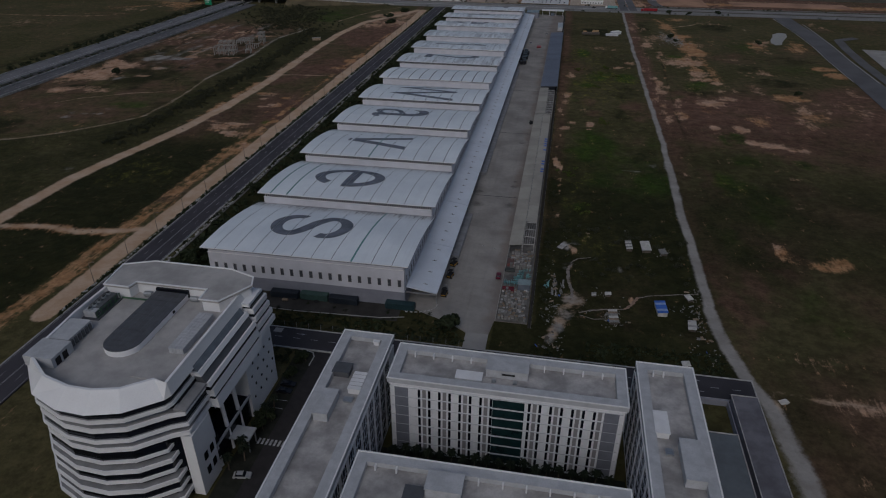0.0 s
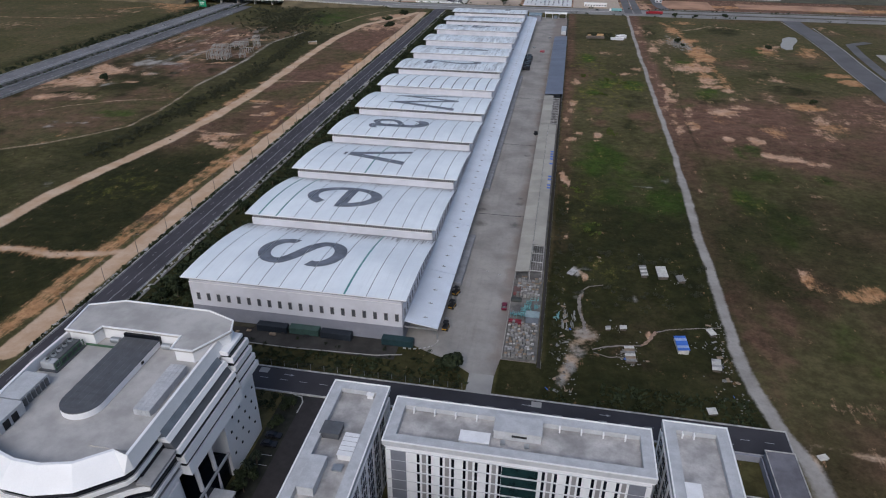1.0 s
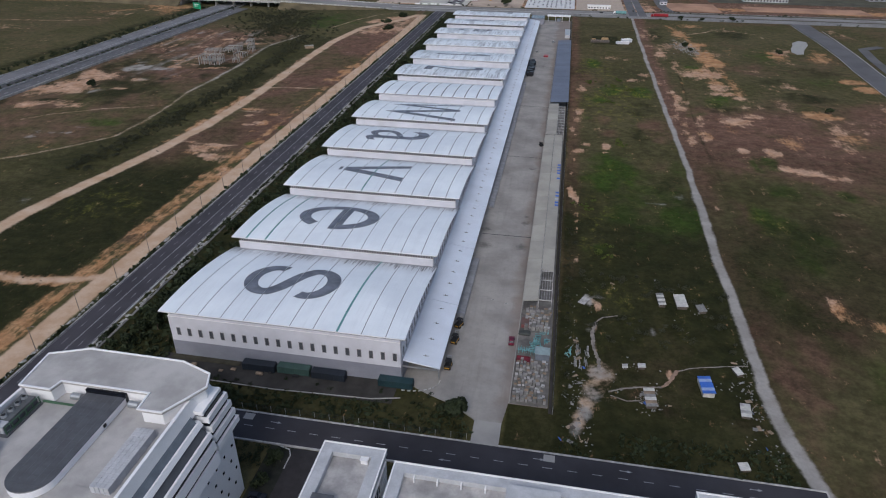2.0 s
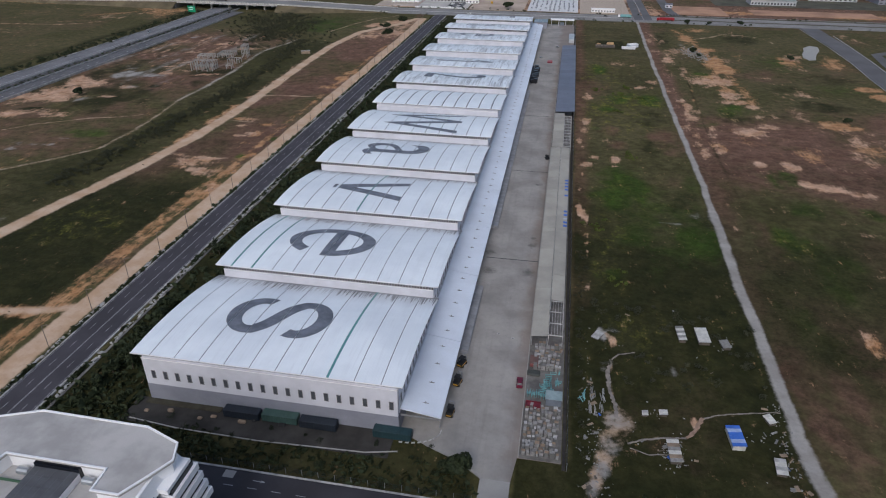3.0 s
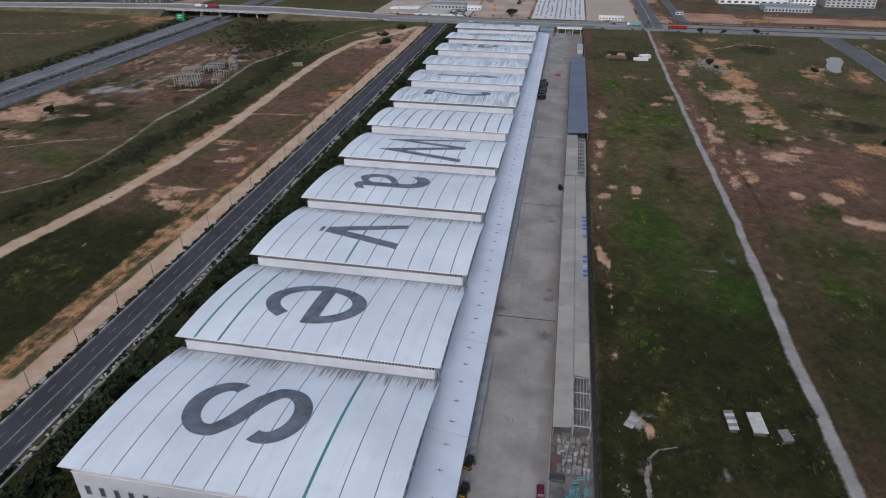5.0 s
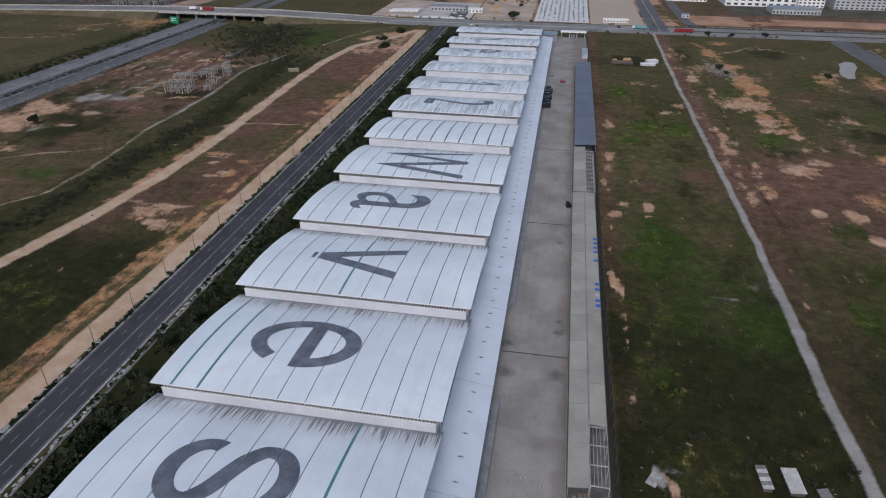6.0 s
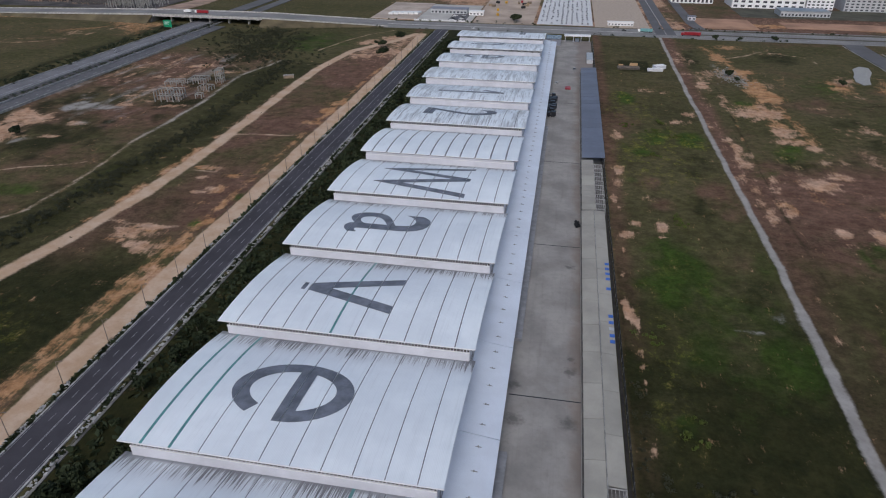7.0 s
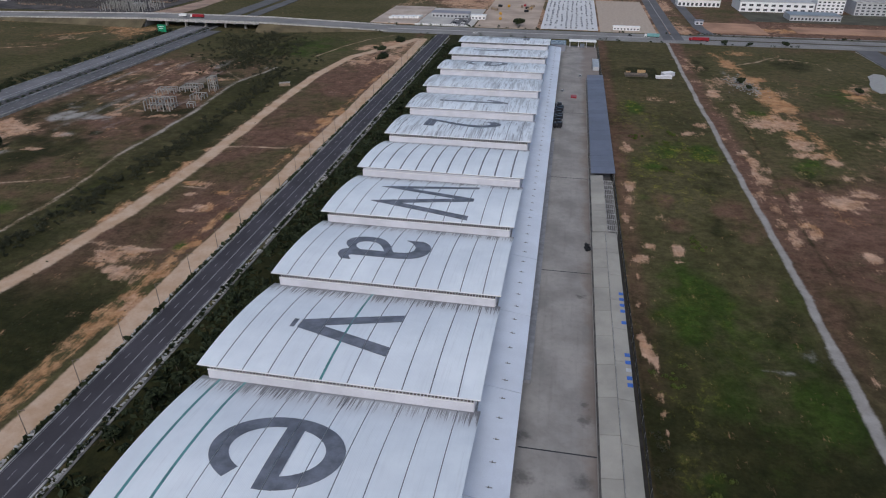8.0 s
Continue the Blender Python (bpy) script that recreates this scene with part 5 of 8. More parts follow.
# rounded long roof of the hall in the middle of the terrace
HALL_X, HALL_R = -2.2, 4.5
HALL = [(HALL_X + HALL_R * math.cos(a), -5.0 + HALL_R * math.sin(a)) for a in [math.pi + i * math.pi / 16 for i in range(17)]]
HALL += [(HALL_X + HALL_R, 16.2), (HALL_X - HALL_R, 16.2)]
part("hall_wall", prism(bmesh.new(), HALL, 31.0, 32.5), M_OFFICEWHITE, office, "white drum wall of the roof hall")
hall_roof = part("hall_roof", prism(bmesh.new(), HALL, 32.5, 32.62, inset(HALL, 0.12)), M_SLATE, office, "dark ribbed sheet roof rounded at one end")
for i in range(11):
    y = -7.6 + 2.1 * i
    w = HALL_R - 0.2 if y > -5 else math.sqrt(HALL_R ** 2 - (y + 5) ** 2) - 0.2
    part("rib", boxes((HALL_X - w, HALL_X + w, y, y + 0.10, 32.62, 32.70)), M_SLATE, hall_roof)
M_RIB = plain("ribbed_sheet_edge", (0.13, 0.133, 0.145), 0.5)
for i in range(5):
    x = HALL_X - 3.0 + 1.5 * i
    part("rib", boxes((x, x + 0.10, -6.6, 16.0, 32.62, 32.66)), M_RIB, hall_roof)
part("wall_light", boxes((HALL_X + HALL_R, HALL_X + HALL_R + 0.2, 8.0, 8.7, 31.6, 32.2)), M_BLACK, hall_roof)
# plant on the terrace
plant = part("plant_frame", boxes((-19.2, -14.6, 2.6, 12.4, 31.0, 31.25)), M_SLATE, office, "dark plinth of the chiller rack")
M_CHILLER = plain("dark_chiller_housing", (0.10, 0.105, 0.11), 0.6, vary=0.3)
for i in range(5):
    y = 3.2 + 1.8 * i
    u = part("chiller", boxes((-18.8, -15.6, y, y + 1.72, 31.25, 33.0)), M_HOSTEL if i == 0 else M_CHILLER, plant, "grey rooftop chiller")
    part("grille", boxes((-15.6, -15.52, y + 0.15, y + 1.55, 31.5, 32.8)), M_SLATE, u)
    bm = bmesh.new()
    tube(bm, (-17.4, y + 0.85, 33.0), (-17.4, y + 0.85, 33.5), 0.62, 0.50, 12)
    part("fan", bm, M_METAL, u)
    bm = bmesh.new()
    tube(bm, (-17.4, y + 0.85, 33.42), (-17.4, y + 0.85, 33.53), 0.42, 0.42, 12)
    part("fan_grille", bm, M_BLACK, u)
M_RACK = plain("green_rack_paint", (0.06, 0.13, 0.075), 0.6)
for i in range(6):
    part("rack_post", boxes((-15.1, -14.95, 3.1 + 1.8 * i, 3.25 + 1.8 * i, 31.25, 33.0)), M_RACK, plant, "green rack post")
for z in (31.5, 32.9):
    part("rack_rail", boxes((-15.1, -14.95, 3.1, 12.3, z, z + 0.12)), M_RACK, plant)
part("pipe", boxes((-14.9, -7.4, 12.6, 12.9, 31.1, 31.5)), M_RACK, plant, "green roof pipe")
part("plant_room", boxes((-19.2, -13.9, -8.4, -0.4, 31, 33.4)), M_HOSTEL, office, "flat-roofed plant room")
for i in range(6):
    part("vent", boxes((-13.9, -13.6, -8.0 + 1.25 * i, -7.2 + 1.25 * i, 31.2, 32.9)), M_SLATE, office)
part("stair_hut", boxes((-19.8, -12.6, -15.6, -9.0, 31, 33.7)), M_HOSTEL, office, "pale stair hut")
for y in (-14.6, -12.4):
    part("doorway", boxes((-12.6, -12.5, y, y + 1.5, 31.1, 33.0)), M_DARKGLASS, office)
tank = part("water_tank", boxes((9.6, 13.2, -6.0, 8.3, 31.0, 32.7)), M_HOSTEL, office, "pale panelled water tank on the terrace")
for i in range(13):
    part("tank_panel", soft_box(9.55, 13.25, -5.95 + 1.1 * i, -4.95 + 1.1 * i, 32.7, 32.8, 0.04), M_HOSTEL, tank)
for i in range(3):
    part("tank_rib", boxes((10.45 + 0.9 * i, 10.55 + 0.9 * i, -6.12, 8.4, 31.1, 32.86)), M_HOSTEL, tank)
part("terrace_strip", boxes((5.6, 14.6, -15.0, -5.2, 31.0, 31.25)), M_OFFICEROOF, office)
for x0, y0 in ((-9.6, 14.8), (3.4, 14.8)):
    bm = bmesh.new()
    tube(bm, (x0, y0, 31.75), (x0 + 2.2, y0, 31.75), 0.75, 0.75, 12)
    part("tank", bm, M_METAL, office, "steel water tank")
# east side: stepped bands, open hall with columns, tower with small square windows
def face_x(z):
    """How far out the stepped east face stands at a height."""
    return 16.9 + (31.0 - z) * 0.60 if z > 26.0 else 19.9 + (26.0 - z) * 0.09


def face_strip(name, z1, z0, lift, material, label="", y0=-9.4, y1=15.2):
    """A long strip of the sloping east face between two heights."""
    bm = bmesh.new()
    rows = [[bm.verts.new((px, y, pz)) for px, pz in ((face_x(z1) + lift, z1), (face_x(z0) + lift, z0), (14.5, z0), (14.5, z1))] for y in (y0, y1)]
    for i in range(4):
        bm.faces.new((rows[0][i], rows[0][(i + 1) % 4], rows[1][(i + 1) % 4], rows[1][i]))
    bm.faces.new(rows[0][::-1])
    bm.faces.new(rows[1])
    bmesh.ops.recalc_face_normals(bm, faces=bm.faces[:])
    return part(name, bm, material, office, label)


face_strip("glazing_strip", 31.0, 29.4, 0.0, M_BLUEGREY, "long blue-grey window strip", -9.0, 14.4)
face_strip("spandrel_band", 29.4, 28.4, 0.35, M_OFFICEWHITE, "bright white spandrel band")
face_strip("glazing_strip", 28.4, 26.6, 0.0, M_SLATE, "long dark window strip", -9.2, 14.8)
face_strip("spandrel_band", 26.6, 25.5, 0.45, M_OFFICEWHITE, "bright white spandrel band", -9.2)
face_strip("glazing_strip", 25.5, 24.3, 0.05, M_DARKGLASS, "long black window strip", -9.0)
face_strip("spandrel_band", 24.3, 22.2, 0.45, M_OFFICEWHITE, "bright white spandrel band", -8.6)
face_strip("glazing_strip", 22.2, 21.3, 0.05, M_DARKGLASS, "long black window strip", -8.4)
face_strip("spandrel_band", 21.3, 18.5, 0.40, M_OFFICEWHITE, "bright white spandrel band", -8.2)
bm = boxes((16.8, 19.8, -18.4, -9.5, 26.4, 26.9))
part("balcony", bm, M_LEDGE, office, "projecting grey balcony ledge")
tower = part("tower", boxes((8.0, 19.3, 8.0, 23.6, 0, 20.5)), M_OFFICEWHITE, office, "white tower with small square windows")
pane = None
for j in range(4):
    for i in range(4):
        y, z = 10.0 + 3.5 * i + 1.4 * (j % 2), 5.0 + 3.4 * j
        if pane is None:
            pane = part("window", boxes((19.28, 19.4, 0, 0.6, 0, 0.65)), M_DARKGLASS, tower, "small square window")
            pane.location = (0, y, z)
        else:
            again(pane, 0, y, z)
for i in range(4):
    z = 20.6 + 2.5 * i
    part("corner_band", boxes((16.0, 20.6 - 0.3 * i, 16.0, 25.2 - 0.4 * i, z, z + 1.5)), M_OFFICEWHITE, office)
    part("corner_window", boxes((15.8, 20.0 - 0.3 * i, 16.2, 24.6 - 0.4 * i, z + 1.5, z + 2.5)), M_DARKGLASS, office)
part("corner_band", boxes((14.0, 18.9, 15.6, 23.2, 30.4, 31.4)), M_OFFICEWHITE, office)
part("balcony", boxes((18.4, 20.3, 7.2, 12.0, 20.5, 21.5)), M_OFFICEWHITE, office)
for i in range(3):
    bm = bmesh.new()
    tube(bm, (18.6, -9.0 + 6.0 * i, 0), (17.6, -9.0 + 6.0 * i, UP0), 0.55, 0.55, 10)
    part("column", bm, M_OFFICEWHITE, office, "tall white round column")
part("glass_beam", boxes((18.8, 19.3, -10.5, 8.0, 7.4, 7.9)), M_HOSTEL, office)
part("lobby_glass", boxes((12.5, 18.7, -10.2, 7.8, 0, 7.4)), M_DARKGLASS, office, "black lobby glazing")
part("entrance_canopy", boxes((14.0, 24.0, -4.2, 0.4, 4.0, 4.4)), M_HOSTEL, office, "flat entrance canopy")
for y in (-3.9, -0.3):
    part("entrance_post", boxes((23.4, 23.7, y, y + 0.3, 0, 4.0)), M_STEEL, office)
part("side_wall", boxes((16.5, 19.2, -18.0, -10.2, 0, UP0)), M_OFFICEWHITE, office)
for j in range(3):
    for z in (4.0, 8.4):
        part("window", boxes((19.2, 19.3, -15.4 + 2.6 * j, -13.9 + 2.6 * j, z, z + 2.2)), M_DARKGLASS, office)

# ---------------------------------------------------------------- sheds along the yard
def shed(x0, x1, y0, y1, z0, z1, material, label, step=6.0):
    ob = thing("storage_shed", (x0 + x1) / 2, (y0 + y1) / 2, 0, label, "shed", "sheds along the yard")
    w, d = (x1 - x0) / 2, (y1 - y0) / 2
    n = max(1, int(2 * d / step))
    first = None
    for i in range(n):
        if first is None:
            bm = bmesh.new()
            hx = d / n - 0.06
            vs = [[bm.verts.new(p) for p in ((-w, s, z0), (w, s, z1), (w, s, z1 - 0.15), (-w, s, z0 - 0.15))] for s in (-hx, hx)]
            for j in range(4):
                bm.faces.new((vs[0][j], vs[0][(j + 1) % 4], vs[1][(j + 1) % 4], vs[1][j]))
            bm.faces.new(vs[0][::-1])
            bm.faces.new(vs[1])
            bmesh.ops.recalc_face_normals(bm, faces=bm.faces[:])
            first = part("roof_sheet", bm, material, ob)
            first.location = (0, -d + d / n, 0)
        else:
            again(first, 0, -d + (2 * i + 1) * d / n, 0)
    leg = part("post", boxes((-0.1, 0.1, -0.1, 0.1, 0, min(z0, z1) - 0.1)), M_STEEL, ob)
    leg.location = (-w + 0.2, -d + 0.2, 0)
    m2 = int(2 * d / 8)
    for i in range(m2 + 1):
        for sx in (-1, 1):
            if i or sx > 0:
                again(leg, sx * (w - 0.2), -d + 0.2 + i * (2 * d - 0.4) / m2, 0)
    return ob


shed(-14.0, -9.0, 220, 388, 3.6, 4.2, M_SHEDROOF, "long beige sheet-roofed open storage shed", 13.0)
shed(-8.7, -4.4, 240.5, 388, 4.2, 3.9, M_SHEDROOF, "long beige sheet-roofed open storage shed", 16.0)
shed(-13.8, -8.0, 388.5, 448, 3.8, 4.2, M_SHEDROOF, "short pale sheet-roofed open shed")
shed(-13.6, -2.2, 449, 642, 4.6, 5.2, M_SHEDBLUE, "long blue sheet-roofed shed", 8.0)
# ---------------------------------------------------------------- helpers for loose things
def gz(x, y):
    """Height of the ground sheet."""
    return float((cloud(np.array([float(x)]), np.array([float(y)]), 18, 91, 4)[0] - 0.5) * 0.5 - 0.22)


def leaf_mesh(lobes, count, size, seed, flat=0.75):
    """A crown: many small leaf sprays round some lobes, with gaps."""
    r = np.random.default_rng(seed)
    n = len(lobes)
    pick = r.integers(0, n, count)
    L = np.array(lobes)[pick]
    d = r.normal(size=(count, 3))
    d /= np.linalg.norm(d, axis=1)[:, None]
    rad = L[:, 3] * (0.55 + 0.5 * r.random(count) ** 0.6)
    c = L[:, :3] + d * rad[:, None] * np.array([1, 1, flat])
    u = r.normal(size=(count, 3))
    u -= d * (u * d).sum(1)[:, None] * 0.6
    u /= np.linalg.norm(u, axis=1)[:, None]
    v = np.cross(d + r.normal(size=(count, 3)) * 0.35, u)
    v /= np.linalg.norm(v, axis=1)[:, None]
    s = size * (0.6 + 0.8 * r.random(count))[:, None]
    pts = np.stack([c - u * s - v * s * 0.5, c + u * s * 0.2 - v * s * 0.7, c + u * s + v * s * 0.4, c - u * s * 0.1 + v * s * 0.7], 1).reshape(-1, 3)
    me = bpy.data.meshes.new("crown")
    me.from_pydata(pts.tolist(), [], np.arange(count * 4).reshape(-1, 4).tolist())
    return me


def tree(x, y, h, r, seed, label, leaf, count=420, group="", z=0.0):
    rr = random.Random(seed)
    ob = thing("tree", x, y, z, label, "tree", group)
    bm = bmesh.new()
    fork = h * 0.38
    tube(bm, (0, 0, -0.3), (0.1, 0.05, fork), h * 0.030, h * 0.020)
    lobes = []
    for i in range(6):
        a = i * math.tau / 6 + rr.uniform(-0.4, 0.4)
        q = r * rr.uniform(0.35, 0.72)
        zz = h * rr.uniform(0.52, 0.86)
        tube(bm, (0.1, 0.05, fork * rr.uniform(0.75, 1.0)), (q * math.cos(a), q * math.sin(a), zz), h * 0.014, h * 0.005, 5)
        lobes.append((q * math.cos(a), q * math.sin(a), zz, r * rr.uniform(0.34, 0.55)))
    lobes.append((0, 0, h * 0.84, r * 0.5))
    part("trunk", bm, M_BARK, ob)
    crown = new("crown", leaf_mesh(lobes, count, r * 0.17, seed))
    crown.data.materials.append(leaf)
    crown.parent = ob
    return ob


def place(ob, x, y, z=None, turn=0.0, size=1.0):
    return copy_thing(ob, pose(x, y, gz(x, y) if z is None else z, 0, 0, turn) @ Matrix.Scale(size, 4))


def palm(x, y, h, seed, z=0.05):
    rr = random.Random(seed)
    ob = thing("palm_tree", x, y, z, "small dark palm tree with drooping fronds", "palm tree", "palms by the buildings")
    bm = bmesh.new()
    tube(bm, (0, 0, -0.2), (0.15, 0.1, h), 0.22, 0.14, 7)
    part("trunk", bm, M_BARK, ob)
    bm = bmesh.new()
    for i in range(22):
        a = i * math.tau / 22 + rr.uniform(-0.2, 0.2)
        reach, up = rr.uniform(1.1, 2.0), rr.uniform(0.2, 1.1)
        rows = []
        for j in range(6):
            t = j / 5
            px, pz = reach * t, h + up * math.sin(t * 2.2) - 1.3 * t * t
            w = 0.26 * math.sin(math.pi * (0.12 + 0.86 * t))
            rows.append([bm.verts.new((0.15 + px * math.cos(a) - s * w * math.sin(a), 0.1 + px * math.sin(a) + s * w * math.cos(a), pz - abs(s) * 0.18)) for s in (-1, 0, 1)])
        for p, q in zip(rows, rows[1:]):
            bm.faces.new((p[0], p[1], q[1], q[0]))
            bm.faces.new((p[1], p[2], q[2], q[1]))
    part("frond_crown", bm, M_PALM, ob)
    return ob


def car(x, y, z, turn, paint, label, group=""):
    ob = thing("car", x, y, z, label, "car", group, rz=turn)
    bm = bmesh.new()
    prof = [(-2.15, 0.35), (2.15, 0.35), (2.18, 0.72), (1.9, 0.86), (0.95, 0.95), (-1.75, 0.98), (-2.12, 0.86)]
    for s in (1,):
        a = [bm.verts.new((px, -0.86, pz)) for px, pz in prof]
        c = [bm.verts.new((px, 0.86, pz)) for px, pz in prof]
        bm.faces.new(a)
        bm.faces.new(c[::-1])
        for i in range(len(prof)):
            bm.faces.new((a[i], c[i], c[(i + 1) % len(prof)], a[(i + 1) % len(prof)]))
    bmesh.ops.recalc_face_normals(bm, faces=bm.faces[:])
    part("body", bm, paint, ob)
    low, top = [(-1.75, -0.8), (0.95, -0.8), (0.95, 0.8), (-1.75, 0.8)], [(-1.25, -0.62), (0.3, -0.62), (0.3, 0.62), (-1.25, 0.62)]
    part("glazing", prism(bmesh.new(), low, 0.9, 1.40, top), M_DARKGLASS, ob)
    part("roof", prism(bmesh.new(), top, 1.40, 1.46), paint, ob)
    wheel = None
    for sx in (-1.3, 1.35):
        for sy in (-0.8, 0.8):
            if wheel is None:
                bm = bmesh.new()
                tube(bm, (0, -0.11, 0), (0, 0.11, 0), 0.33, 0.33, 12)
                wheel = part("wheel", bm, M_BLACK, ob)
                wheel.location = (sx, sy, 0.33)
            else:
                again(wheel, sx, sy, 0.33)
    return ob


def truck(x, y, z, turn, cab_paint, box_paint, label, length=9.0):
    ob = thing("truck", x, y, z, label, "truck", rz=turn)
    part("cab", soft_box(length / 2 - 2.2, length / 2, -1.2, 1.2, 0.6, 3.0, 0.15), cab_paint, ob)
    part("windscreen", boxes((length / 2 - 0.05, length / 2 + 0.02, -1.05, 1.05, 1.8, 2.7)), M_DARKGLASS, ob)
    part("cargo_box", soft_box(-length / 2, length / 2 - 2.5, -1.25, 1.25, 1.0, 3.6, 0.06), box_paint, ob)
    part("chassis", boxes((-length / 2, length / 2 - 0.3, -0.5, 0.5, 0.55, 1.0)), M_BLACK, ob)
    wheel = None
    for sx in (-length / 2 + 1.2, -length / 2 + 2.5, length / 2 - 1.2):
        for sy in (-1.05, 1.05):
            if wheel is None:
                bm = bmesh.new()
                tube(bm, (0, -0.15, 0), (0, 0.15, 0), 0.5, 0.5, 12)
                wheel = part("wheel", bm, M_BLACK, ob)
                wheel.location = (sx, sy, 0.5)
            else:
                again(wheel, sx, sy, 0.5)
    return ob


def structure(name, bm, material, label, category):
    return tagged(part(name, bm, material), label, category, kind="structure")


# ---------------------------------------------------------------- road markings and roadside
bm = bmesh.new()
for x in (-155.6, -149.85, -149.6, -144.1):
    box(bm, x - 0.05, x + 0.05, 62, 797, 0.06, 0.068)
structure("lane_line", bm, M_LINE, "thin white painted lane lines", "road marking")
bm = bmesh.new()
for x in (-152.7, -146.9):
    for i in range(78):
        box(bm, x - 0.05, x + 0.05, 64 + 9.2 * i, 67 + 9.2 * i, 0.06, 0.068)
structure("lane_dash", bm, M_LINE, "broken white lane lines", "road marking")
bm = bmesh.new()
for i in range(34):
    box(bm, -142 + 6 * i, -139.6 + 6 * i, 152.9, 153.05, 0.05, 0.058)
structure("lane_dash", bm, M_LINE, "broken white centre line", "road marking")


def arrow(x, y, z, turn):
    bm = bmesh.new()
    box(bm, -1.5, 0.4, -0.10, 0.10, z, z + 0.008)
    prism(bm, [(0.4, -0.4), (1.5, 0.0), (0.4, 0.4)], z, z + 0.008)
    ob = part("road_arrow", bm, M_LINE)
    ob.location, ob.rotation_euler = (x, y, 0), (0, 0, radians(turn))
    return tagged(ob, "white painted turn arrow on the road", "road marking", "road arrows", "structure")


for x, y, a in ((46, 155.4, 0), (46.5, 150.8, 180), (16, 155.4, 0), (-28, 150.8, 180), (-74, 155.2, 0), (-5, 155.4, 0), (-46, 150.8, 180)):
    arrow(x, y, 0.05, a)
for x in (-82, -2.5):
    structure("road_patch", boxes((x - 1.4, x + 1.4, 155.0, 157.2, 0.04, 0.055)), M_CONCRETE, "pale concrete cover in the road", "cover")
M_POST = plain("rust_brown_post", (0.17, 0.13, 0.11), 0.6, vary=0.3)
lamp = thing("street_lamp", -158.9, 171.0, -0.15, "thin dark roadside lamp post", "lamp post", "lamp posts along the road")
bm = bmesh.new()
tube(bm, (0, 0, -0.3), (0, 0, 8.2), 0.13, 0.08, 8)
part("pole", bm, M_POST, lamp)
bm = bmesh.new()
tube(bm, (0, 0, 8.0), (1.8, 0, 8.7), 0.06, 0.05, 6)
box(bm, 1.6, 2.4, -0.14, 0.14, 8.62, 8.76)
part("arm", bm, M_POST, lamp)
for i in range(1, 29):
    copy_thing(lamp, pose(-158.9, 171.0 + 20.4 * i, -0.15))
structure("drain", boxes((-141.0, -140.2, 160, 780, -0.4, 0.0)), plain("stained_drain_concrete", (0.20, 0.19, 0.18), 0.9, vary=0.8, scale=0.12), "narrow concrete drain beside the road", "drain")

# ---------------------------------------------------------------- yard: joints, kerbs, storage strip, fence
bm = bmesh.new()
for y in (271.7, 361.0, 452.0, 560.0):
    box(bm, -34.0, -14.2, y - 0.22, y + 0.22, 0.02, 0.03)
structure("drain_slot", bm, M_DARKSTEEL, "dark drainage slot across the yard", "drain")
structure("kerb", soft_box(-14.3, -14.05, 174, 640, 0.0, 0.14, 0.04), M_CONCRETE, "low concrete kerb along the storage strip", "kerb")
# narrow dark strip along the boundary fence, just below yard level
structure("ditch", boxes((-3.4, -2.5, 172, 768, -0.35, -0.02)), plain("dark_ditch_soil", (0.045, 0.04, 0.036), 0.95, vary=0.4), "narrow dark strip along the boundary", "ditch")
fence = thing("fence", -2.3, 172, 0, "tall dark steel boundary fence", "fence")
post = None
for i in range(100):
    if post is None:
        post = part("post", boxes((-0.06, 0.06, -0.06, 0.06, -0.4, 2.6)), M_STEEL, fence)
    else:
        again(post, 0, 6.0 * i, 0)
for z in (0.5, 1.5, 2.5):
    part("rail", boxes((-0.04, 0.04, 0, 594, z, z + 0.06)), M_DARKSTEEL, fence)
bm = bmesh.new()
for i in range(1980):
    box(bm, -0.02, 0.02, 0.3 * i, 0.3 * i + 0.05, 0.0, 2.45)
o = part("grille", bm, M_DARKSTEEL, fence)
o["kind"] = "stuff"


def truss_frame(x0, x1, y0, y1, z):
    """Open steel roof frame without sheets."""
    ob = thing("shed_frame", (x0 + x1) / 2, y0, 0, "open pale steel shed frame without roof sheets", "shed frame", "open shed frames")
    w = (x1 - x0) / 2
    n = int((y1 - y0) / 5)
    leg = None
    for i in range(n + 1):
        y = (y1 - y0) * i / n
        part("beam", boxes((-w, w, y - 0.10, y + 0.10, z - 0.2, z + 0.05)), M_KERB, ob)
        for sx in (-w, w):
            if leg is None:
                leg = part("post", boxes((-0.1, 0.1, -0.1, 0.1, 0, z - 0.2)), M_KERB, ob)
                leg.location = (sx, y, 0)
            else:
                again(leg, sx, y, 0)
    for i in range(6):
        x = -w + 2 * w * i / 5
        part("purlin", boxes((x - 0.06, x + 0.06, 0, y1 - y0, z + 0.05, z + 0.17)), M_KERB, ob)
    return ob


truss_frame(-8.8, -4.5, 221, 240, 4.0)
truss_frame(-7.8, -3.9, 390, 442, 4.0)
for y in (296, 299, 302.5, 306, 309.5, 326, 332.5, 336, 339.5, 343):
    o = part("tarpaulin", soft_box(-0.75, 0.75, -0.8, 0.8, 0, 0.12, 0.03), M_BLUE if y != 302.5 else M_HOSTEL)
    o.location = (-5.2, y, 3.95)
    tagged(o, "small blue sheet lying on the shed roof", "tarpaulin", "sheets on the shed roof")
structure("gutter", soft_box(-8.90, -8.76, 240, 388, 4.16, 4.28, 0.03), M_KERB, "white gutter between the shed roofs", "gutter")
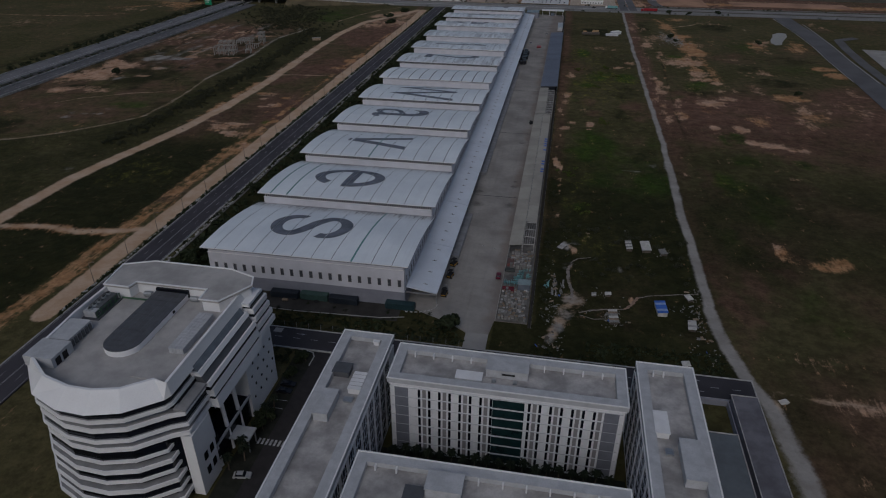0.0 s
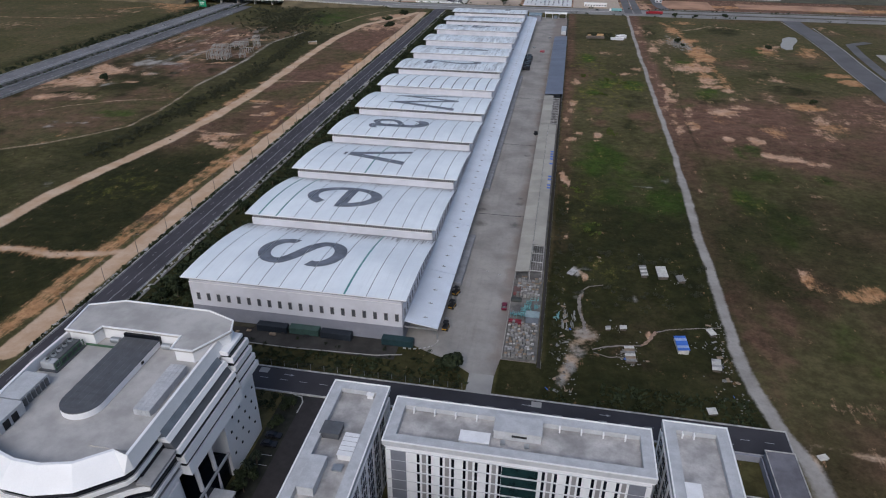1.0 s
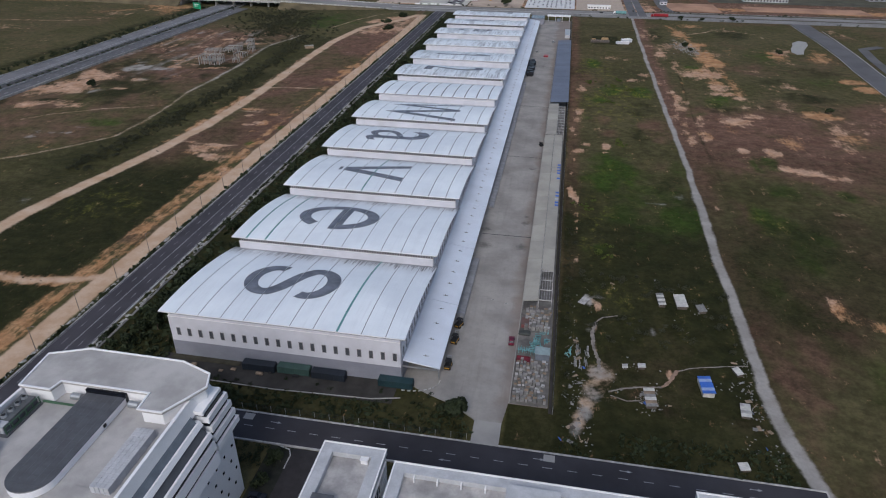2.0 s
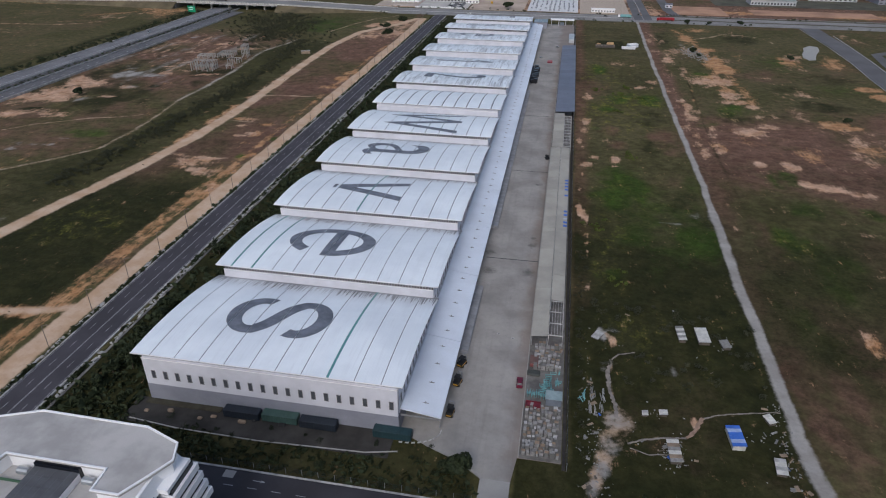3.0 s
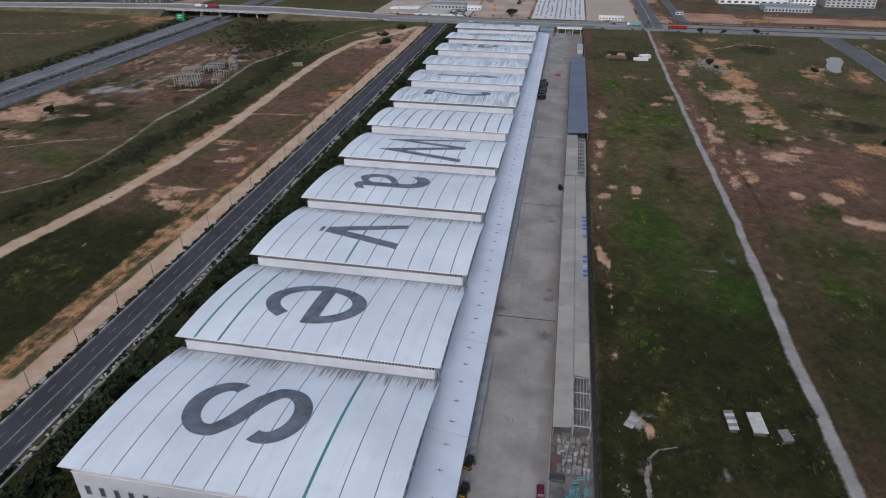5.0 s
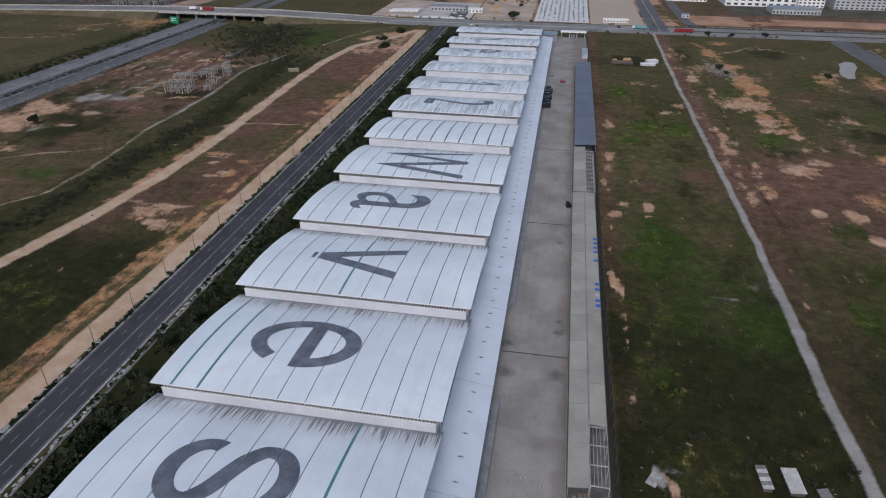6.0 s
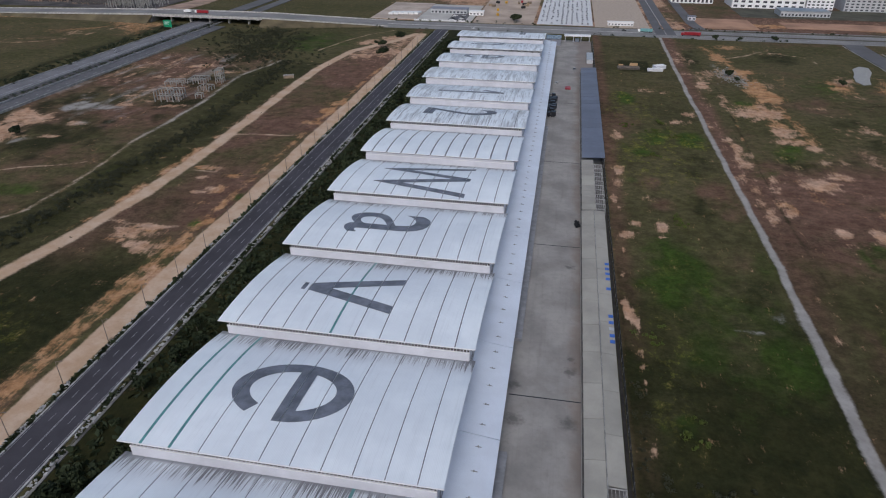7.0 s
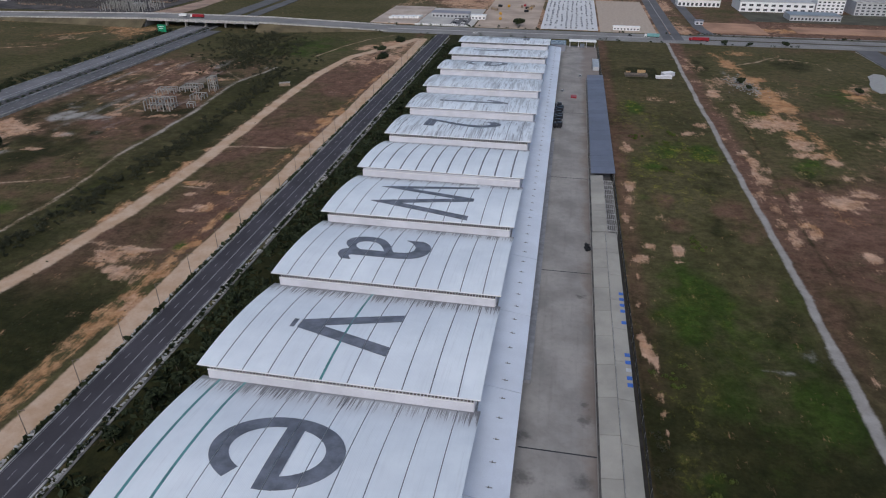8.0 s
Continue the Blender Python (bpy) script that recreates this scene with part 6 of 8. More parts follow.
# storage floor: stained concrete, toned darker for the shade between the crates
structure("storage_floor", boxes((-14.0, -3.6, 174, 640, 0.02, 0.035)), plain("dirty_strip_concrete", (0.155, 0.145, 0.135), 0.9, vary=0.45, scale=0.25), "dirty concrete floor of the storage strip, darkened for shade", "floor")


def crate_field(x0, x1, y0, y1, seed, skip=0.05, tall=1.9):
    """Crates and slab stacks standing close together."""
    rr = random.Random(seed)
    y = y0
    while y < y1:
        d = rr.uniform(0.9, 1.5)
        x = x0
        while x < x1:
            w = rr.uniform(0.7, 1.5)
            if rr.random() > skip:
                h = rr.uniform(0.35, tall)
                ob = thing("crate_stack", x + w / 2, y + d / 2, 0.035, "weathered grey crate stack in the storage strip", "crate", "crates in the storage strip", rz=rr.uniform(-9, 9))
                bm = bmesh.new()
                n = rr.choice((1, 2, 3))
                for i in range(n):
                    s = rr.uniform(0.0, 0.10)
                    box(bm, -w * 0.44 + s, w * 0.44 - s, -d * 0.42, d * 0.42 - s, h * i / n + (0.03 if i else 0.0), h * (i + 1) / n)
                part("crate", bm, M_PALLET, ob)
                bm = boxes((-w * 0.40, w * 0.40, -d * 0.38, d * 0.38, h, h + 0.05))
                part("lid", bm, rr.choice((M_PALLET, M_CONCRETE, M_KERB, M_WOOD)), ob)
            x += w + rr.uniform(0.02, 0.15)
        y += d + rr.uniform(0.05, 0.35)


crate_field(-13.6, -5.0, 175, 192.0, 3)
crate_field(-12.6, -5.0, 208.5, 219.5, 5)
rr = random.Random(12)
for i in range(15):
    x, y = -13.4 + 0.62 * i, 197.4 + rr.uniform(-0.5, 0.5)
    ob = thing("scaffold", x, y, 0.035, "teal painted steel scaffold frame", "scaffold", "teal scaffold frames", rz=rr.uniform(-15, 15))
    part("frame", boxes((-0.05, 0.05, -0.9, -0.8, 0, 1.4), (-0.05, 0.05, 0.8, 0.9, 0, 1.4), (-0.05, 0.05, -0.9, 0.9, 1.3, 1.4), (-0.05, 0.05, -0.9, 0.9, 0.6, 0.7)), M_TEALPAINT, ob)
    part("tray", boxes((-0.25, 0.25, -0.6, 0.6, 0.75, 0.82)), M_TEALPAINT, ob)
for i in range(26):
    x, y = rr.uniform(-9.5, -4.8), rr.uniform(199, 208)
    ob = thing("scaffold", x, y, 0.035, "teal painted steel scaffold frame", "scaffold", "teal scaffold frames", rz=rr.choice((0, 90)) + rr.uniform(-8, 8))
    part("frame", boxes((-0.05, 0.05, -0.9, -0.8, 0, 0.9), (-0.05, 0.05, 0.8, 0.9, 0, 0.9), (-0.05, 0.05, -0.9, 0.9, 0.8, 0.9)), M_TEALPAINT, ob)
    part("tray", boxes((-0.22, 0.22, -0.7, 0.7, 0.1, 0.16)), M_TEALPAINT, ob)
hut = thing("site_hut", -6.2, 195.6, 0.035, "grey-blue steel site hut", "hut")
part("body", soft_box(-2.1, 2.1, -1.7, 1.7, 0, 2.4, 0.05), M_BLUEGREY, hut)
part("roof", boxes((-2.25, 2.25, -1.85, 1.85, 2.4, 2.52)), plain("pale_teal_roof", (0.26, 0.33, 0.34), 0.5), hut)
M_SKIP = plain("dull_red_paint", (0.16, 0.022, 0.034), 0.5, vary=0.3)
skip = thing("skip", -11.6, 192.9, 0.035, "red steel skip filled with rubble", "skip")
bm = ring(bmesh.new(), [(-2.1, -0.9), (2.1, -0.9), (2.1, 0.9), (-2.1, 0.9)], [(-2.0, -0.8), (2.0, -0.8), (2.0, 0.8), (-2.0, 0.8)], 0.0, 1.2)
bmesh.ops.recalc_face_normals(bm, faces=bm.faces[:])
part("shell", bm, M_SKIP, skip)
part("load", soft_box(-1.95, 1.95, -0.78, 0.78, 0.1, 0.95, 0.2), M_SKIP, skip)
skip = thing("skip", -12.4, 211.5, 0.035, "dark red covered steel skip", "skip")
part("shell", soft_box(-1.2, 1.2, -2.0, 2.0, 0.0, 1.3, 0.15), plain("faded_red", (0.20, 0.07, 0.07), 0.6), skip)
part("lid", soft_box(-1.25, 1.25, -2.05, 2.05, 1.3, 1.42, 0.05), plain("dull_brown", (0.12, 0.07, 0.06), 0.7), skip)
skip = thing("skip", -12.2, 206.4, 0.035, "dark green tarpaulin-covered pile", "pile")
part("tarpaulin", soft_box(-1.9, 1.9, -1.2, 1.2, 0.0, 0.9, 0.35), plain("dark_tarp", (0.05, 0.055, 0.05), 0.7), skip)
car(-15.9, 201.4, 0.02, 92, plain("maroon_car_paint", (0.13, 0.012, 0.03), 0.35), "small dark red car parked in the yard")
for x, y in ((-24.3, 224.0), (-19.6, 222.4)):
    o = part("manhole", boxes((-0.5, 0.5, -0.35, 0.35, 0.02, 0.035)), M_KERB)
    o.location = (x, y, 0)
    tag_structure(o, "pale manhole cover in the yard", "manhole")
    bm = bmesh.new()
    tube(bm, (0, 0, 0.036), (0, 0, 0.045), 0.22, 0.22, 10)
    part("cover", bm, M_BLACK, o)


def forklift(x, y, turn):
    ob = thing("forklift", x, y, 0.02, "black and yellow forklift truck beside the dock", "forklift", "forklifts at the dock", rz=turn)
    part("body", soft_box(-1.2, 0.9, -0.7, 0.7, 0.35, 1.2, 0.15), M_BLACK, ob)
    part("counterweight", soft_box(-1.6, -1.0, -0.7, 0.7, 0.3, 1.35, 0.12), M_BLACK, ob)
    part("stripe", boxes((-1.4, 0.7, -0.72, -0.70, 0.7, 0.95), (-1.4, 0.7, 0.70, 0.72, 0.7, 0.95), (-1.62, -1.58, -0.5, 0.5, 0.7, 1.0)), M_YELLOW, ob)
    part("overhead_guard", boxes((-0.9, 0.5, -0.6, 0.6, 2.15, 2.25), (-0.9, -0.8, -0.6, -0.5, 1.2, 2.15), (-0.9, -0.8, 0.5, 0.6, 1.2, 2.15), (0.4, 0.5, -0.6, -0.5, 1.2, 2.15), (0.4, 0.5, 0.5, 0.6, 1.2, 2.15)), M_BLACK, ob)
    part("mast", boxes((0.95, 1.15, -0.5, -0.35, 0.1, 2.6), (0.95, 1.15, 0.35, 0.5, 0.1, 2.6), (0.95, 1.15, -0.5, 0.5, 2.4, 2.55)), M_STEEL, ob)
    part("fork", boxes((1.15, 2.2, -0.4, -0.28, 0.08, 0.14), (1.15, 2.2, 0.28, 0.4, 0.08, 0.14)), M_STEEL, ob)
    wheel = None
    for sx in (-0.95, 0.6):
        for sy in (-0.62, 0.62):
            if wheel is None:
                bm = bmesh.new()
                tube(bm, (0, -0.13, 0), (0, 0.13, 0), 0.33, 0.33, 10)
                wheel = part("wheel", bm, M_BLACK, ob)
                wheel.location = (sx, sy, 0.33)
            else:
                again(wheel, sx, sy, 0.33)
    ob.scale = (1.3, 1.3, 1.3)
    return ob


for y, a in ((206.8, 70), (198.4, 78), (186.0, 85)):
    forklift(-33.2, y, a)
for i in range(8):
    truck(-32.4 + (0.9, -0.4, 0.3)[i % 3], 529 + 5.6 * i + (i % 3) * 0.7, 0.02, 180, M_CARBLACK, M_CARBLACK, "dark lorry parked at the loading dock", 5.5)
pile = thing("tyre_heap", -15.5, 381, 0.02, "heap of black tyres beside the shed", "tyres")
bm = bmesh.new()
for i in range(26):
    a, q = rr.uniform(0, math.tau), rr.uniform(0, 1.4)
    tube(bm, (q * math.cos(a), 2.2 * q * math.sin(a), 0.25 * (i % 4)), (q * math.cos(a) + 0.05, 2.2 * q * math.sin(a), 0.25 * (i % 4) + 0.24), 0.55, 0.5, 9)
part("tyres", bm, M_BLACK, pile)
box_far = thing("container", -6.0, 690, 0.035, "grey shipping container beside the fence", "container")
part("body", soft_box(-2.4, 2.4, -14, 14, 0, 3.0, 0.06), M_HOSTEL, box_far)
part("roof", boxes((-2.45, 2.45, -14.05, 14.05, 3.0, 3.1)), M_CARGREY, box_far)
# a plain rounded block stands in for a far red car
red_block = thing("tarpaulin_cover", -22.4, 597, 0.02, "plain dark red block standing in for a car on the yard", "tarpaulin")
part("sheet", soft_box(-2.0, 2.0, -3.4, 3.4, 0, 0.9, 0.4), M_RED, red_block)
for x, y in ((-30.5, 610), (-12.5, 646), (-18, 655)):
    car(x, y, 0.02, 80, M_CARGREY, "silver car parked far down the yard", "cars in the yard")
gate = thing("gate_canopy", -16.2, 763, 0, "white flat gatehouse canopy at the end of the yard", "gatehouse")
part("roof", boxes((-12.0, 12.0, -4, 4, 5.4, 6.2)), M_TRIM, gate)
for sx in (-11, -3.5, 3.5, 11):
    part("post", boxes((sx - 0.3, sx + 0.3, -0.3, 0.3, 0, 5.4)), M_WHITE, gate)
part("booth", boxes((-2, 2, -1.5, 1.5, 0, 3.0)), M_BLUEGREY, gate)
annex = thing("annex", -37, 752, 0, "low grey annex beside the warehouse end", "annex")
part("wall", boxes((-7, 6, -10, 8, 0, 5.6)), M_GREYWALL, annex)
part("roof", boxes((-7.3, 6.3, -10.3, 8.3, 5.6, 6.0)), M_BLUEGREY, annex)

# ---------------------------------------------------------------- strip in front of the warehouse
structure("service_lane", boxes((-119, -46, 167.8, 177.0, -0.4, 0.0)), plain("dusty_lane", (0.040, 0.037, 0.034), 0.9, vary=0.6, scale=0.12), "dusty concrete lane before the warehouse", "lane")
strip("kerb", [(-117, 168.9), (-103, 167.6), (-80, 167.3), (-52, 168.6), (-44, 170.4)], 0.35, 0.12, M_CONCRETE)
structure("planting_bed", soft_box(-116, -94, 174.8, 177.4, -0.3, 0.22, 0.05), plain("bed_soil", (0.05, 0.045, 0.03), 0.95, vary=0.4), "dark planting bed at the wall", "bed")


def bin_box(x, y, length, paint, label):
    ob = thing("container", x, y, 0.0, label, "container", "containers along the wall")
    part("body", soft_box(-length / 2, length / 2, -1.25, 1.25, 0.15, 2.4, 0.08), paint, ob)
    bm = bmesh.new()
    for i in range(int(length / 0.7)):
        box(bm, -length / 2 + 0.3 + 0.7 * i, -length / 2 + 0.55 + 0.7 * i, -1.32, 1.32, 0.2, 2.44)
    part("ribs", bm, paint, ob)
    part("skid", boxes((-length / 2, length / 2, -1.0, -0.8, 0, 0.15), (-length / 2, length / 2, 0.8, 1.0, 0, 0.15)), M_BLACK, ob)


bin_box(-87.4, 174.9, 10.0, M_NAVYBIN, "dark navy waste container by the wall")
bin_box(-76.8, 175.3, 9.8, M_GREENBIN, "dull green waste container by the wall")
bin_box(-66.2, 174.9, 10.0, M_NAVYBIN, "dark navy waste container by the wall")
bin_box(-46.4, 175.2, 10.0, plain("deep_teal_container", (0.016, 0.042, 0.050), 0.6), "dark teal waste container by the wall")
kerb_line = [(-44 + 9.5 * math.sin(a), 174.2 + 5.5 * (1 - math.cos(a))) for a in [i * math.pi / 2 / 9 for i in range(10)]]
for i, (x, y) in enumerate(kerb_line):
    o = part("kerb_stone", soft_box(-0.45, 0.45, -0.15, 0.15, -0.1, 0.25, 0.04), M_KERB)
    o.location, o.rotation_euler = (x, y - 0.6, 0.02), (0, 0, radians(90 * i / 10))
    tag_structure(o, "worn pale kerb stone", "kerb stone")
front_fence = thing("fence", -118, 158.9, 0, "thin wire fence along the road verge", "fence")
post = None
for i in range(24):
    if post is None:
        post = part("post", boxes((-0.05, 0.05, -0.05, 0.05, -0.4, 1.8)), M_STEEL, front_fence)
    else:
        again(post, 4.1 * i, 0, 0)
for z in (0.4, 1.0, 1.7):
    part("wire", boxes((0, 94.5, -0.02, 0.02, z, z + 0.03)), M_DARKSTEEL, front_fence)
rr = random.Random(4)
for i in range(7):
    bm = soft_box(-rr.uniform(0.5, 1.2), rr.uniform(0.5, 1.2), -0.5, 0.5, 0, rr.uniform(0.45, 0.9), 0.2)
    o = part("rubbish_heap", bm, rr.choice((M_WOOD, M_BLACK, M_SHACKWALL)))
    o.location = (-112 + 6 * i + rr.uniform(-2, 2), 172.8 + rr.uniform(-1, 1), 0.0)
    tagged(o, "small heap of rubbish on the lane", "rubbish", "rubbish on the lane")

# ---------------------------------------------------------------- trees and scrub
rr = random.Random(21)
belt = [tree(-131, 190 + 9 * i, 5.0 + i % 3, 2.6 + 0.3 * (i % 2), 50 + i, "dark leafy roadside tree", M_LEAF, 460, "trees between road and warehouse", -0.2) for i in range(3)]
for i in range(110):
    y = 178 + i * 5.2
    x = -129 + rr.uniform(-6.5, 8.5)
    place(belt[i % 3], x, y + rr.uniform(-2, 2), None, rr.uniform(0, 360), rr.uniform(0.45, 0.95))
big = tree(-27.6, 166.4, 5.4, 3.4, 77, "bushy dark green tree at the yard entrance", M_LEAF, 700, z=-0.2)
place(belt[1], -31.2, 166.2, None, 40, 0.6)
for i in range(14):
    place(belt[i % 3], -69.5 + rr.uniform(-1.5, 2.5), rr.choice((rr.uniform(132, 146), rr.uniform(112, 126))), 0.0, rr.uniform(0, 360), rr.uniform(0.35, 0.6))
far_tree = tree(-187, 706, 6.0, 4.2, 91, "dark spreading scrub tree in the fields", M_LEAF, 420, "scrub trees in the fields", -0.2)
for x, y in ((-196, 716), (-331, 437), (97, 655), (100, 640), (112, 797.5), (134, 797), (165, 797.5), (172, 640), (160, 473)):
    place(far_tree, x, y, None, rr.uniform(0, 360), rr.uniform(0.5, 0.9))


def grove(name, label, spots, size, leaf, seed, leaves=70):
    """A thicket: trunks and leaf sprays of many bushes in one mesh."""
    r = random.Random(seed)
    lobes = []
    bm = bmesh.new()
    for x, y in spots:
        z, k = gz(x, y), size * r.uniform(0.5, 1.25)
        for q in range(3):
            lobes.append((x + r.gauss(0, k * 0.6), y + r.gauss(0, k * 0.6), z + k * r.uniform(0.5, 1.1), k * r.uniform(0.6, 1.0)))
    me = leaf_mesh(lobes, int(leaves * 1.9) * len(spots), size * 0.18, seed)
    me.name = name
    me.materials.append(leaf)
    return tagged(new(name, me), label, "thicket", kind="stuff")


pts = []
for i in range(520):
    t = rr.random()
    pts.append((-268 - 60 * t + rr.gauss(0, 20), 640 + 110 * t + rr.gauss(0, 22)))
grove("thicket", "dark thicket in the far fields", pts, 1.5, M_DRY, 401, 45)
grove("thicket", "dark bushes beyond the highway", [(-424 + rr.gauss(0, 4), rr.uniform(420, 770)) for i in range(190)], 1.8, M_LEAF, 408, 40)
pts = []
for i in range(620):
    t = rr.random()
    pts.append((-244 + 8 * math.sin(t * 3.0) - 18 * max(0.0, t - 0.65) + rr.gauss(0, 4.0), 300 + 340 * t))
grove("thicket", "dark belt of bushes beside the track", pts, 1.15, M_DRY, 402, 50)
grove("thicket", "clipped bushes along the highway median", [(-390 + rr.gauss(0, 0.8), 330 + 7.0 * (i // 3) + rr.gauss(0, 0.8)) for i in range(195)], 1.3, M_LEAF, 403, 40)
grove("thicket", "roadside bushes along the cross road", [(rr.choice((rr.uniform(-340, -60), rr.uniform(0, 330))), rr.choice((797, 842, 845)) + rr.gauss(0, 1)) for i in range(80)], 1.5, M_LEAF, 404, 40)
grove("thicket", "dark bushes along the boundary of the field", [(1.0 + rr.gauss(0, 0.9), rr.uniform(176, 300)) for i in range(46)], 0.7, M_DRY, 405, 40)
grove("thicket", "dark bushes on the verge before the warehouse", [(rr.uniform(-122, -30), rr.uniform(159.5, 173)) for i in range(40)], 0.8, M_LEAF, 409, 45)
grove("thicket", "dark planted shrubs on the island beside the office", [(rr.uniform(-84, -67.5), rr.uniform(140.5, 146.4)) for i in range(34)], 0.9, M_LEAF, 411, 45)
grove("thicket", "dark round bushes beside the dirt road", [(cx + rr.gauss(0, 2.0), cy + rr.gauss(0, 4.5)) for cx, cy in ((-182, 690), (-184, 757)) for i in range(16)], 2.3, M_LEAF, 412, 60)
M_YELLOWLEAF = foliage("yellow_green_leaf", (0.045, 0.062, 0.012), (0.095, 0.120, 0.024))
grove("thicket", "low yellow-green bushes on the field", [(cx + rr.gauss(0, 2.2), cy + rr.gauss(0, 3.0)) for cx, cy in ((28, 393), (7.7, 306), (14, 265), (28, 511), (42, 505), (24, 470), (12, 520), (33, 530)) for i in range(9)], 0.9, M_YELLOWLEAF, 407, 60)
grove("thicket", "dark bushes on the shack field", [(rr.uniform(4, 56), rr.uniform(205, 250)) for i in range(44)], 1.1, M_DRY, 406, 50)


def scatter(name, label, count, area, keep, size, material, seed, high=0.5):
    """Low scrub: small tufts of crossed blades over an area, thinned by a field."""
    r = np.random.default_rng(seed)
    x, y = r.uniform(area[0], area[1], count), r.uniform(area[2], area[3], count)
    ok = r.random(count) < keep(x, y)
    x, y = x[ok], y[ok]
    n = len(x)
    z = (cloud(x, y, 18, 91, 4) - 0.5) * 0.5 - 0.22
    pts, faces = [], []
    for k in range(4):
        a = r.uniform(0, math.tau, n)
        s = size * (0.4 + r.random(n) ** 2 * 1.4)
        dx, dy = np.cos(a) * s, np.sin(a) * s
        ox, oy = r.normal(0, size * 0.5, n), r.normal(0, size * 0.5, n)
        h = high * s / size * (0.6 + 0.8 * r.random(n))
        lean = r.normal(0, 0.5, (2, n)) * s
        p = np.stack([np.stack([x + ox - dx, y + oy - dy, z - 0.05], -1), np.stack([x + ox + dx, y + oy + dy, z - 0.05], -1),
                      np.stack([x + ox + dx * 0.6 + lean[0], y + oy + dy * 0.6 + lean[1], z + h], -1), np.stack([x + ox - dx * 0.7 + lean[0], y + oy - dy * 0.7 + lean[1], z + h * 0.8], -1)], 1)
        pts.append(p.reshape(-1, 3))
    pts = np.concatenate(pts)
    me = bpy.data.meshes.new(name)
    me.from_pydata(pts.tolist(), [], np.arange(len(pts)).reshape(-1, 4).tolist())
    me.materials.append(material)
    return tagged(new(name, me), label, "scrub", kind="stuff")


def clear(x, y):
    """1 off the paths and bare sand."""
    off = (np.abs(x - 60.5) > 4) * (np.abs(x - 62) > 3) * (np.hypot((x - 9) / 8, (y - 178) / 20) > 1)
    return off * 1.0


scatter("scrub", "dark weeds on the verge before the warehouse", 2600, (-122, 58, 158.6, 168.2), lambda x, y: clear(x, y) * ((x < -23) | (x > -3)) * np.clip(cloud(x, y, 12, 77) * 3 - 1.0, 0, 1), 0.45, M_LEAF, 3, 0.4)
scatter("scrub", "rough undergrowth between road and warehouse", 9000, (-139.5, -118, 160, 750), lambda x, y: np.clip(cloud(x, y, 14, 87) * 3 - 0.8, 0, 1), 0.7, M_LEAF, 4, 0.6)
scatter("scrub", "low roadside hedge along the kerb", 1500, (-157.6, -156.6, 150, 780), lambda x, y: np.clip(cloud(x, y, 9, 171) * 4 - 1.3, 0, 1), 0.5, M_LEAF, 5, 0.7)
grove("thicket", "small dark bushes along the kerb", [(-157.3 + rr.gauss(0, 0.25), 162.7 + 9.4 * i + rr.gauss(0, 1.6)) for i in range(64) for q in range(2)], 0.62, M_LEAF, 413, 40)
scatter("scrub", "low weeds along the road kerb", 3200, (-142.9, -141.3, 160, 780), lambda x, y: np.clip(cloud(x, y, 9, 191) * 4 - 1.7, 0, 1), 0.45, M_LEAF, 9, 0.5)
scatter("scrub", "dry scrub on the brown fields", 2500, (-372, -166, 200, 640), lambda x, y: np.clip(cloud(x, y, 40, 231) * 2.6 - 1.2, 0, 1) * (np.abs(x + 224) > 7), 0.24, M_DRY, 6, 0.2)

# ---------------------------------------------------------------- huts and clutter on the field
def trail(line, width, material, label, seed):
    """A narrow trodden path that follows the lie of the ground."""
    r = random.Random(seed)
    pts = []
    for (ax, ay), (bx, by) in zip(line, line[1:]):
        n = max(2, int(math.hypot(bx - ax, by - ay) / 0.7))
        pts += [(ax + (bx - ax) * i / n, ay + (by - ay) * i / n) for i in range(n)]
    pts.append(line[-1])
    bm = bmesh.new()
    rows = []
    for i, (x, y) in enumerate(pts):
        (ax, ay), (bx, by) = pts[max(0, i - 1)], pts[min(len(pts) - 1, i + 1)]
        d = Vector((bx - ax, by - ay)).normalized()
        sway = 0.35 * noise.noise(Vector((x * 0.25, y * 0.25, seed)))
        w0, w1 = [width * (0.5 + r.uniform(-0.22, 0.22)) for k in (0, 1)]
        z = gz(x, y)
        rows.append([bm.verts.new((x - d.y * (sway + w0), y + d.x * (sway + w0), z + 0.02)), bm.verts.new((x - d.y * sway, y + d.x * sway, z + 0.09)), bm.verts.new((x - d.y * (sway - w1), y + d.x * (sway - w1), z + 0.02))])
    for p, q in zip(rows, rows[1:]):
        bm.faces.new((p[1], q[1], q[0], p[0]))
        bm.faces.new((p[2], q[2], q[1], p[1]))
    bmesh.ops.recalc_face_normals(bm, faces=bm.faces[:])
    if sum(f.normal.z for f in bm.faces) < 0:
        bmesh.ops.reverse_faces(bm, faces=bm.faces[:])
    return structure("trail", bm, material, label, "path")


M_TRAIL = plain("trodden_grey_earth", (0.235, 0.205, 0.180), 0.95, vary=0.45, scale=0.5, fine=2.5)
M_TRAIL_RED = plain("trodden_red_earth", (0.30, 0.20, 0.145), 0.95, vary=0.4, scale=0.5, fine=2.5)
trail([(10.6, 193), (10.8, 198), (9.5, 203.5), (8.9, 211), (10.4, 217.5)], 1.1, M_TRAIL, "narrow grey footpath through the weeds", 1)
trail([(10.4, 217.5), (12.6, 220.5), (17.5, 222.5)], 0.5, M_TRAIL, "narrow grey footpath through the weeds", 2)
trail([(13.0, 184), (18, 186.3), (21.6, 187.5), (28, 188.7)], 0.6, M_TRAIL, "narrow grey footpath between the shacks", 3)
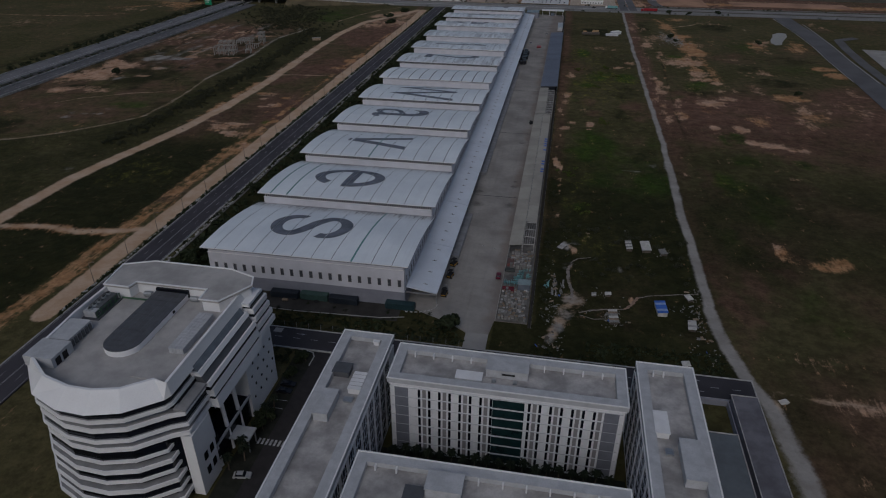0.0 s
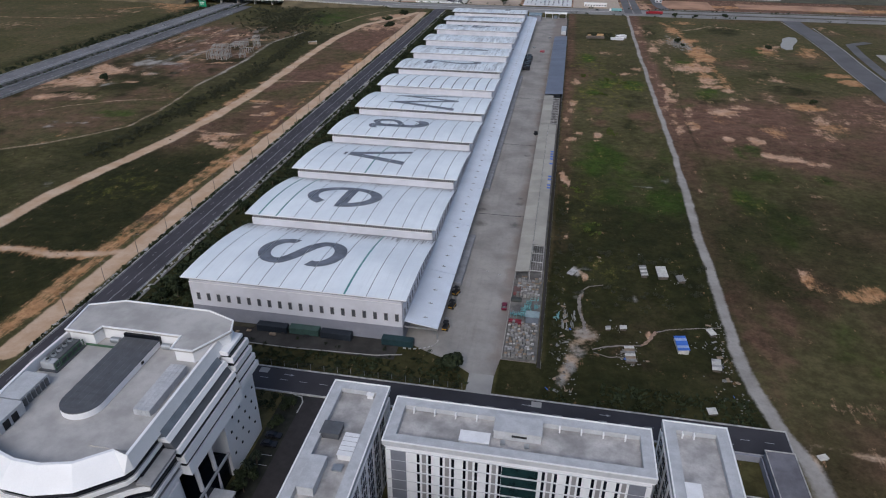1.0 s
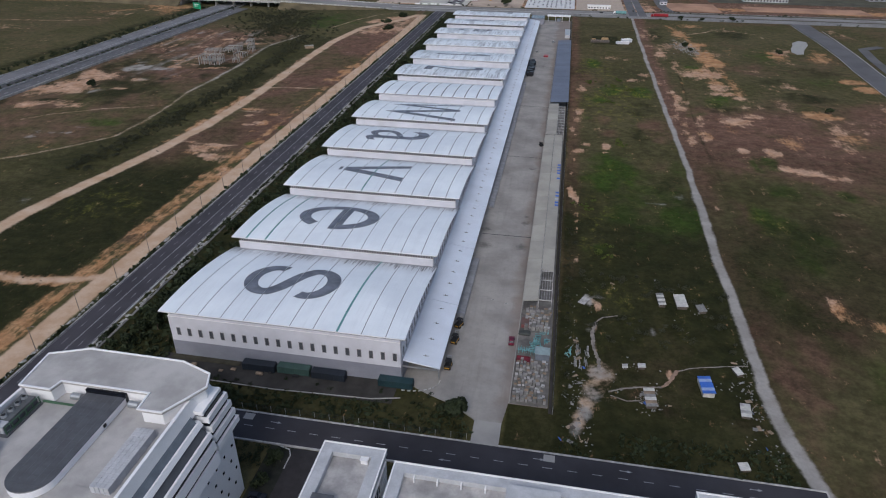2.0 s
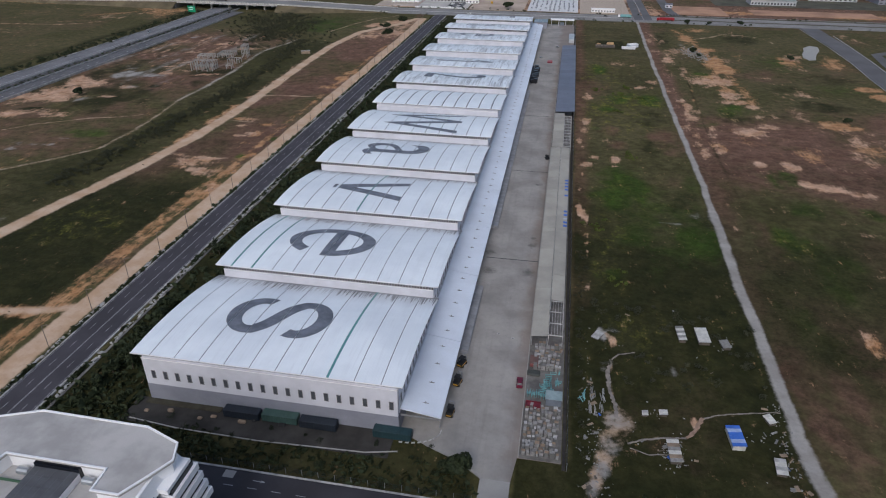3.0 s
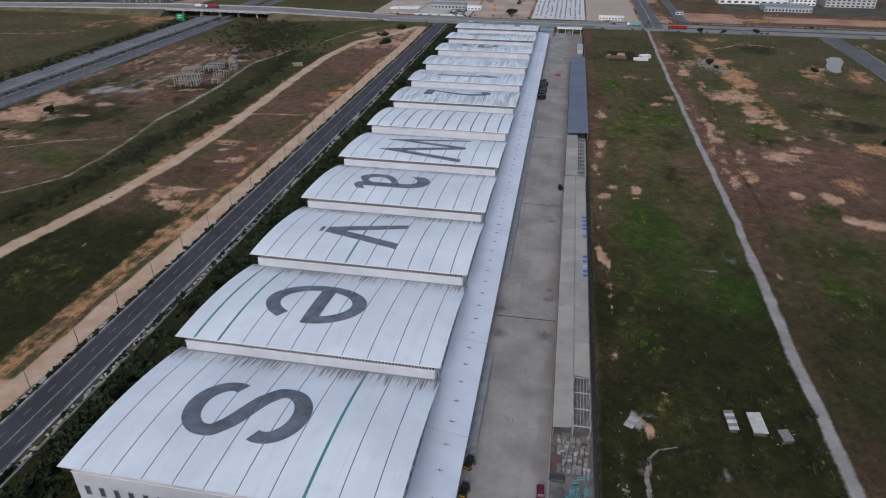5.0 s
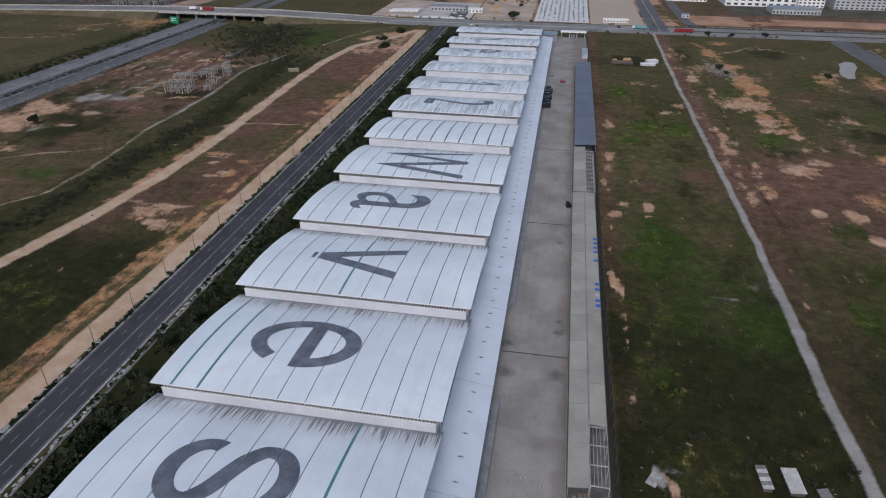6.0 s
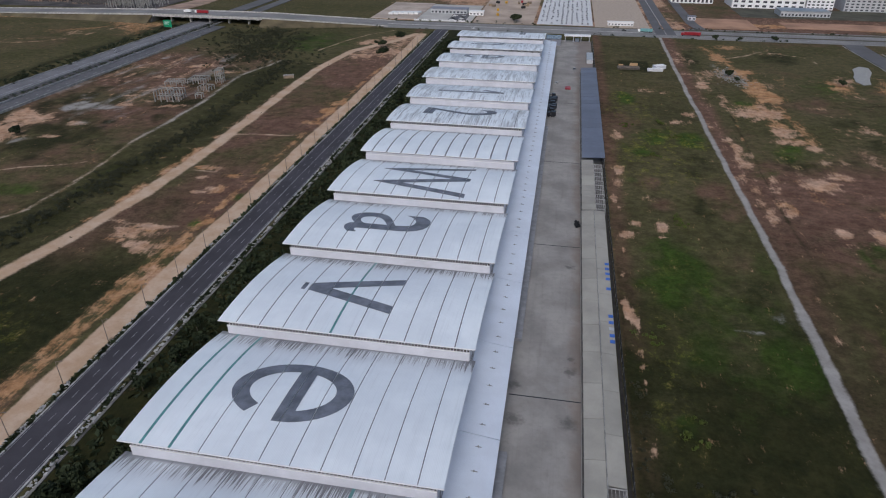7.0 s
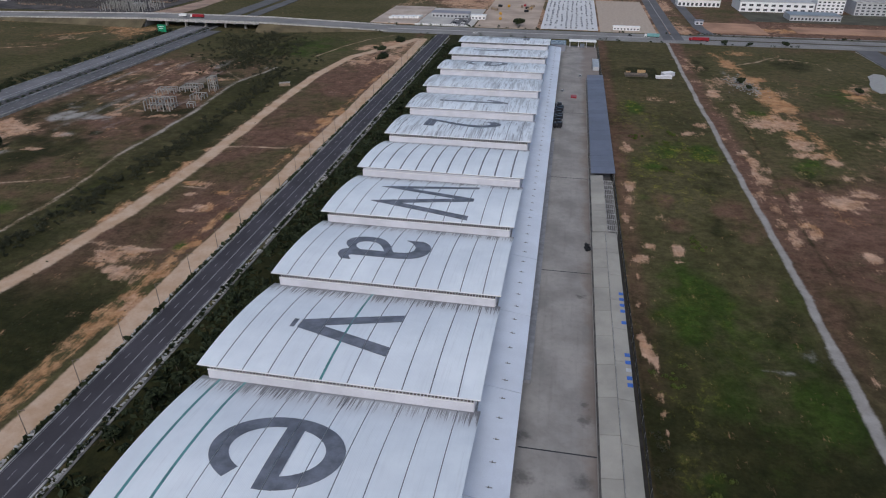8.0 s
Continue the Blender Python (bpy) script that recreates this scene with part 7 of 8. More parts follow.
trail([(28, 188.7), (30.6, 191.5), (31.9, 194.6), (33.5, 197)], 1.0, M_TRAIL_RED, "reddish trodden footpath between the shacks", 4)
trail([(33.5, 197), (38, 199), (44, 201), (54.4, 203.2)], 0.42, M_TRAIL, "thin footpath to the gravel track", 5)
trail([(13.5, 182.5), (18, 181), (22.5, 182)], 0.35, M_TRAIL, "thin footpath to the patched shack", 6)


def rubble(label, spots, size, material, seed):
    """Loose chips and broken pieces strewn on the ground, in one mesh."""
    r = random.Random(seed)
    bm = bmesh.new()
    for cx, cy, sx, sy, count in spots:
        for i in range(count):
            x, y = r.gauss(cx, sx), r.gauss(cy, sy)
            w, d, h, a = size * r.uniform(0.3, 1.3), size * r.uniform(0.2, 0.8), size * r.uniform(0.15, 0.6), r.uniform(0, 3.1)
            c, q, z = math.cos(a), math.sin(a), gz(x, y)
            foot = [(x + c * u - q * v, y + q * u + c * v) for u, v in ((-w, -d), (w, -d * 0.8), (w * 0.9, d), (-w * 0.8, d))]
            prism(bm, foot, z - 0.05, z + h)
    return tagged(part("rubble", bm, material), label, "rubble", kind="stuff")


def hut_at(x, y, w, d, h, wall, roof, label, turn=0.0):
    z = gz(x, y)
    ob = thing("shack", x, y, z, label, "shack", "shacks on the field", rz=turn)
    part("wall", boxes((-w / 2 + 0.2, w / 2 - 0.2, -d / 2 + 0.2, d / 2 - 0.2, -0.2, h)), wall, ob)
    first = None
    n = max(2, int(d / 1.1))
    for i in range(n):
        if first is None:
            bm = bmesh.new()
            s = d / n / 2 - 0.03
            vs = [[bm.verts.new(p) for p in ((-w / 2, yy, h), (w / 2, yy, h + 0.3), (w / 2, yy, h + 0.22), (-w / 2, yy, h - 0.08))] for yy in (-s, s)]
            for j in range(4):
                bm.faces.new((vs[0][j], vs[0][(j + 1) % 4], vs[1][(j + 1) % 4], vs[1][j]))
            bm.faces.new(vs[0][::-1])
            bm.faces.new(vs[1])
            bmesh.ops.recalc_face_normals(bm, faces=bm.faces[:])
            first = part("roof_sheet", bm, roof[0], ob)
            first.location = (0, -d / 2 + d / n / 2, 0.01)
        elif roof[i % len(roof)] is roof[0]:
            again(first, 0, -d / 2 + d / n * (i + 0.5), 0.01)
        else:
            o = again(first, 0, -d / 2 + d / n * (i + 0.5), 0.01)
            o.data = o.data.copy()
            o.data.materials[0] = roof[i % len(roof)]
    return ob


M_PALEBLUE = plain("faded_blue_sheet", (0.30, 0.38, 0.60), 0.5, vary=0.2, scale=0.8)
M_TIN = plain("pale_tin_sheet", (0.62, 0.60, 0.56), 0.5, vary=0.25, scale=0.8, piece=0.35)
hut_at(32.4, 234.0, 2.4, 7.4, 1.1, M_SHACKWALL, (M_TIN, M_PALLET), "rusty pale tin-roofed shack on the field", 3)
hut_at(38.9, 234.0, 3.6, 7.8, 1.2, M_SHACKWALL, (M_TIN,), "shack with a bright pale tin roof", 3)
hut_at(45.2, 230.8, 2.6, 4.2, 0.9, M_SHACKWALL, (M_PALLET,), "low grey timber shack beside the bushes", 10)
hut_at(40.2, 190.4, 3.5, 7.4, 1.5, M_TIN, (M_BLUE, M_PALEBLUE, M_BLUE, M_BLUE, M_PALEBLUE), "shack roofed with blue and white sheets", 4)
hut_at(24.2, 182.8, 3.0, 7.6, 1.0, M_SHACKWALL, (M_PALLET, M_WOOD, M_TIN), "patched grey shack with a pale end", 2)
hut_at(49.2, 182.4, 2.6, 5.4, 0.8, M_SHACKWALL, (M_TIN, M_KERB), "broken pale tin shack beside the path", -6)
hut_at(50.5, 199.0, 2.0, 3.4, 0.9, M_SHACKWALL, (M_TIN,), "heap of pale tin sheets by the path", 20)
hut_at(23.0, 196.5, 2.2, 2.0, 0.8, M_SHACKWALL, (M_TIN,), "small pale tin box on the field", 0)
hut_at(18.2, 195.6, 1.6, 2.0, 0.6, M_SHACKWALL, (M_TIN, M_KERB), "low slatted pallet stack on the field", 0)
hut_at(69.0, 150.2, 2.4, 1.8, 0.4, M_CONCRETE, (M_TIN,), "pale slab lying on the sandy track", 20)
hut_at(44.5, 161.8, 2.4, 2.6, 0.7, M_SHACKWALL, (M_TIN,), "pale sheet lying in the weeds", 8)
hut_at(6.5, 228.8, 4.0, 2.6, 0.5, M_SHACKWALL, (M_KERB,), "grey tarpaulin over a low heap", 60)
hut_at(44.0, 663.0, 12.0, 4.0, 1.8, M_WHITE, (M_TRIM,), "small white house with a sheet roof", 4)
hut_at(48.0, 672.0, 9.0, 6.0, 2.4, M_WHITE, (M_TRIM,), "small white house with a sheet roof", 25)
M_PINE = plain("fresh_yellow_timber", (0.46, 0.30, 0.15), 0.8, vary=0.3, scale=0.8)
hut_at(24.0, 667.0, 17.0, 9.0, 1.1, M_SHACKWALL, (M_SHACKWALL, M_SHACKWALL, M_WOOD), "low dark brown timber shed in the far field", 0)
for x, y, w in ((28.0, 673.5, 5.4), (18.5, 673.5, 3.4), (29.0, 679.0, 6.0)):
    stack = thing("timber_stack", x, y, gz(x, y), "stack of fresh yellow timber beside the far shed", "timber stack", "timber stacks by the far shed")
    for i in range(4):
        part("plank", boxes((-w / 2, w / 2, -1.2 + 0.6 * i, -0.7 + 0.6 * i, 0.0, 1.4 + 0.2 * (i % 2))), M_PINE, stack)
hut_at(-228.0, 588.0, 8.0, 3.5, 2.2, M_WOOD, (M_KERB, M_WOOD), "small weathered site cabin beside the dirt road", 20)
rubble("pale broken rubble beside the far trees", [(100, 648, 4.5, 9, 190), (97, 664, 4, 8, 120), (104, 636, 3, 6, 40)], 0.6, M_PALLET, 61)
rubble("broken pale kerb rubble beside the road", [(-158.0, 158 + 9.4 * i, 0.30, 2.4, 30) for i in range(64)], 0.42, M_KERB, 65)
rubble("pale rubble along the road and the bushes", [(-141.7, 164 + 12.6 * i, 0.45, 3.0, 26) for i in range(48)], 0.50, M_KERB, 66)
rubble("grey litter strewn along the boundary fence", [(4.2, 178, 1.6, 9, 44), (3.0, 200, 1.4, 10, 26), (6, 168, 2.4, 4, 12), (7.5, 226, 2.4, 4, 10)], 0.24, M_PALLET, 62)
rubble("pale litter strewn along the gravel track", [(52.6, 186, 1.2, 7, 40), (53.4, 204, 1.0, 2.5, 14), (50, 171, 2.6, 5, 9), (54, 166, 1.2, 5, 12)], 0.26, M_PALLET, 63)
rubble("scrap strewn round the patched shack", [(24.4, 182, 1.8, 3.2, 50), (21, 196, 3, 1.4, 10), (16, 190, 3, 4, 6), (46.5, 191, 2, 2, 12), (45, 231, 2, 2.5, 14)], 0.24, M_PALLET, 64)
rr = random.Random(8)
for i in range(30):
    x, y = rr.choice((rr.uniform(3.6, 5.4), rr.uniform(6.2, 8.0))), rr.choice((rr.uniform(194, 197), rr.uniform(199.5, 203.5)))
    ob = part("timber_baulk", soft_box(-0.12, 0.12, -rr.uniform(0.9, 1.7), rr.uniform(0.9, 1.7), 0, 0.2, 0.03), rr.choice((M_KERB, M_PALLET, M_PALLET)))
    ob.location, ob.rotation_euler = (x, y, gz(x, y)), (0, 0, rr.gauss(0.08, 0.10))
    tagged(ob, "pale timber baulk lying on the ground", "timber", "timber on the field")
for i in range(8):
    x, y = rr.uniform(0.4, 2.4), rr.uniform(198, 202)
    ob = part("scaffold_tube", soft_box(-0.10, 0.10, -1.2, 1.2, 0, 0.25, 0.04), M_TEALPAINT)
    ob.location, ob.rotation_euler = (x, y, gz(x, y)), (0, 0, rr.gauss(0, 0.3))
    tagged(ob, "teal steel tube lying on the ground", "tube", "tubes on the field")
for i in range(90):
    if i < 40:
        x, y = rr.gauss(4.2, 1.8), rr.uniform(163, 208)
    elif i < 66:
        x, y = rr.gauss(51.5, 2.0), rr.gauss(186, 9)
    elif i < 84:
        x, y = rr.gauss(24.5, 2.6), rr.gauss(183, 4)
    else:
        x, y = rr.uniform(2, 54), rr.uniform(165, 250)
    if x < -1 or abs(x - 60.5) < 4:
        continue
    w, d = rr.choice((0.08, 0.12, 0.3, 0.5)), rr.choice((0.15, 0.3, 0.6, 0.9))
    lump = bmesh.new()
    corners = [(-w + rr.uniform(-0.1, 0.1), -d), (w, -d + rr.uniform(-0.1, 0.2)), (w + rr.uniform(-0.1, 0.1), d), (-w, d + rr.uniform(-0.2, 0.1))]
    prism(lump, corners, 0, rr.uniform(0.05, 0.22))
    o = part("debris", lump, rr.choice((M_PALLET, M_PALLET, M_WOOD, M_WOOD, M_SHACKWALL, M_BLUE if i % 9 == 0 else M_PALLET)))
    o.location, o.rotation_euler = (x, y, gz(x, y)), (0, 0, rr.uniform(0, 6))
    tagged(o, "scrap of rubbish lying on the field", "debris", "rubbish on the field")

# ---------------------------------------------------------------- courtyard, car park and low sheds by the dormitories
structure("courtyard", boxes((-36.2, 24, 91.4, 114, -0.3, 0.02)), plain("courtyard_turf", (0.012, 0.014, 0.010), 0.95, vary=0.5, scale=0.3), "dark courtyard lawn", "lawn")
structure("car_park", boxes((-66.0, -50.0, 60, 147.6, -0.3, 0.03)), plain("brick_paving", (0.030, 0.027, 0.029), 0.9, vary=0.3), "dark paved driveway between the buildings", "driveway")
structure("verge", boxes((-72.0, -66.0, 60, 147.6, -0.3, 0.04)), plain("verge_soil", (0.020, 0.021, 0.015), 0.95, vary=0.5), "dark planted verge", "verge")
bm = bmesh.new()
for i in range(8):
    box(bm, -68.2 + 1.1 * i, -67.6 + 1.1 * i, 109.2, 111.2, 0.04, 0.05)
strip("kerb", [(-66.0, 140.8), (-66.0, 145.2), (-67.0, 147.0), (-69.6, 147.6)], 0.3, 0.16, M_KERB, step=1.0)
structure("zebra_crossing", bm, M_LINE, "white zebra crossing", "road marking")
for i in range(19):
    palm(-32.5 + 2.9 * i, 111.2 + 0.5 * (i % 2), 3.0 + 0.5 * (i % 3), 300 + i)
for x, y in ((-70.2, 105.7), (-68.6, 103.5), (-71.0, 100.0), (-69.0, 118.0), (-68.5, 121.5)):
    palm(x, y, 4.6, int(x * 10))
car(-68.6, 128.6, 0.03, 0, M_CARBLACK, "black car parked beside the office", "cars by the office")
car(-68.6, 131.6, 0.03, 0, M_CARBLACK, "black car parked beside the office", "cars by the office")
car(-66.8, 98.5, 0.03, 10, M_CARGREY, "silver car on the driveway", "cars by the office")
for y in (125.4, 122.2):
    structure("parking_line", boxes((-71.5, -66.5, y, y + 0.15, 0.04, 0.06)), M_LINE, "white parking bay line", "road marking")


def low_shed(x0, x1, y0, y1, z, material, label):
    ob = thing("low_shed", (x0 + x1) / 2, (y0 + y1) / 2, 0, label, "shed", "low sheds beside the dormitory")
    w, d = (x1 - x0) / 2, (y1 - y0) / 2
    part("wall", boxes((-w + 0.2, w - 0.2, -d + 0.2, d - 0.2, -0.3, z - 0.2)), M_GREYWALL, ob)
    part("roof", boxes((-w, w, -d, d, z - 0.2, z)), material, ob)
    part("edge", ring(bmesh.new(), [(-w - .05, -d - .05), (w + .05, -d - .05), (w + .05, d + .05), (-w - .05, d + .05)], [(-w + .2, -d + .2), (w - .2, -d + .2), (w - .2, d - .2), (-w + .2, d - .2)], z, z + 0.2), M_KERB, ob)


low_shed(53.6, 60.6, 84, 146.5, 3.6, plain("grey_violet_roof", (0.15, 0.145, 0.165), 0.7, vary=0.35, scale=0.2), "long low shed with a dull violet-grey roof")
low_shed(43.2, 52.6, 84, 131.5, 3.2, plain("slate_blue_roof", (0.13, 0.145, 0.16), 0.6, vary=0.25, scale=0.15), "low shed with a slate-blue roof")
structure("wall", boxes((42.8, 53.2, 145.8, 146.2, -0.3, 1.8), (53.0, 53.3, 131.5, 145.8, -0.3, 1.8)), M_GREYWALL, "low grey boundary wall", "wall")


def roof_hut(parent, x0, x1, y0, y1, z0, z1, material, label, name="stair_hut"):
    o = part(name, boxes((x0, x1, y0, y1, z0, z1 - 0.2), (x0 - 0.15, x1 + 0.15, y0 - 0.15, y1 + 0.15, z1 - 0.2, z1)), material, parent, label)
    return o


lx, ly = (-49.7 - 36.4) / 2, (30 + 130.4) / 2
roof_hut(left_wing, -47.4 - lx, -43.4 - lx, 113.7 - ly, 117.2 - ly, 21.6, 23.4, M_SLATE, "dark grey water tank", "water_tank")
tank = roof_hut(left_wing, -41.9 - lx, -39.0 - lx, 108.5 - ly, 114.5 - ly, 21.6, 23.4, M_HOSTELWHITE, "white panelled water tank", "water_tank")
for i in range(4):
    part("tank_rib", boxes((-42.08 - lx, -38.82 - lx, 109.6 + 1.3 * i - ly, 109.68 + 1.3 * i - ly, 21.8, 23.43)), M_HOSTELGREY, tank)
roof_hut(left_wing, -46.8 - lx, -43.5 - lx, 98.8 - ly, 106.8 - ly, 21.6, 24.2, M_HOSTEL, "pale stair hut on the roof")
roof_hut(left_wing, -42.0 - lx, -40.2 - lx, 105.4 - ly, 106.8 - ly, 21.6, 22.4, M_METAL, "rooftop pump", "pump")
roof_hut(left_wing, -41.0 - lx, -39.6 - lx, 127.0 - ly, 128.0 - ly, 21.6, 23.0, M_HOSTELWHITE, "small white roof post", "roof_post")
mx, my = (-34.1 + 21.9) / 2, (114.1 + 127.9) / 2
roof_hut(mid_block, -11.2 - mx, -1.2 - mx, 120.5 - my, 125.4 - my, 21.4, 24.0, M_HOSTEL, "pale lift machine room on the roof")
part("louvre", boxes((-7.4 - mx, -4.2 - mx, 120.4 - my, 120.5 - my, 22.6, 23.1)), M_BLACK, mid_block)
roof_hut(mid_block, -18.2 - mx, -12.0 - mx, 117.8 - my, 120.6 - my, 21.4, 22.6, M_HOSTELWHITE, "white panelled water tank", "water_tank")
part("pump", boxes((-9.6 - mx, -8.6 - mx, 118.6 - my, 119.6 - my, 21.4, 22.3), (-4.6 - mx, -3.6 - mx, 118.6 - my, 119.6 - my, 21.4, 22.1)), M_METAL, mid_block)
buttress = None
for i, x in enumerate((-29.5, -24.8, -20.1, -15.4, 2.6, 7.2, 11.8, 16.4)):
    if buttress is None:
        buttress = part("buttress", boxes((-0.15, 0.15, -0.9, 0, 21.4, 22.8)), M_HOSTELWHITE, mid_block, "white parapet buttress")
        buttress.location = (x - mx, 125.4 - my, 0)
    else:
        again(buttress, x - mx, 125.4 - my, 0)
rx, ry = (24.5 + 37.9) / 2, (40 + 131.2) / 2
roof_hut(right_wing, 27.0 - rx, 29.8 - rx, 107.6 - ry, 114.3 - ry, 21.4, 23.2, M_HOSTELWHITE, "white panelled water tank", "water_tank")
roof_hut(right_wing, 31.4 - rx, 35.4 - rx, 95.0 - ry, 105.9 - ry, 21.4, 24.0, M_HOSTEL, "pale stair hut on the roof")
roof_hut(right_wing, 28.6 - rx, 30.0 - rx, 102.6 - ry, 104.0 - ry, 21.4, 22.4, M_METAL, "rooftop pump", "pump")
for x in (27.2, 29.6):
    again(buttress, x + 1.2 - rx, 128.7 - ry, 0, right_wing)
sx0, sy0 = (-34.0 + 20.8) / 2, (76.0 + 91.2) / 2
roof_hut(south_block, -18.4 - sx0, -11.4 - sx0, 83.2 - sy0, 87.8 - sy0, 21.4, 24.2, M_HOSTEL, "pale lift machine room on the roof")
roof_hut(south_block, -22.4 - sx0, -18.6 - sx0, 80.6 - sy0, 84.6 - sy0, 21.4, 22.8, M_SLATE, "dark grey water tank", "water_tank")
for x in (-29.6, -25.2, -8.6, -3.8, 0.8, 5.4, 10.0, 14.6):
    again(buttress, x - sx0, 88.7 - sy0, 0, south_block)

# ---------------------------------------------------------------- far side: highway, flyover, ruins, lots and factories
M_BANK = plain("dry_bank_earth", (0.13, 0.105, 0.06), 0.95, vary=0.5, scale=0.05, fine=0.8)
bridge = thing("flyover", -398, 800, 0, "concrete road flyover crossing the highway", "flyover")
part("deck", boxes((-62, 62, -16, 16, 5.6, 6.8)), M_ASPHALT_OLD, bridge)
part("parapet", boxes((-62, 62, -16.4, -16.0, 5.2, 8.0), (-62, 62, 16.0, 16.4, 5.2, 8.0)), M_KERB, bridge, "pale concrete parapet")
pier = None
for x in (-44, -22, 0, 22, 44):
    for y in (-10, 10):
        if pier is None:
            pier = part("pier", boxes((-0.8, 0.8, -1.6, 1.6, -0.3, 5.6)), M_KERB, bridge)
            pier.location = (x, y, 0)
        else:
            again(pier, x, y, 0)
for sx, a, c, e in ((1, 62, 190, 19), (-1, -62, -330, 6)):
    bm = bmesh.new()
    vs = [bm.verts.new(p) for p in ((a, -16, 6.78), (c, e - 16, 0.12), (c, e + 16, 0.12), (a, 16, 6.78), (a, -22, -0.5), (c, e - 16.5, -0.5), (c, e + 16.5, -0.5), (a, 22, -0.5))]
    for f in ((0, 1, 2, 3), (0, 4, 5, 1), (3, 2, 6, 7), (0, 3, 7, 4), (1, 5, 6, 2)):
        bm.faces.new([vs[i] for i in f])
    bmesh.ops.recalc_face_normals(bm, faces=bm.faces[:])
    part("ramp", bm, M_ASPHALT_OLD, bridge, "sloping approach ramp")
    bm = bmesh.new()
    vs = [bm.verts.new(p) for p in ((a, -16.5, 6.4), (c, e - 16.6, 0.0), (c, e - 19, -0.5), (a, -30, -0.5))]
    bm.faces.new(vs)
    bmesh.ops.recalc_face_normals(bm, faces=bm.faces[:])
    bmesh.ops.solidify(bm, geom=bm.faces[:], thickness=0.4)
    part("embankment", bm, M_BANK, bridge, "dry grassy embankment of the ramp")
    bm = bmesh.new()
    for y in (-16.3, 16.0):
        vs = [bm.verts.new(p) for p in ((a, y, 6.5), (c, y + e, 0.0), (c, y + e, 1.0), (a, y, 8.0), (a, y + 0.3, 6.5), (c, y + e + 0.3, 0.0), (c, y + e + 0.3, 1.0), (a, y + 0.3, 8.0))]
        for f in ((0, 1, 2, 3), (4, 7, 6, 5), (3, 2, 6, 7), (0, 4, 5, 1)):
            bm.faces.new([vs[i] for i in f])
    bmesh.ops.recalc_face_normals(bm, faces=bm.faces[:])
    part("ramp_parapet", bm, M_KERB, bridge)
structure("highway", boxes((-415, -396, 800, 1400, -0.4, 0.3), (-388, -374, 830, 1400, -0.4, 0.3)), M_HIGHWAY, "grey dual-carriageway highway", "highway")
structure("barrier", boxes((-395.6, -395.1, 200, 790, -0.3, 1.3), (-385.6, -385.1, 200, 790, -0.3, 1.3), (-415.6, -415.1, 200, 790, -0.3, 1.0)), M_KERB, "concrete highway barrier", "barrier")
structure("parapet", boxes((-370.9, -370.4, 300, 720, -0.4, 1.3)), M_KERB, "pale concrete parapet along the service carriageway", "wall")
bm = bmesh.new()
for x in (-408.8, -378.0):
    for i in range(46):
        box(bm, x - 0.1, x + 0.1, 300 + 10 * i, 304 + 10 * i, 0.25, 0.312)
box(bm, -402.5, -402.0, 300, 795, 0.3, 0.312)
box(bm, -398.0, -397.8, 300, 795, 0.3, 0.312)
structure("lane_dash", bm, M_LINE, "broken white highway lane lines", "road marking")
bm = bmesh.new()
for y in (806, 818.6, 819.4, 832):
    box(bm, -220, 690, y - 0.12, y + 0.12, 0.10, 0.115)
structure("lane_line", bm, M_LINE, "white lines on the cross road", "road marking")
structure("median", soft_box(96, 690, 816.2, 820.6, 0.0, 0.3, 0.05), plain("dry_median_grass", (0.085, 0.075, 0.05), 0.95, vary=0.4), "dry grass median of the cross road", "median")
structure("median", soft_box(96, 690, 838.4, 845.0, 0.0, 0.25, 0.05), bpy.data.materials["dry_median_grass"], "dry grass strip beside the cross road", "median")
structure("median", soft_box(-215, 48, 818.2, 819.8, 0.0, 0.35, 0.05), M_KERB, "raised concrete median", "median")
sign = thing("road_sign", -421, 747, 0, "large green highway direction sign", "sign")
part("board", boxes((-4.4, 4.4, -0.15, 0.15, 1.8, 8.6)), M_SIGNGREEN, sign)
part("lettering", boxes((-3.2, 2.4, -0.2, -0.15, 6.4, 7.0), (-3.2, 1.2, -0.2, -0.15, 4.6, 5.2)), M_TRIM, sign, "plain pale bars in place of writing")
part("post", boxes((-3.6, -3.2, 0.15, 0.5, -0.3, 8.2)), M_STEEL, sign)
part("post", boxes((3.2, 3.6, 0.15, 0.5, -0.3, 8.2)), M_STEEL, sign)
truck(-412, 800, 6.8, 180, M_TRIM, M_RED, "lorry with a red box on the flyover", 15.0)
truck(-429, 801, 6.8, 180, M_TRIM, M_TRIM, "white lorry on the flyover", 8.0)
truck(92, 812, 0.11, 178, M_RED, M_RED, "long red lorry at the junction", 18.0)
for x, y, a, c in ((-406, 640, 90, M_CARGREY), (-400, 700, 90, M_CARGREY), (30, 826, 0, M_CARBLACK), (-120, 808, 180, M_TRIM)):
    car(x, y, 0.3 if x < -380 else 0.11, a, c, "car driving on the far road", "cars on the far roads")


M_INFILL = plain("weathered_infill_brick", (0.23, 0.17, 0.14), 0.9, vary=0.5, scale=0.6)


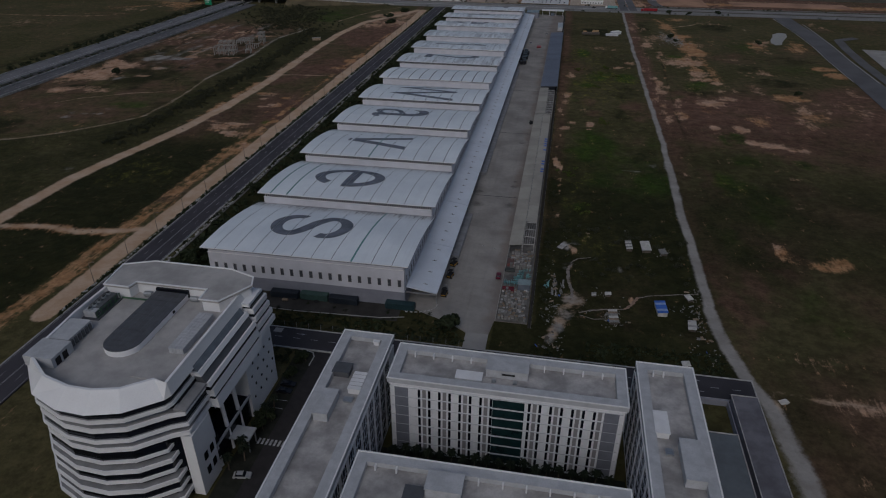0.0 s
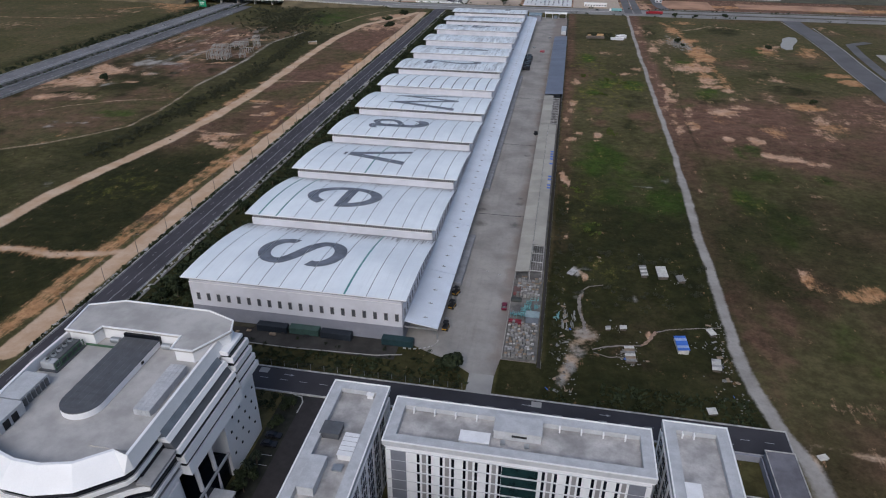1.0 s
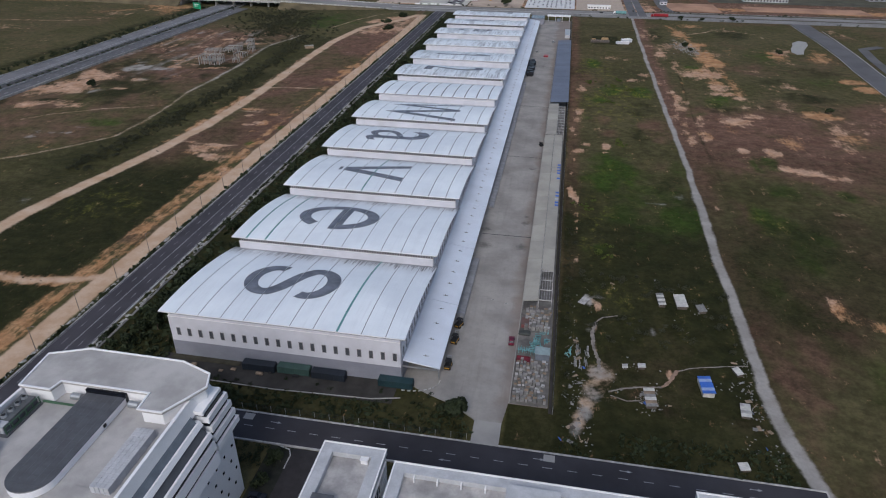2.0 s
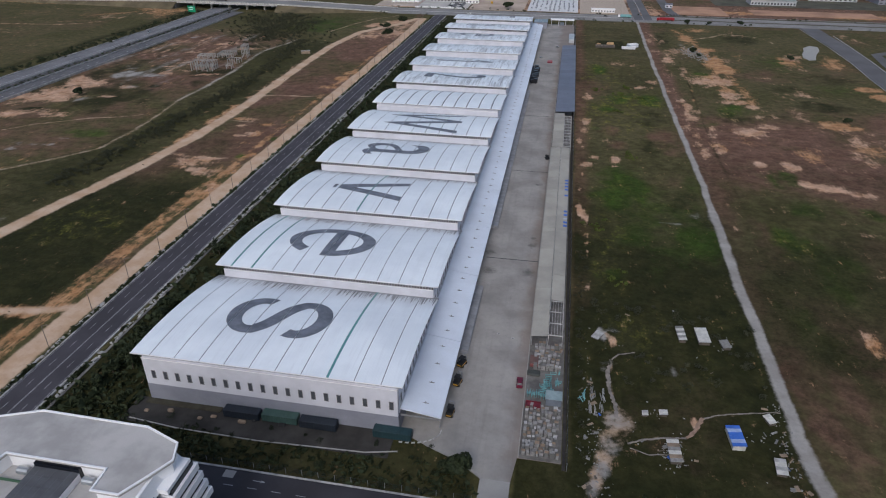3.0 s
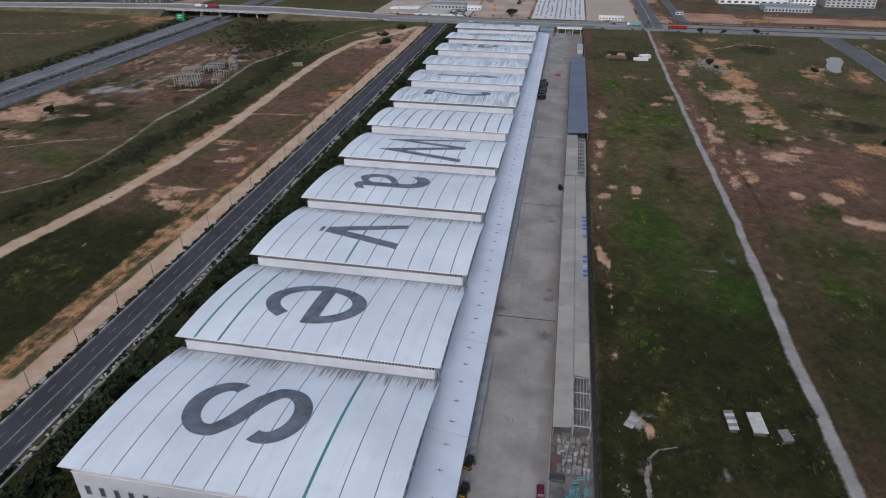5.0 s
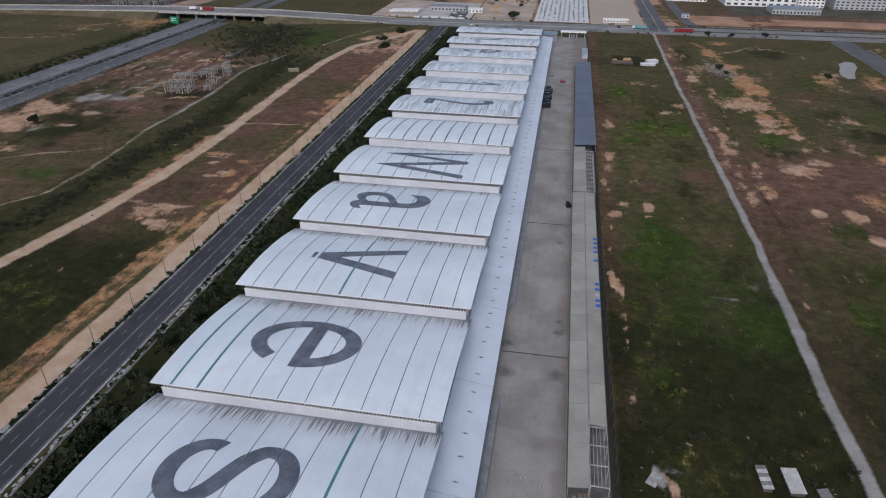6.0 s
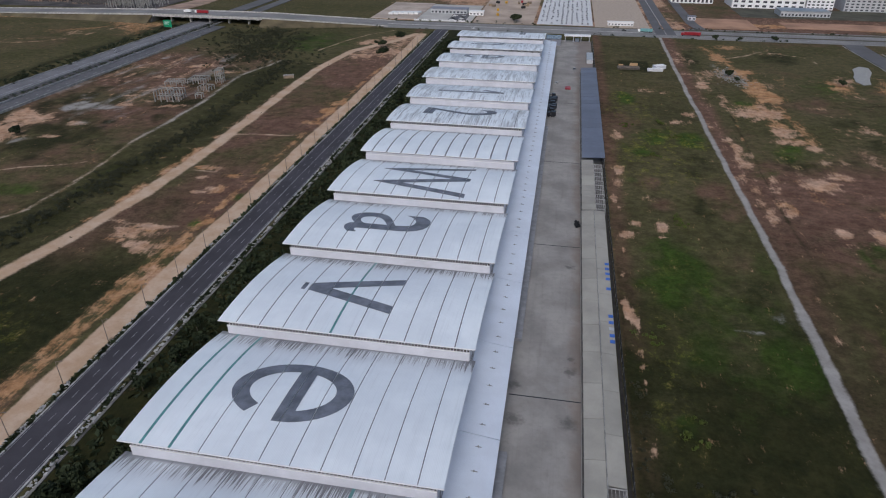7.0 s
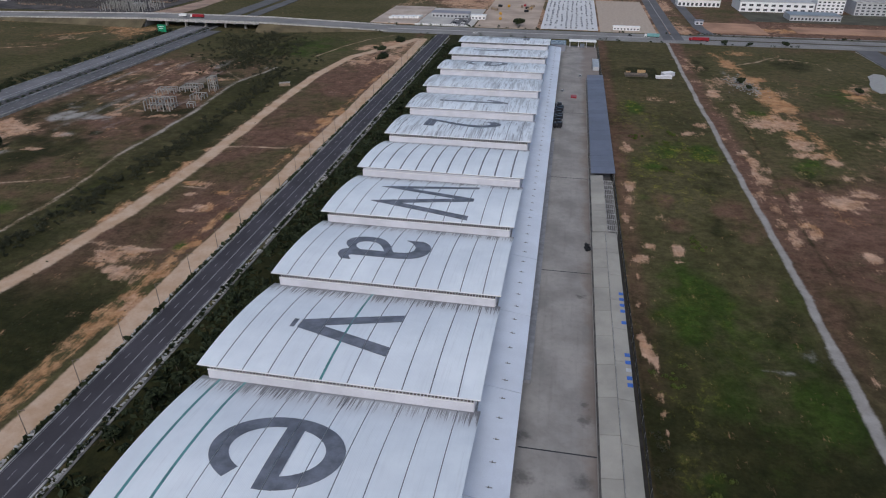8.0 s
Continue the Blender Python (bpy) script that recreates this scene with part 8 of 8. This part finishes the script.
def ruin(x, y, nx, ny, floors, turn, frame_paint=M_RUIN):
    chance = random.Random(int(x * 7 + y))
    ob = thing("concrete_frame", x, y, gz(x, y), "unfinished roofless concrete building frame", "ruin", "unfinished frames in the field", rz=turn)
    col = None
    for i in range(nx + 1):
        for j in range(ny + 1):
            if col is None:
                col = part("column", boxes((-0.25, 0.25, -0.25, 0.25, -0.3, 3.3 * floors)), frame_paint, ob)
            else:
                again(col, 4.0 * i, 4.0 * j, 0)
    for f in range(1, floors + 1):
        for j in range(ny + 1):
            if chance.random() < 0.2:
                continue
            part("beam", boxes((-0.2, 4.0 * nx + 0.2, 4.0 * j - 0.2, 4.0 * j + 0.2, 3.3 * f - 0.5, 3.3 * f)), frame_paint, ob)
        for i in range(nx + 1):
            if chance.random() < 0.3:
                continue
            part("beam", boxes((4.0 * i - 0.2, 4.0 * i + 0.2, -0.2, 4.0 * ny + 0.2, 3.3 * f - 0.55, 3.3 * f - 0.05)), frame_paint, ob)
    for i in range(nx):
        for j in range(ny + 1):
            if chance.random() < 0.4:
                part("infill_wall", boxes((4.0 * i + 0.25, 4.0 * i + 3.75, 4.0 * j - 0.1, 4.0 * j + 0.1, -0.3, chance.uniform(0.8, 2.6))), M_INFILL, ob, "half-built brick infill wall")


ruin(-291, 513, 4, 3, 2, 8)
ruin(-306, 550, 3, 2, 1, 12)
ruin(-293, 558, 3, 3, 1, 5)
ruin(-276, 542, 2, 2, 1, 0)
ruin(-273, 562, 1, 2, 3, 10)
ruin(-268, 524, 1, 1, 1, 10)
structure("pond", prism(bmesh.new(), [(189, 647), (195, 650), (198, 661), (202, 672), (209, 688), (212, 704), (206, 707), (198, 697), (195, 684), (190, 671), (187, 657)], -0.3, 0.12), M_WATER, "small pale rain pond", "pond")
structure("car_lot", boxes((-58, 0, 848, 1060, -0.4, 0.15)), plain("white_lot_paving", (0.64, 0.64, 0.65), 0.8, vary=0.15), "pale paved car lot behind the cross road", "lot")
structure("lot", boxes((-189, -128, 843, 958, -0.4, 0.12)), plain("bright_lot_concrete", (0.46, 0.44, 0.41), 0.85, vary=0.2, scale=0.05), "pale concrete yard of a small factory", "lot")
structure("lot", boxes((-240, -190, 850, 966, -0.4, 0.1)), plain("pale_sand_lot", (0.46, 0.38, 0.32), 0.9, vary=0.3, scale=0.05), "pale sandy lot beside the cross road", "lot")
structure("lot", boxes((2, 57, 843, 1056, -0.4, 0.1)), plain("sandy_lot", (0.44, 0.36, 0.29), 0.9), "sandy levelled building lot", "lot")
structure("lot", boxes((-126, -62, 843, 1060, -0.4, 0.1)), plain("orange_lot", (0.44, 0.35, 0.28), 0.9, vary=0.3, scale=0.03), "bare orange building lot", "lot")
structure("lot", boxes((108, 166, 858, 918, -0.4, 0.1), (196, 330, 872, 908, -0.4, 0.1)), plain("orange_lot_east", (0.38, 0.22, 0.14), 0.9, vary=0.4, scale=0.03), "bare orange strip beside the cross road", "lot")
rr = random.Random(31)
first = None
for r in range(15):
    for c in range(10):
        if rr.random() < 0.2:
            continue
        x, y = -54 + 5.4 * c + rr.uniform(-0.6, 0.6), 854 + 13 * r + rr.uniform(-1, 1)
        if first is None:
            first = car(x, y, 0.15, 90, M_CARGREY, "car parked in the far pale lot", "cars in the far lot")
        else:
            copy_thing(first, pose(x, y, 0.15, 0, 0, 90 + rr.choice((0, 180))))
for i in range(14):
    x, y = rr.uniform(-120, -70), rr.uniform(880, 1010)
    o = part("machine", soft_box(-2.5, 2.5, -1.4, 1.4, 0.0, 2.6, 0.4), rr.choice((M_RED, M_WOOD, M_BLACK, M_YELLOW)))
    o.location, o.rotation_euler = (x, y, 0.1), (0, 0, rr.uniform(0, 3))
    tagged(o, "dark site machine on the bare lot", "machine", "machines on the lot")


def factory(x, y, w, d, h, wall, roof, label, floors=2, turn=0.0, bays=10):
    ob = thing("factory", x, y, -0.3, label, "building", "far factories", rz=turn)
    part("wall", boxes((-w / 2, w / 2, -d / 2, d / 2, 0, h)), wall, ob)
    bm = bmesh.new()
    prism(bm, [(-w / 2 - 0.5, -d / 2 - 0.5), (w / 2 + 0.5, -d / 2 - 0.5), (w / 2 + 0.5, d / 2 + 0.5), (-w / 2 - 0.5, d / 2 + 0.5)], h, h + 0.8)
    part("roof", bm, roof, ob)
    pane = None
    for f in range(floors):
        for i in range(bays):
            px, pz = -w / 2 + w * (i + 0.25) / bays, 1.2 + (h - 1.0) / floors * f
            if pane is None:
                pane = part("window", boxes((0, w / bays * 0.55, -0.08, 0.05, 0, (h - 1.0) / floors * 0.5)), M_WINDOW, ob)
                pane.location = (px, -d / 2, pz)
            else:
                again(pane, px, -d / 2, pz)
    return ob


factory(208, 1028, 82, 44, 11, M_OFFICEWHITE, M_HOSTEL, "bright white factory hall with a flat roof", 2)
factory(266, 1022, 30, 30, 15, M_OFFICEWHITE, M_HOSTEL, "white office wing of the factory", 4, bays=6)
factory(234, 962, 52, 26, 5.5, M_HOSTEL, M_METAL, "low grey shed of the factory", 1, bays=14)
factory(318, 1020, 56, 40, 14, M_HOSTEL, M_DECK, "grey multi-storey building beyond the road", 4)
factory(395, 1005, 60, 40, 17, M_GREYWALL, M_DECK, "dark grey building beyond the road", 5)
factory(125, 1042, 50, 20, 8, M_HOSTELWHITE, M_DECK, "long white shed with a grey roof", 1)
structure("lot", boxes((165, 430, 935, 1000, -0.4, 0.08)), plain("dark_forecourt", (0.078, 0.074, 0.050), 0.9, vary=0.5, scale=0.05), "grey factory forecourt", "lot")
factory(-160, 900, 42, 14, 5, M_HOSTEL, M_GREYWALL, "low pale factory building", 1)
factory(-128, 892, 16, 8, 4, M_OFFICEWHITE, M_TRIM, "small white cabin block", 1, bays=4)
factory(28, 856, 26, 5, 3.5, M_HOSTELWHITE, M_TRIM, "low white guard building", 1, bays=8)
rr = random.Random(44)
for i in range(6):
    o = part("precast_slab", soft_box(-2.4, 2.4, -6.5, 6.5, 0, 1.8, 0.08), M_TRIM)
    o.location, o.rotation_euler = (-223 + 5.6 * i, 882 + 1.2 * i, 0.1), (0, 0, radians(-8))
    tagged(o, "long white precast slab lying on the sandy lot", "slab", "precast slabs on the lot")
wall_block = None
for i in range(26):
    o = part("barrier", soft_box(-0.85, 0.85, -0.4, 0.4, 0, 1.3, 0.05), M_TRIM) if wall_block is None else new("barrier", wall_block)
    wall_block = o.data
    o.location = (-189 + 2.15 * i, 845 + 0.3 * (i % 3), 0.1)
    tagged(o, "white block of a boundary wall by the road", "barrier", "boundary blocks by the road")
structure("lot", boxes((-154, -135, 846, 900, 0.0, 0.16)), M_HIGHWAY, "dark parking strip beside the small factory", "lot")
for i in range(8):
    car(-150 + 9.5 * (i % 2), 852 + 5.6 * (i // 2) * 1.6, 0.16, 0, (M_TRIM, M_CARGREY, M_CARBLACK)[i % 3], "car parked beside the small factory", "cars by the small factory")
place(far_tree, -80, 856, None, 30, 1.25)
place(far_tree, -84, 864, None, 130, 1.0)
truck(50, 822, 0.11, 178, M_TRIM, M_TEALPAINT, "lorry with a teal box at the junction", 14.0)
factory(106, 905, 8, 6, 4, M_WHITE, M_SHEDBLUE, "small white hut by the junction", 1, bays=2)
structure("lot", boxes((-900, -505, 852, 985, -0.4, 0.08)), plain("churned_site_soil", (0.085, 0.075, 0.072), 0.95, vary=0.7, scale=0.04, fine=0.6), "dark churned ground of a building site", "lot")
structure("lot", prism(bmesh.new(), [(-505, 852), (-468, 858), (-464, 905), (-470, 985), (-490, 985), (-496, 905)], -0.4, 0.09), plain("pink_bare_soil", (0.34, 0.235, 0.18), 0.95, vary=0.4, scale=0.05), "bare pinkish strip beside the building site", "lot")
M_DARKFRAME = plain("dark_shuttered_concrete", (0.10, 0.095, 0.095), 0.9, vary=0.4)
ruin(-700, 880, 34, 5, 2, 3, M_DARKFRAME)
ruin(-628, 872, 16, 3, 1, 2, M_DARKFRAME)
ruin(-548, 928, 7, 4, 2, 3, M_DARKFRAME)
for i in range(7):
    x, y = -735 + 31 * i, 905 + 14 * (i % 3)
    o = part("site_cabin", soft_box(-5 - i % 3, 5 + i % 2, -3, 3, 0, 3.2 + 0.6 * (i % 2), 0.1), (M_KERB, M_TRIM, M_STEEL)[i % 3])
    o.location = (x, y, 0.08)
    tagged(o, "pale cabin on the far building site", "cabin", "cabins on the building site")
rr = random.Random(40)
bm = bmesh.new()
for i in range(150):
    x, y = rr.uniform(-572, -508), rr.uniform(856, 900)
    box(bm, x - 0.3, x + 0.3, y - 0.3, y + 0.3, -0.4, rr.uniform(5, 11))
tagged(part("pile_field", bm, M_RUIN), "dense field of concrete piles on a building site", "piles", kind="stuff")
